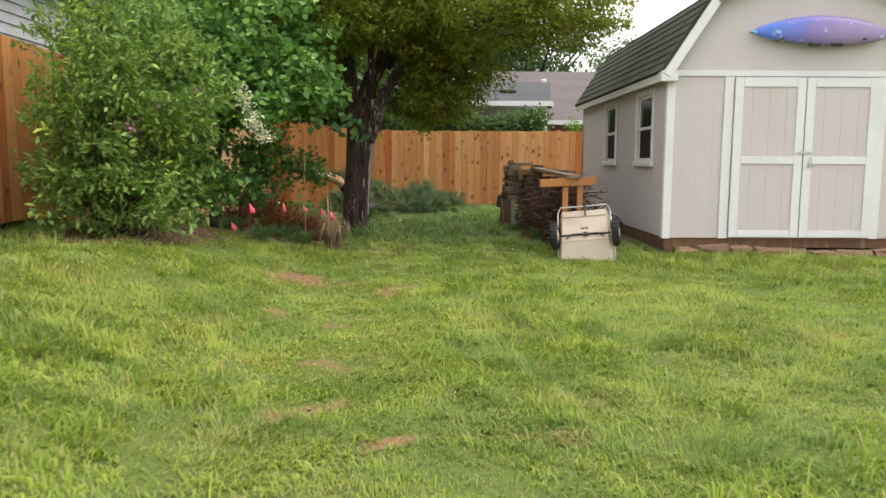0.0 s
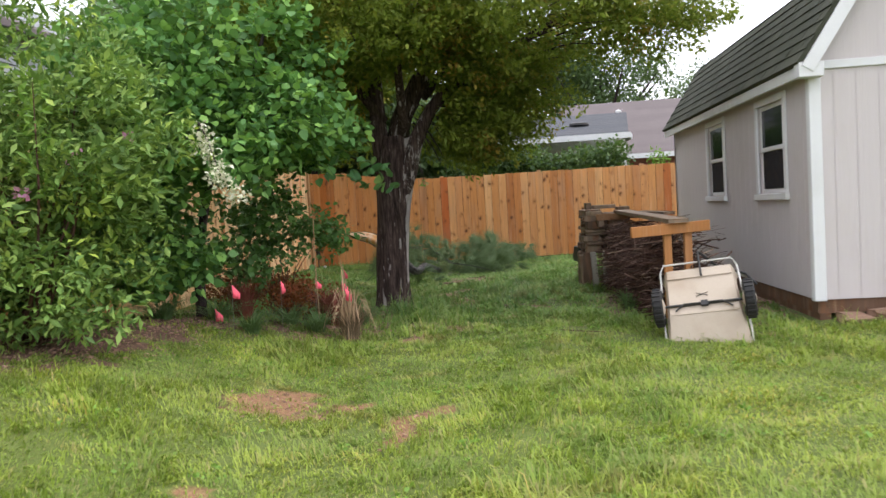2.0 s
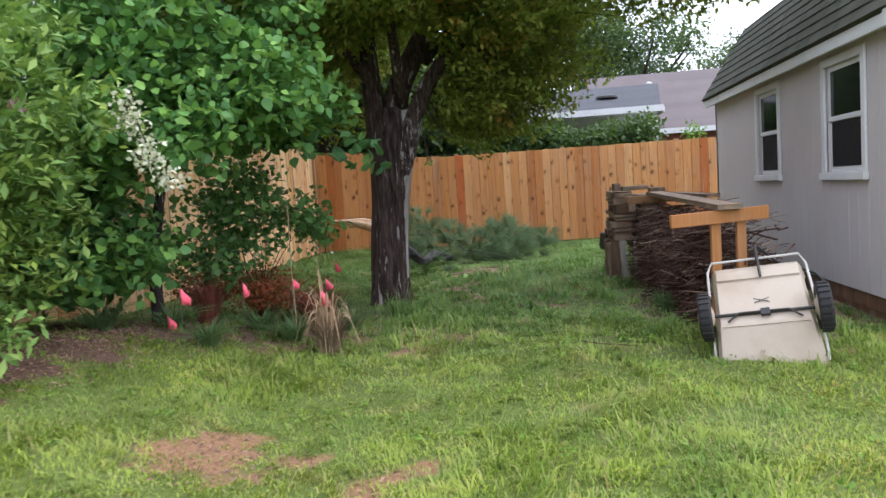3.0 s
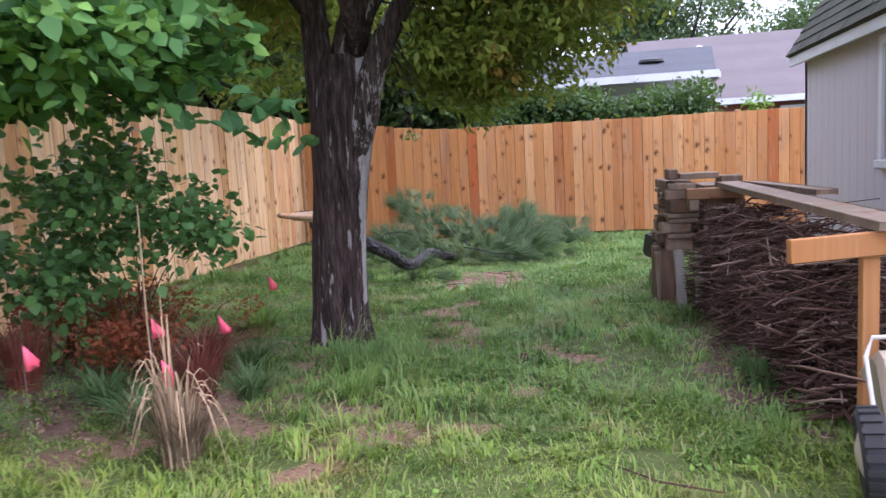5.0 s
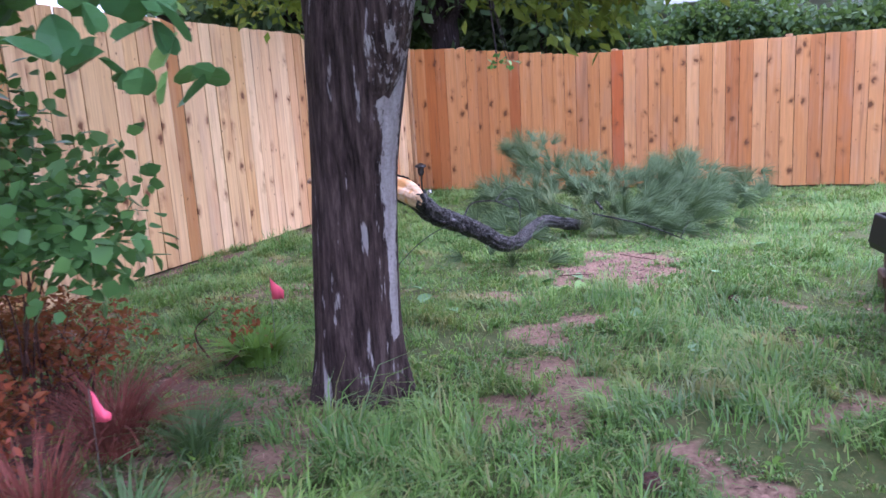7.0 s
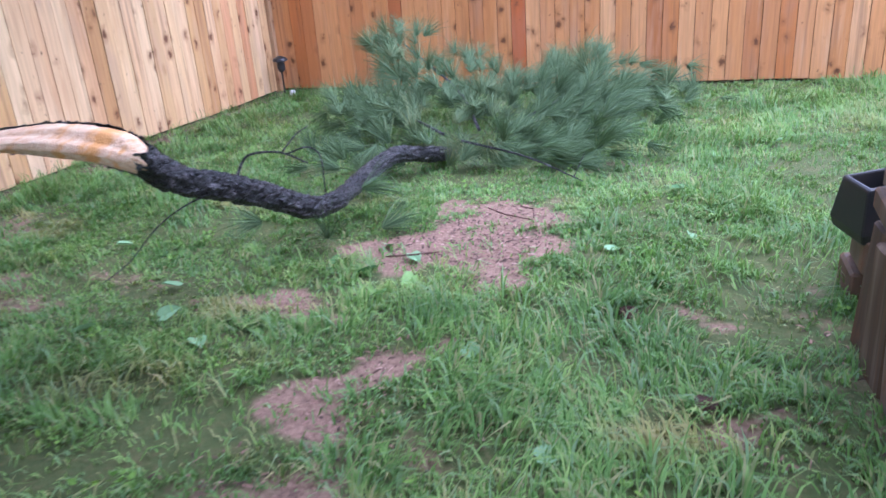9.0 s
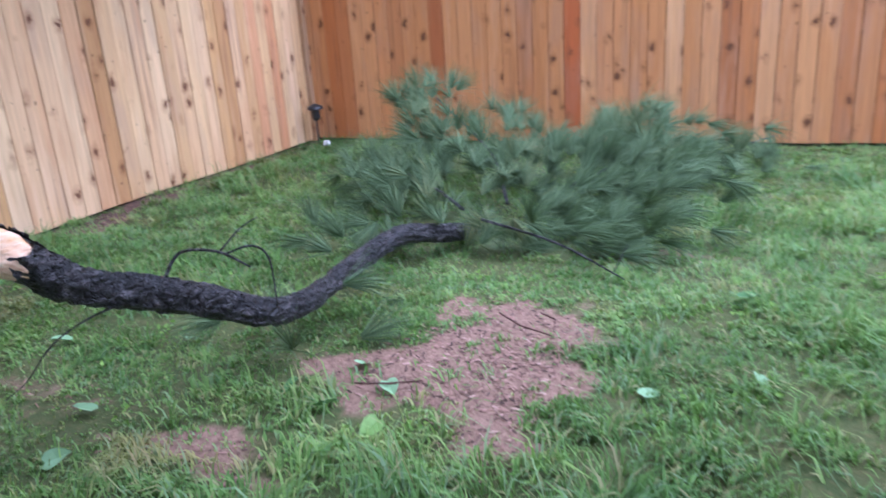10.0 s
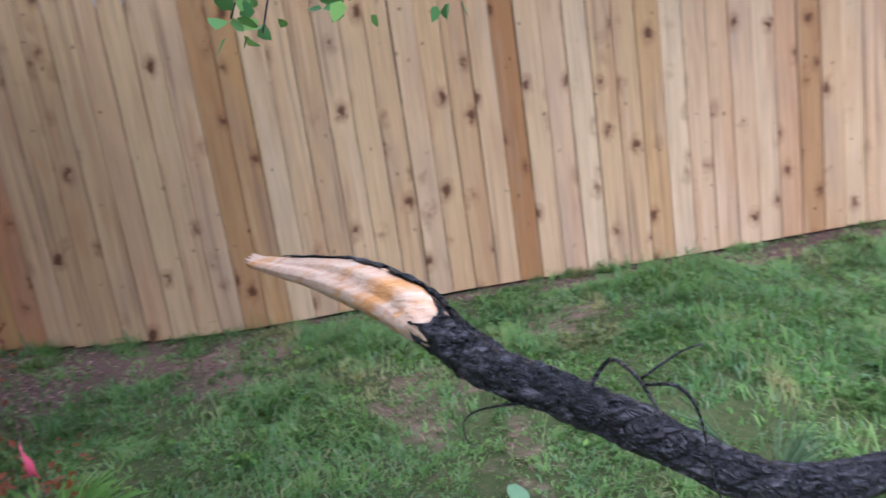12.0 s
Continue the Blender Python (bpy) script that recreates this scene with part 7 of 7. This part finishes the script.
    p = np.stack([x, y, gz(x, y) - 0.004], 1)
    up = np.array([0, 0, 1.0])
    m = p + up * h[:, None] * 0.62 + o * lean * 0.38
    t = p + up * h[:, None] * (1 - 0.35 * (lean / np.maximum(h[:, None], 1e-6))) + o * lean
    co = np.stack([p - sd * w, p + sd * w, m + sd * w * 0.9, m - sd * w * 0.9, t], 1).reshape(-1, 3)
    i = np.arange(n)[:, None] * 5
    faces = np.concatenate([i + [0, 1, 2], i + [0, 2, 3], i + [3, 2, 4]])
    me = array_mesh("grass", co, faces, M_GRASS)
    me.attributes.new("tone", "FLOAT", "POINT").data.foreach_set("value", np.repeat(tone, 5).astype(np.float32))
    # the tint falls off to the back, where shade is put into the colour
    front_tint = (1 - 0.85 * sst_np(9.0, 12.5, y)) * (0.5 + 0.5 * sst_np(-3.6, -2.0, x))
    me.attributes.new("front_tint", "FLOAT", "POINT").data.foreach_set("value", np.repeat(front_tint, 5).astype(np.float32))
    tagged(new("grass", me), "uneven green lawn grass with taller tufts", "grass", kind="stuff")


def make_weeds():
    """Low broad-leaved weeds and clover between the grass."""
    rng = np.random.default_rng(1400)
    n = 420
    c = np.stack([rng.uniform(-3.6, 3.0, n), rng.uniform(5.0, 18.5, n)], 1)
    c = c[(bare_at(c[:, 0], c[:, 1]) < 0.3) & ~((c[:, 0] > 2.0) & (c[:, 1] > 9.5))]
    per = 9
    xy = c[:, None, :] + rng.normal(size=(len(c), per, 2)) * 0.03
    xy = xy.reshape(-1, 2)
    cen = np.concatenate([xy, (gz(xy[:, 0], xy[:, 1]) + rng.uniform(0.015, 0.05, len(xy)))[:, None]], 1)
    out = unit(np.concatenate([rng.normal(size=(len(xy), 2)), np.full((len(xy), 1), 0.4)], 1))
    tagged(new("lawn_weeds", leaf_cloud("lawn_weeds", cen, 0.03, rng, M_WEED, 0.6, 0.0, out * 2, "heart")), "low broad-leaved weeds and clover in the lawn", "weeds", kind="stuff")


make_weeds()
make_grass()

# ---- boards and shingles ----
make_back_fence()
make_left_fence()


def make_shingles():
    rnd = random.Random(77)
    for (deck, a, d, nrm, ln), tabs in zip(SLOPES, (True, False)):
        expo = 0.145
        n = int(ln / expo)
        y0, y1 = SY0 - 0.16, SY1 + 0.14
        for i in range(n + 1):
            s0, s1 = i * expo, min(ln, (i + 1.15) * expo)
            w = 0.33 if tabs else (y1 - y0)
            y = y0 - (0.16 if (i % 2 and tabs) else 0.0)
            while y < y1 - 0.02:
                ya, yb = max(y0, y) + 0.004, min(y1, y + w) - 0.004
                y += w
                if yb - ya < 0.03:
                    continue
                bm = bmesh.new()
                lift = 0.044 + rnd.uniform(0, 0.005)
                c0, c1 = a + d * s0 + nrm * lift, a + d * s1 + nrm * 0.034
                u0 = a + d * s0 + nrm * 0.032
                v = [bm.verts.new((c0.x, ya, c0.z)), bm.verts.new((c0.x, yb, c0.z)), bm.verts.new((c1.x, yb, c1.z)), bm.verts.new((c1.x, ya, c1.z))]
                u = [bm.verts.new((u0.x, ya, u0.z)), bm.verts.new((u0.x, yb, u0.z))]
                bm.faces.new(v), bm.faces.new((u[0], u[1], v[1], v[0]))
                bm.faces.new((u[0], v[0], v[3])), bm.faces.new((u[1], v[1], v[2]))
                part("shingle", bm, M_SHINGLE, deck)


make_shingles()
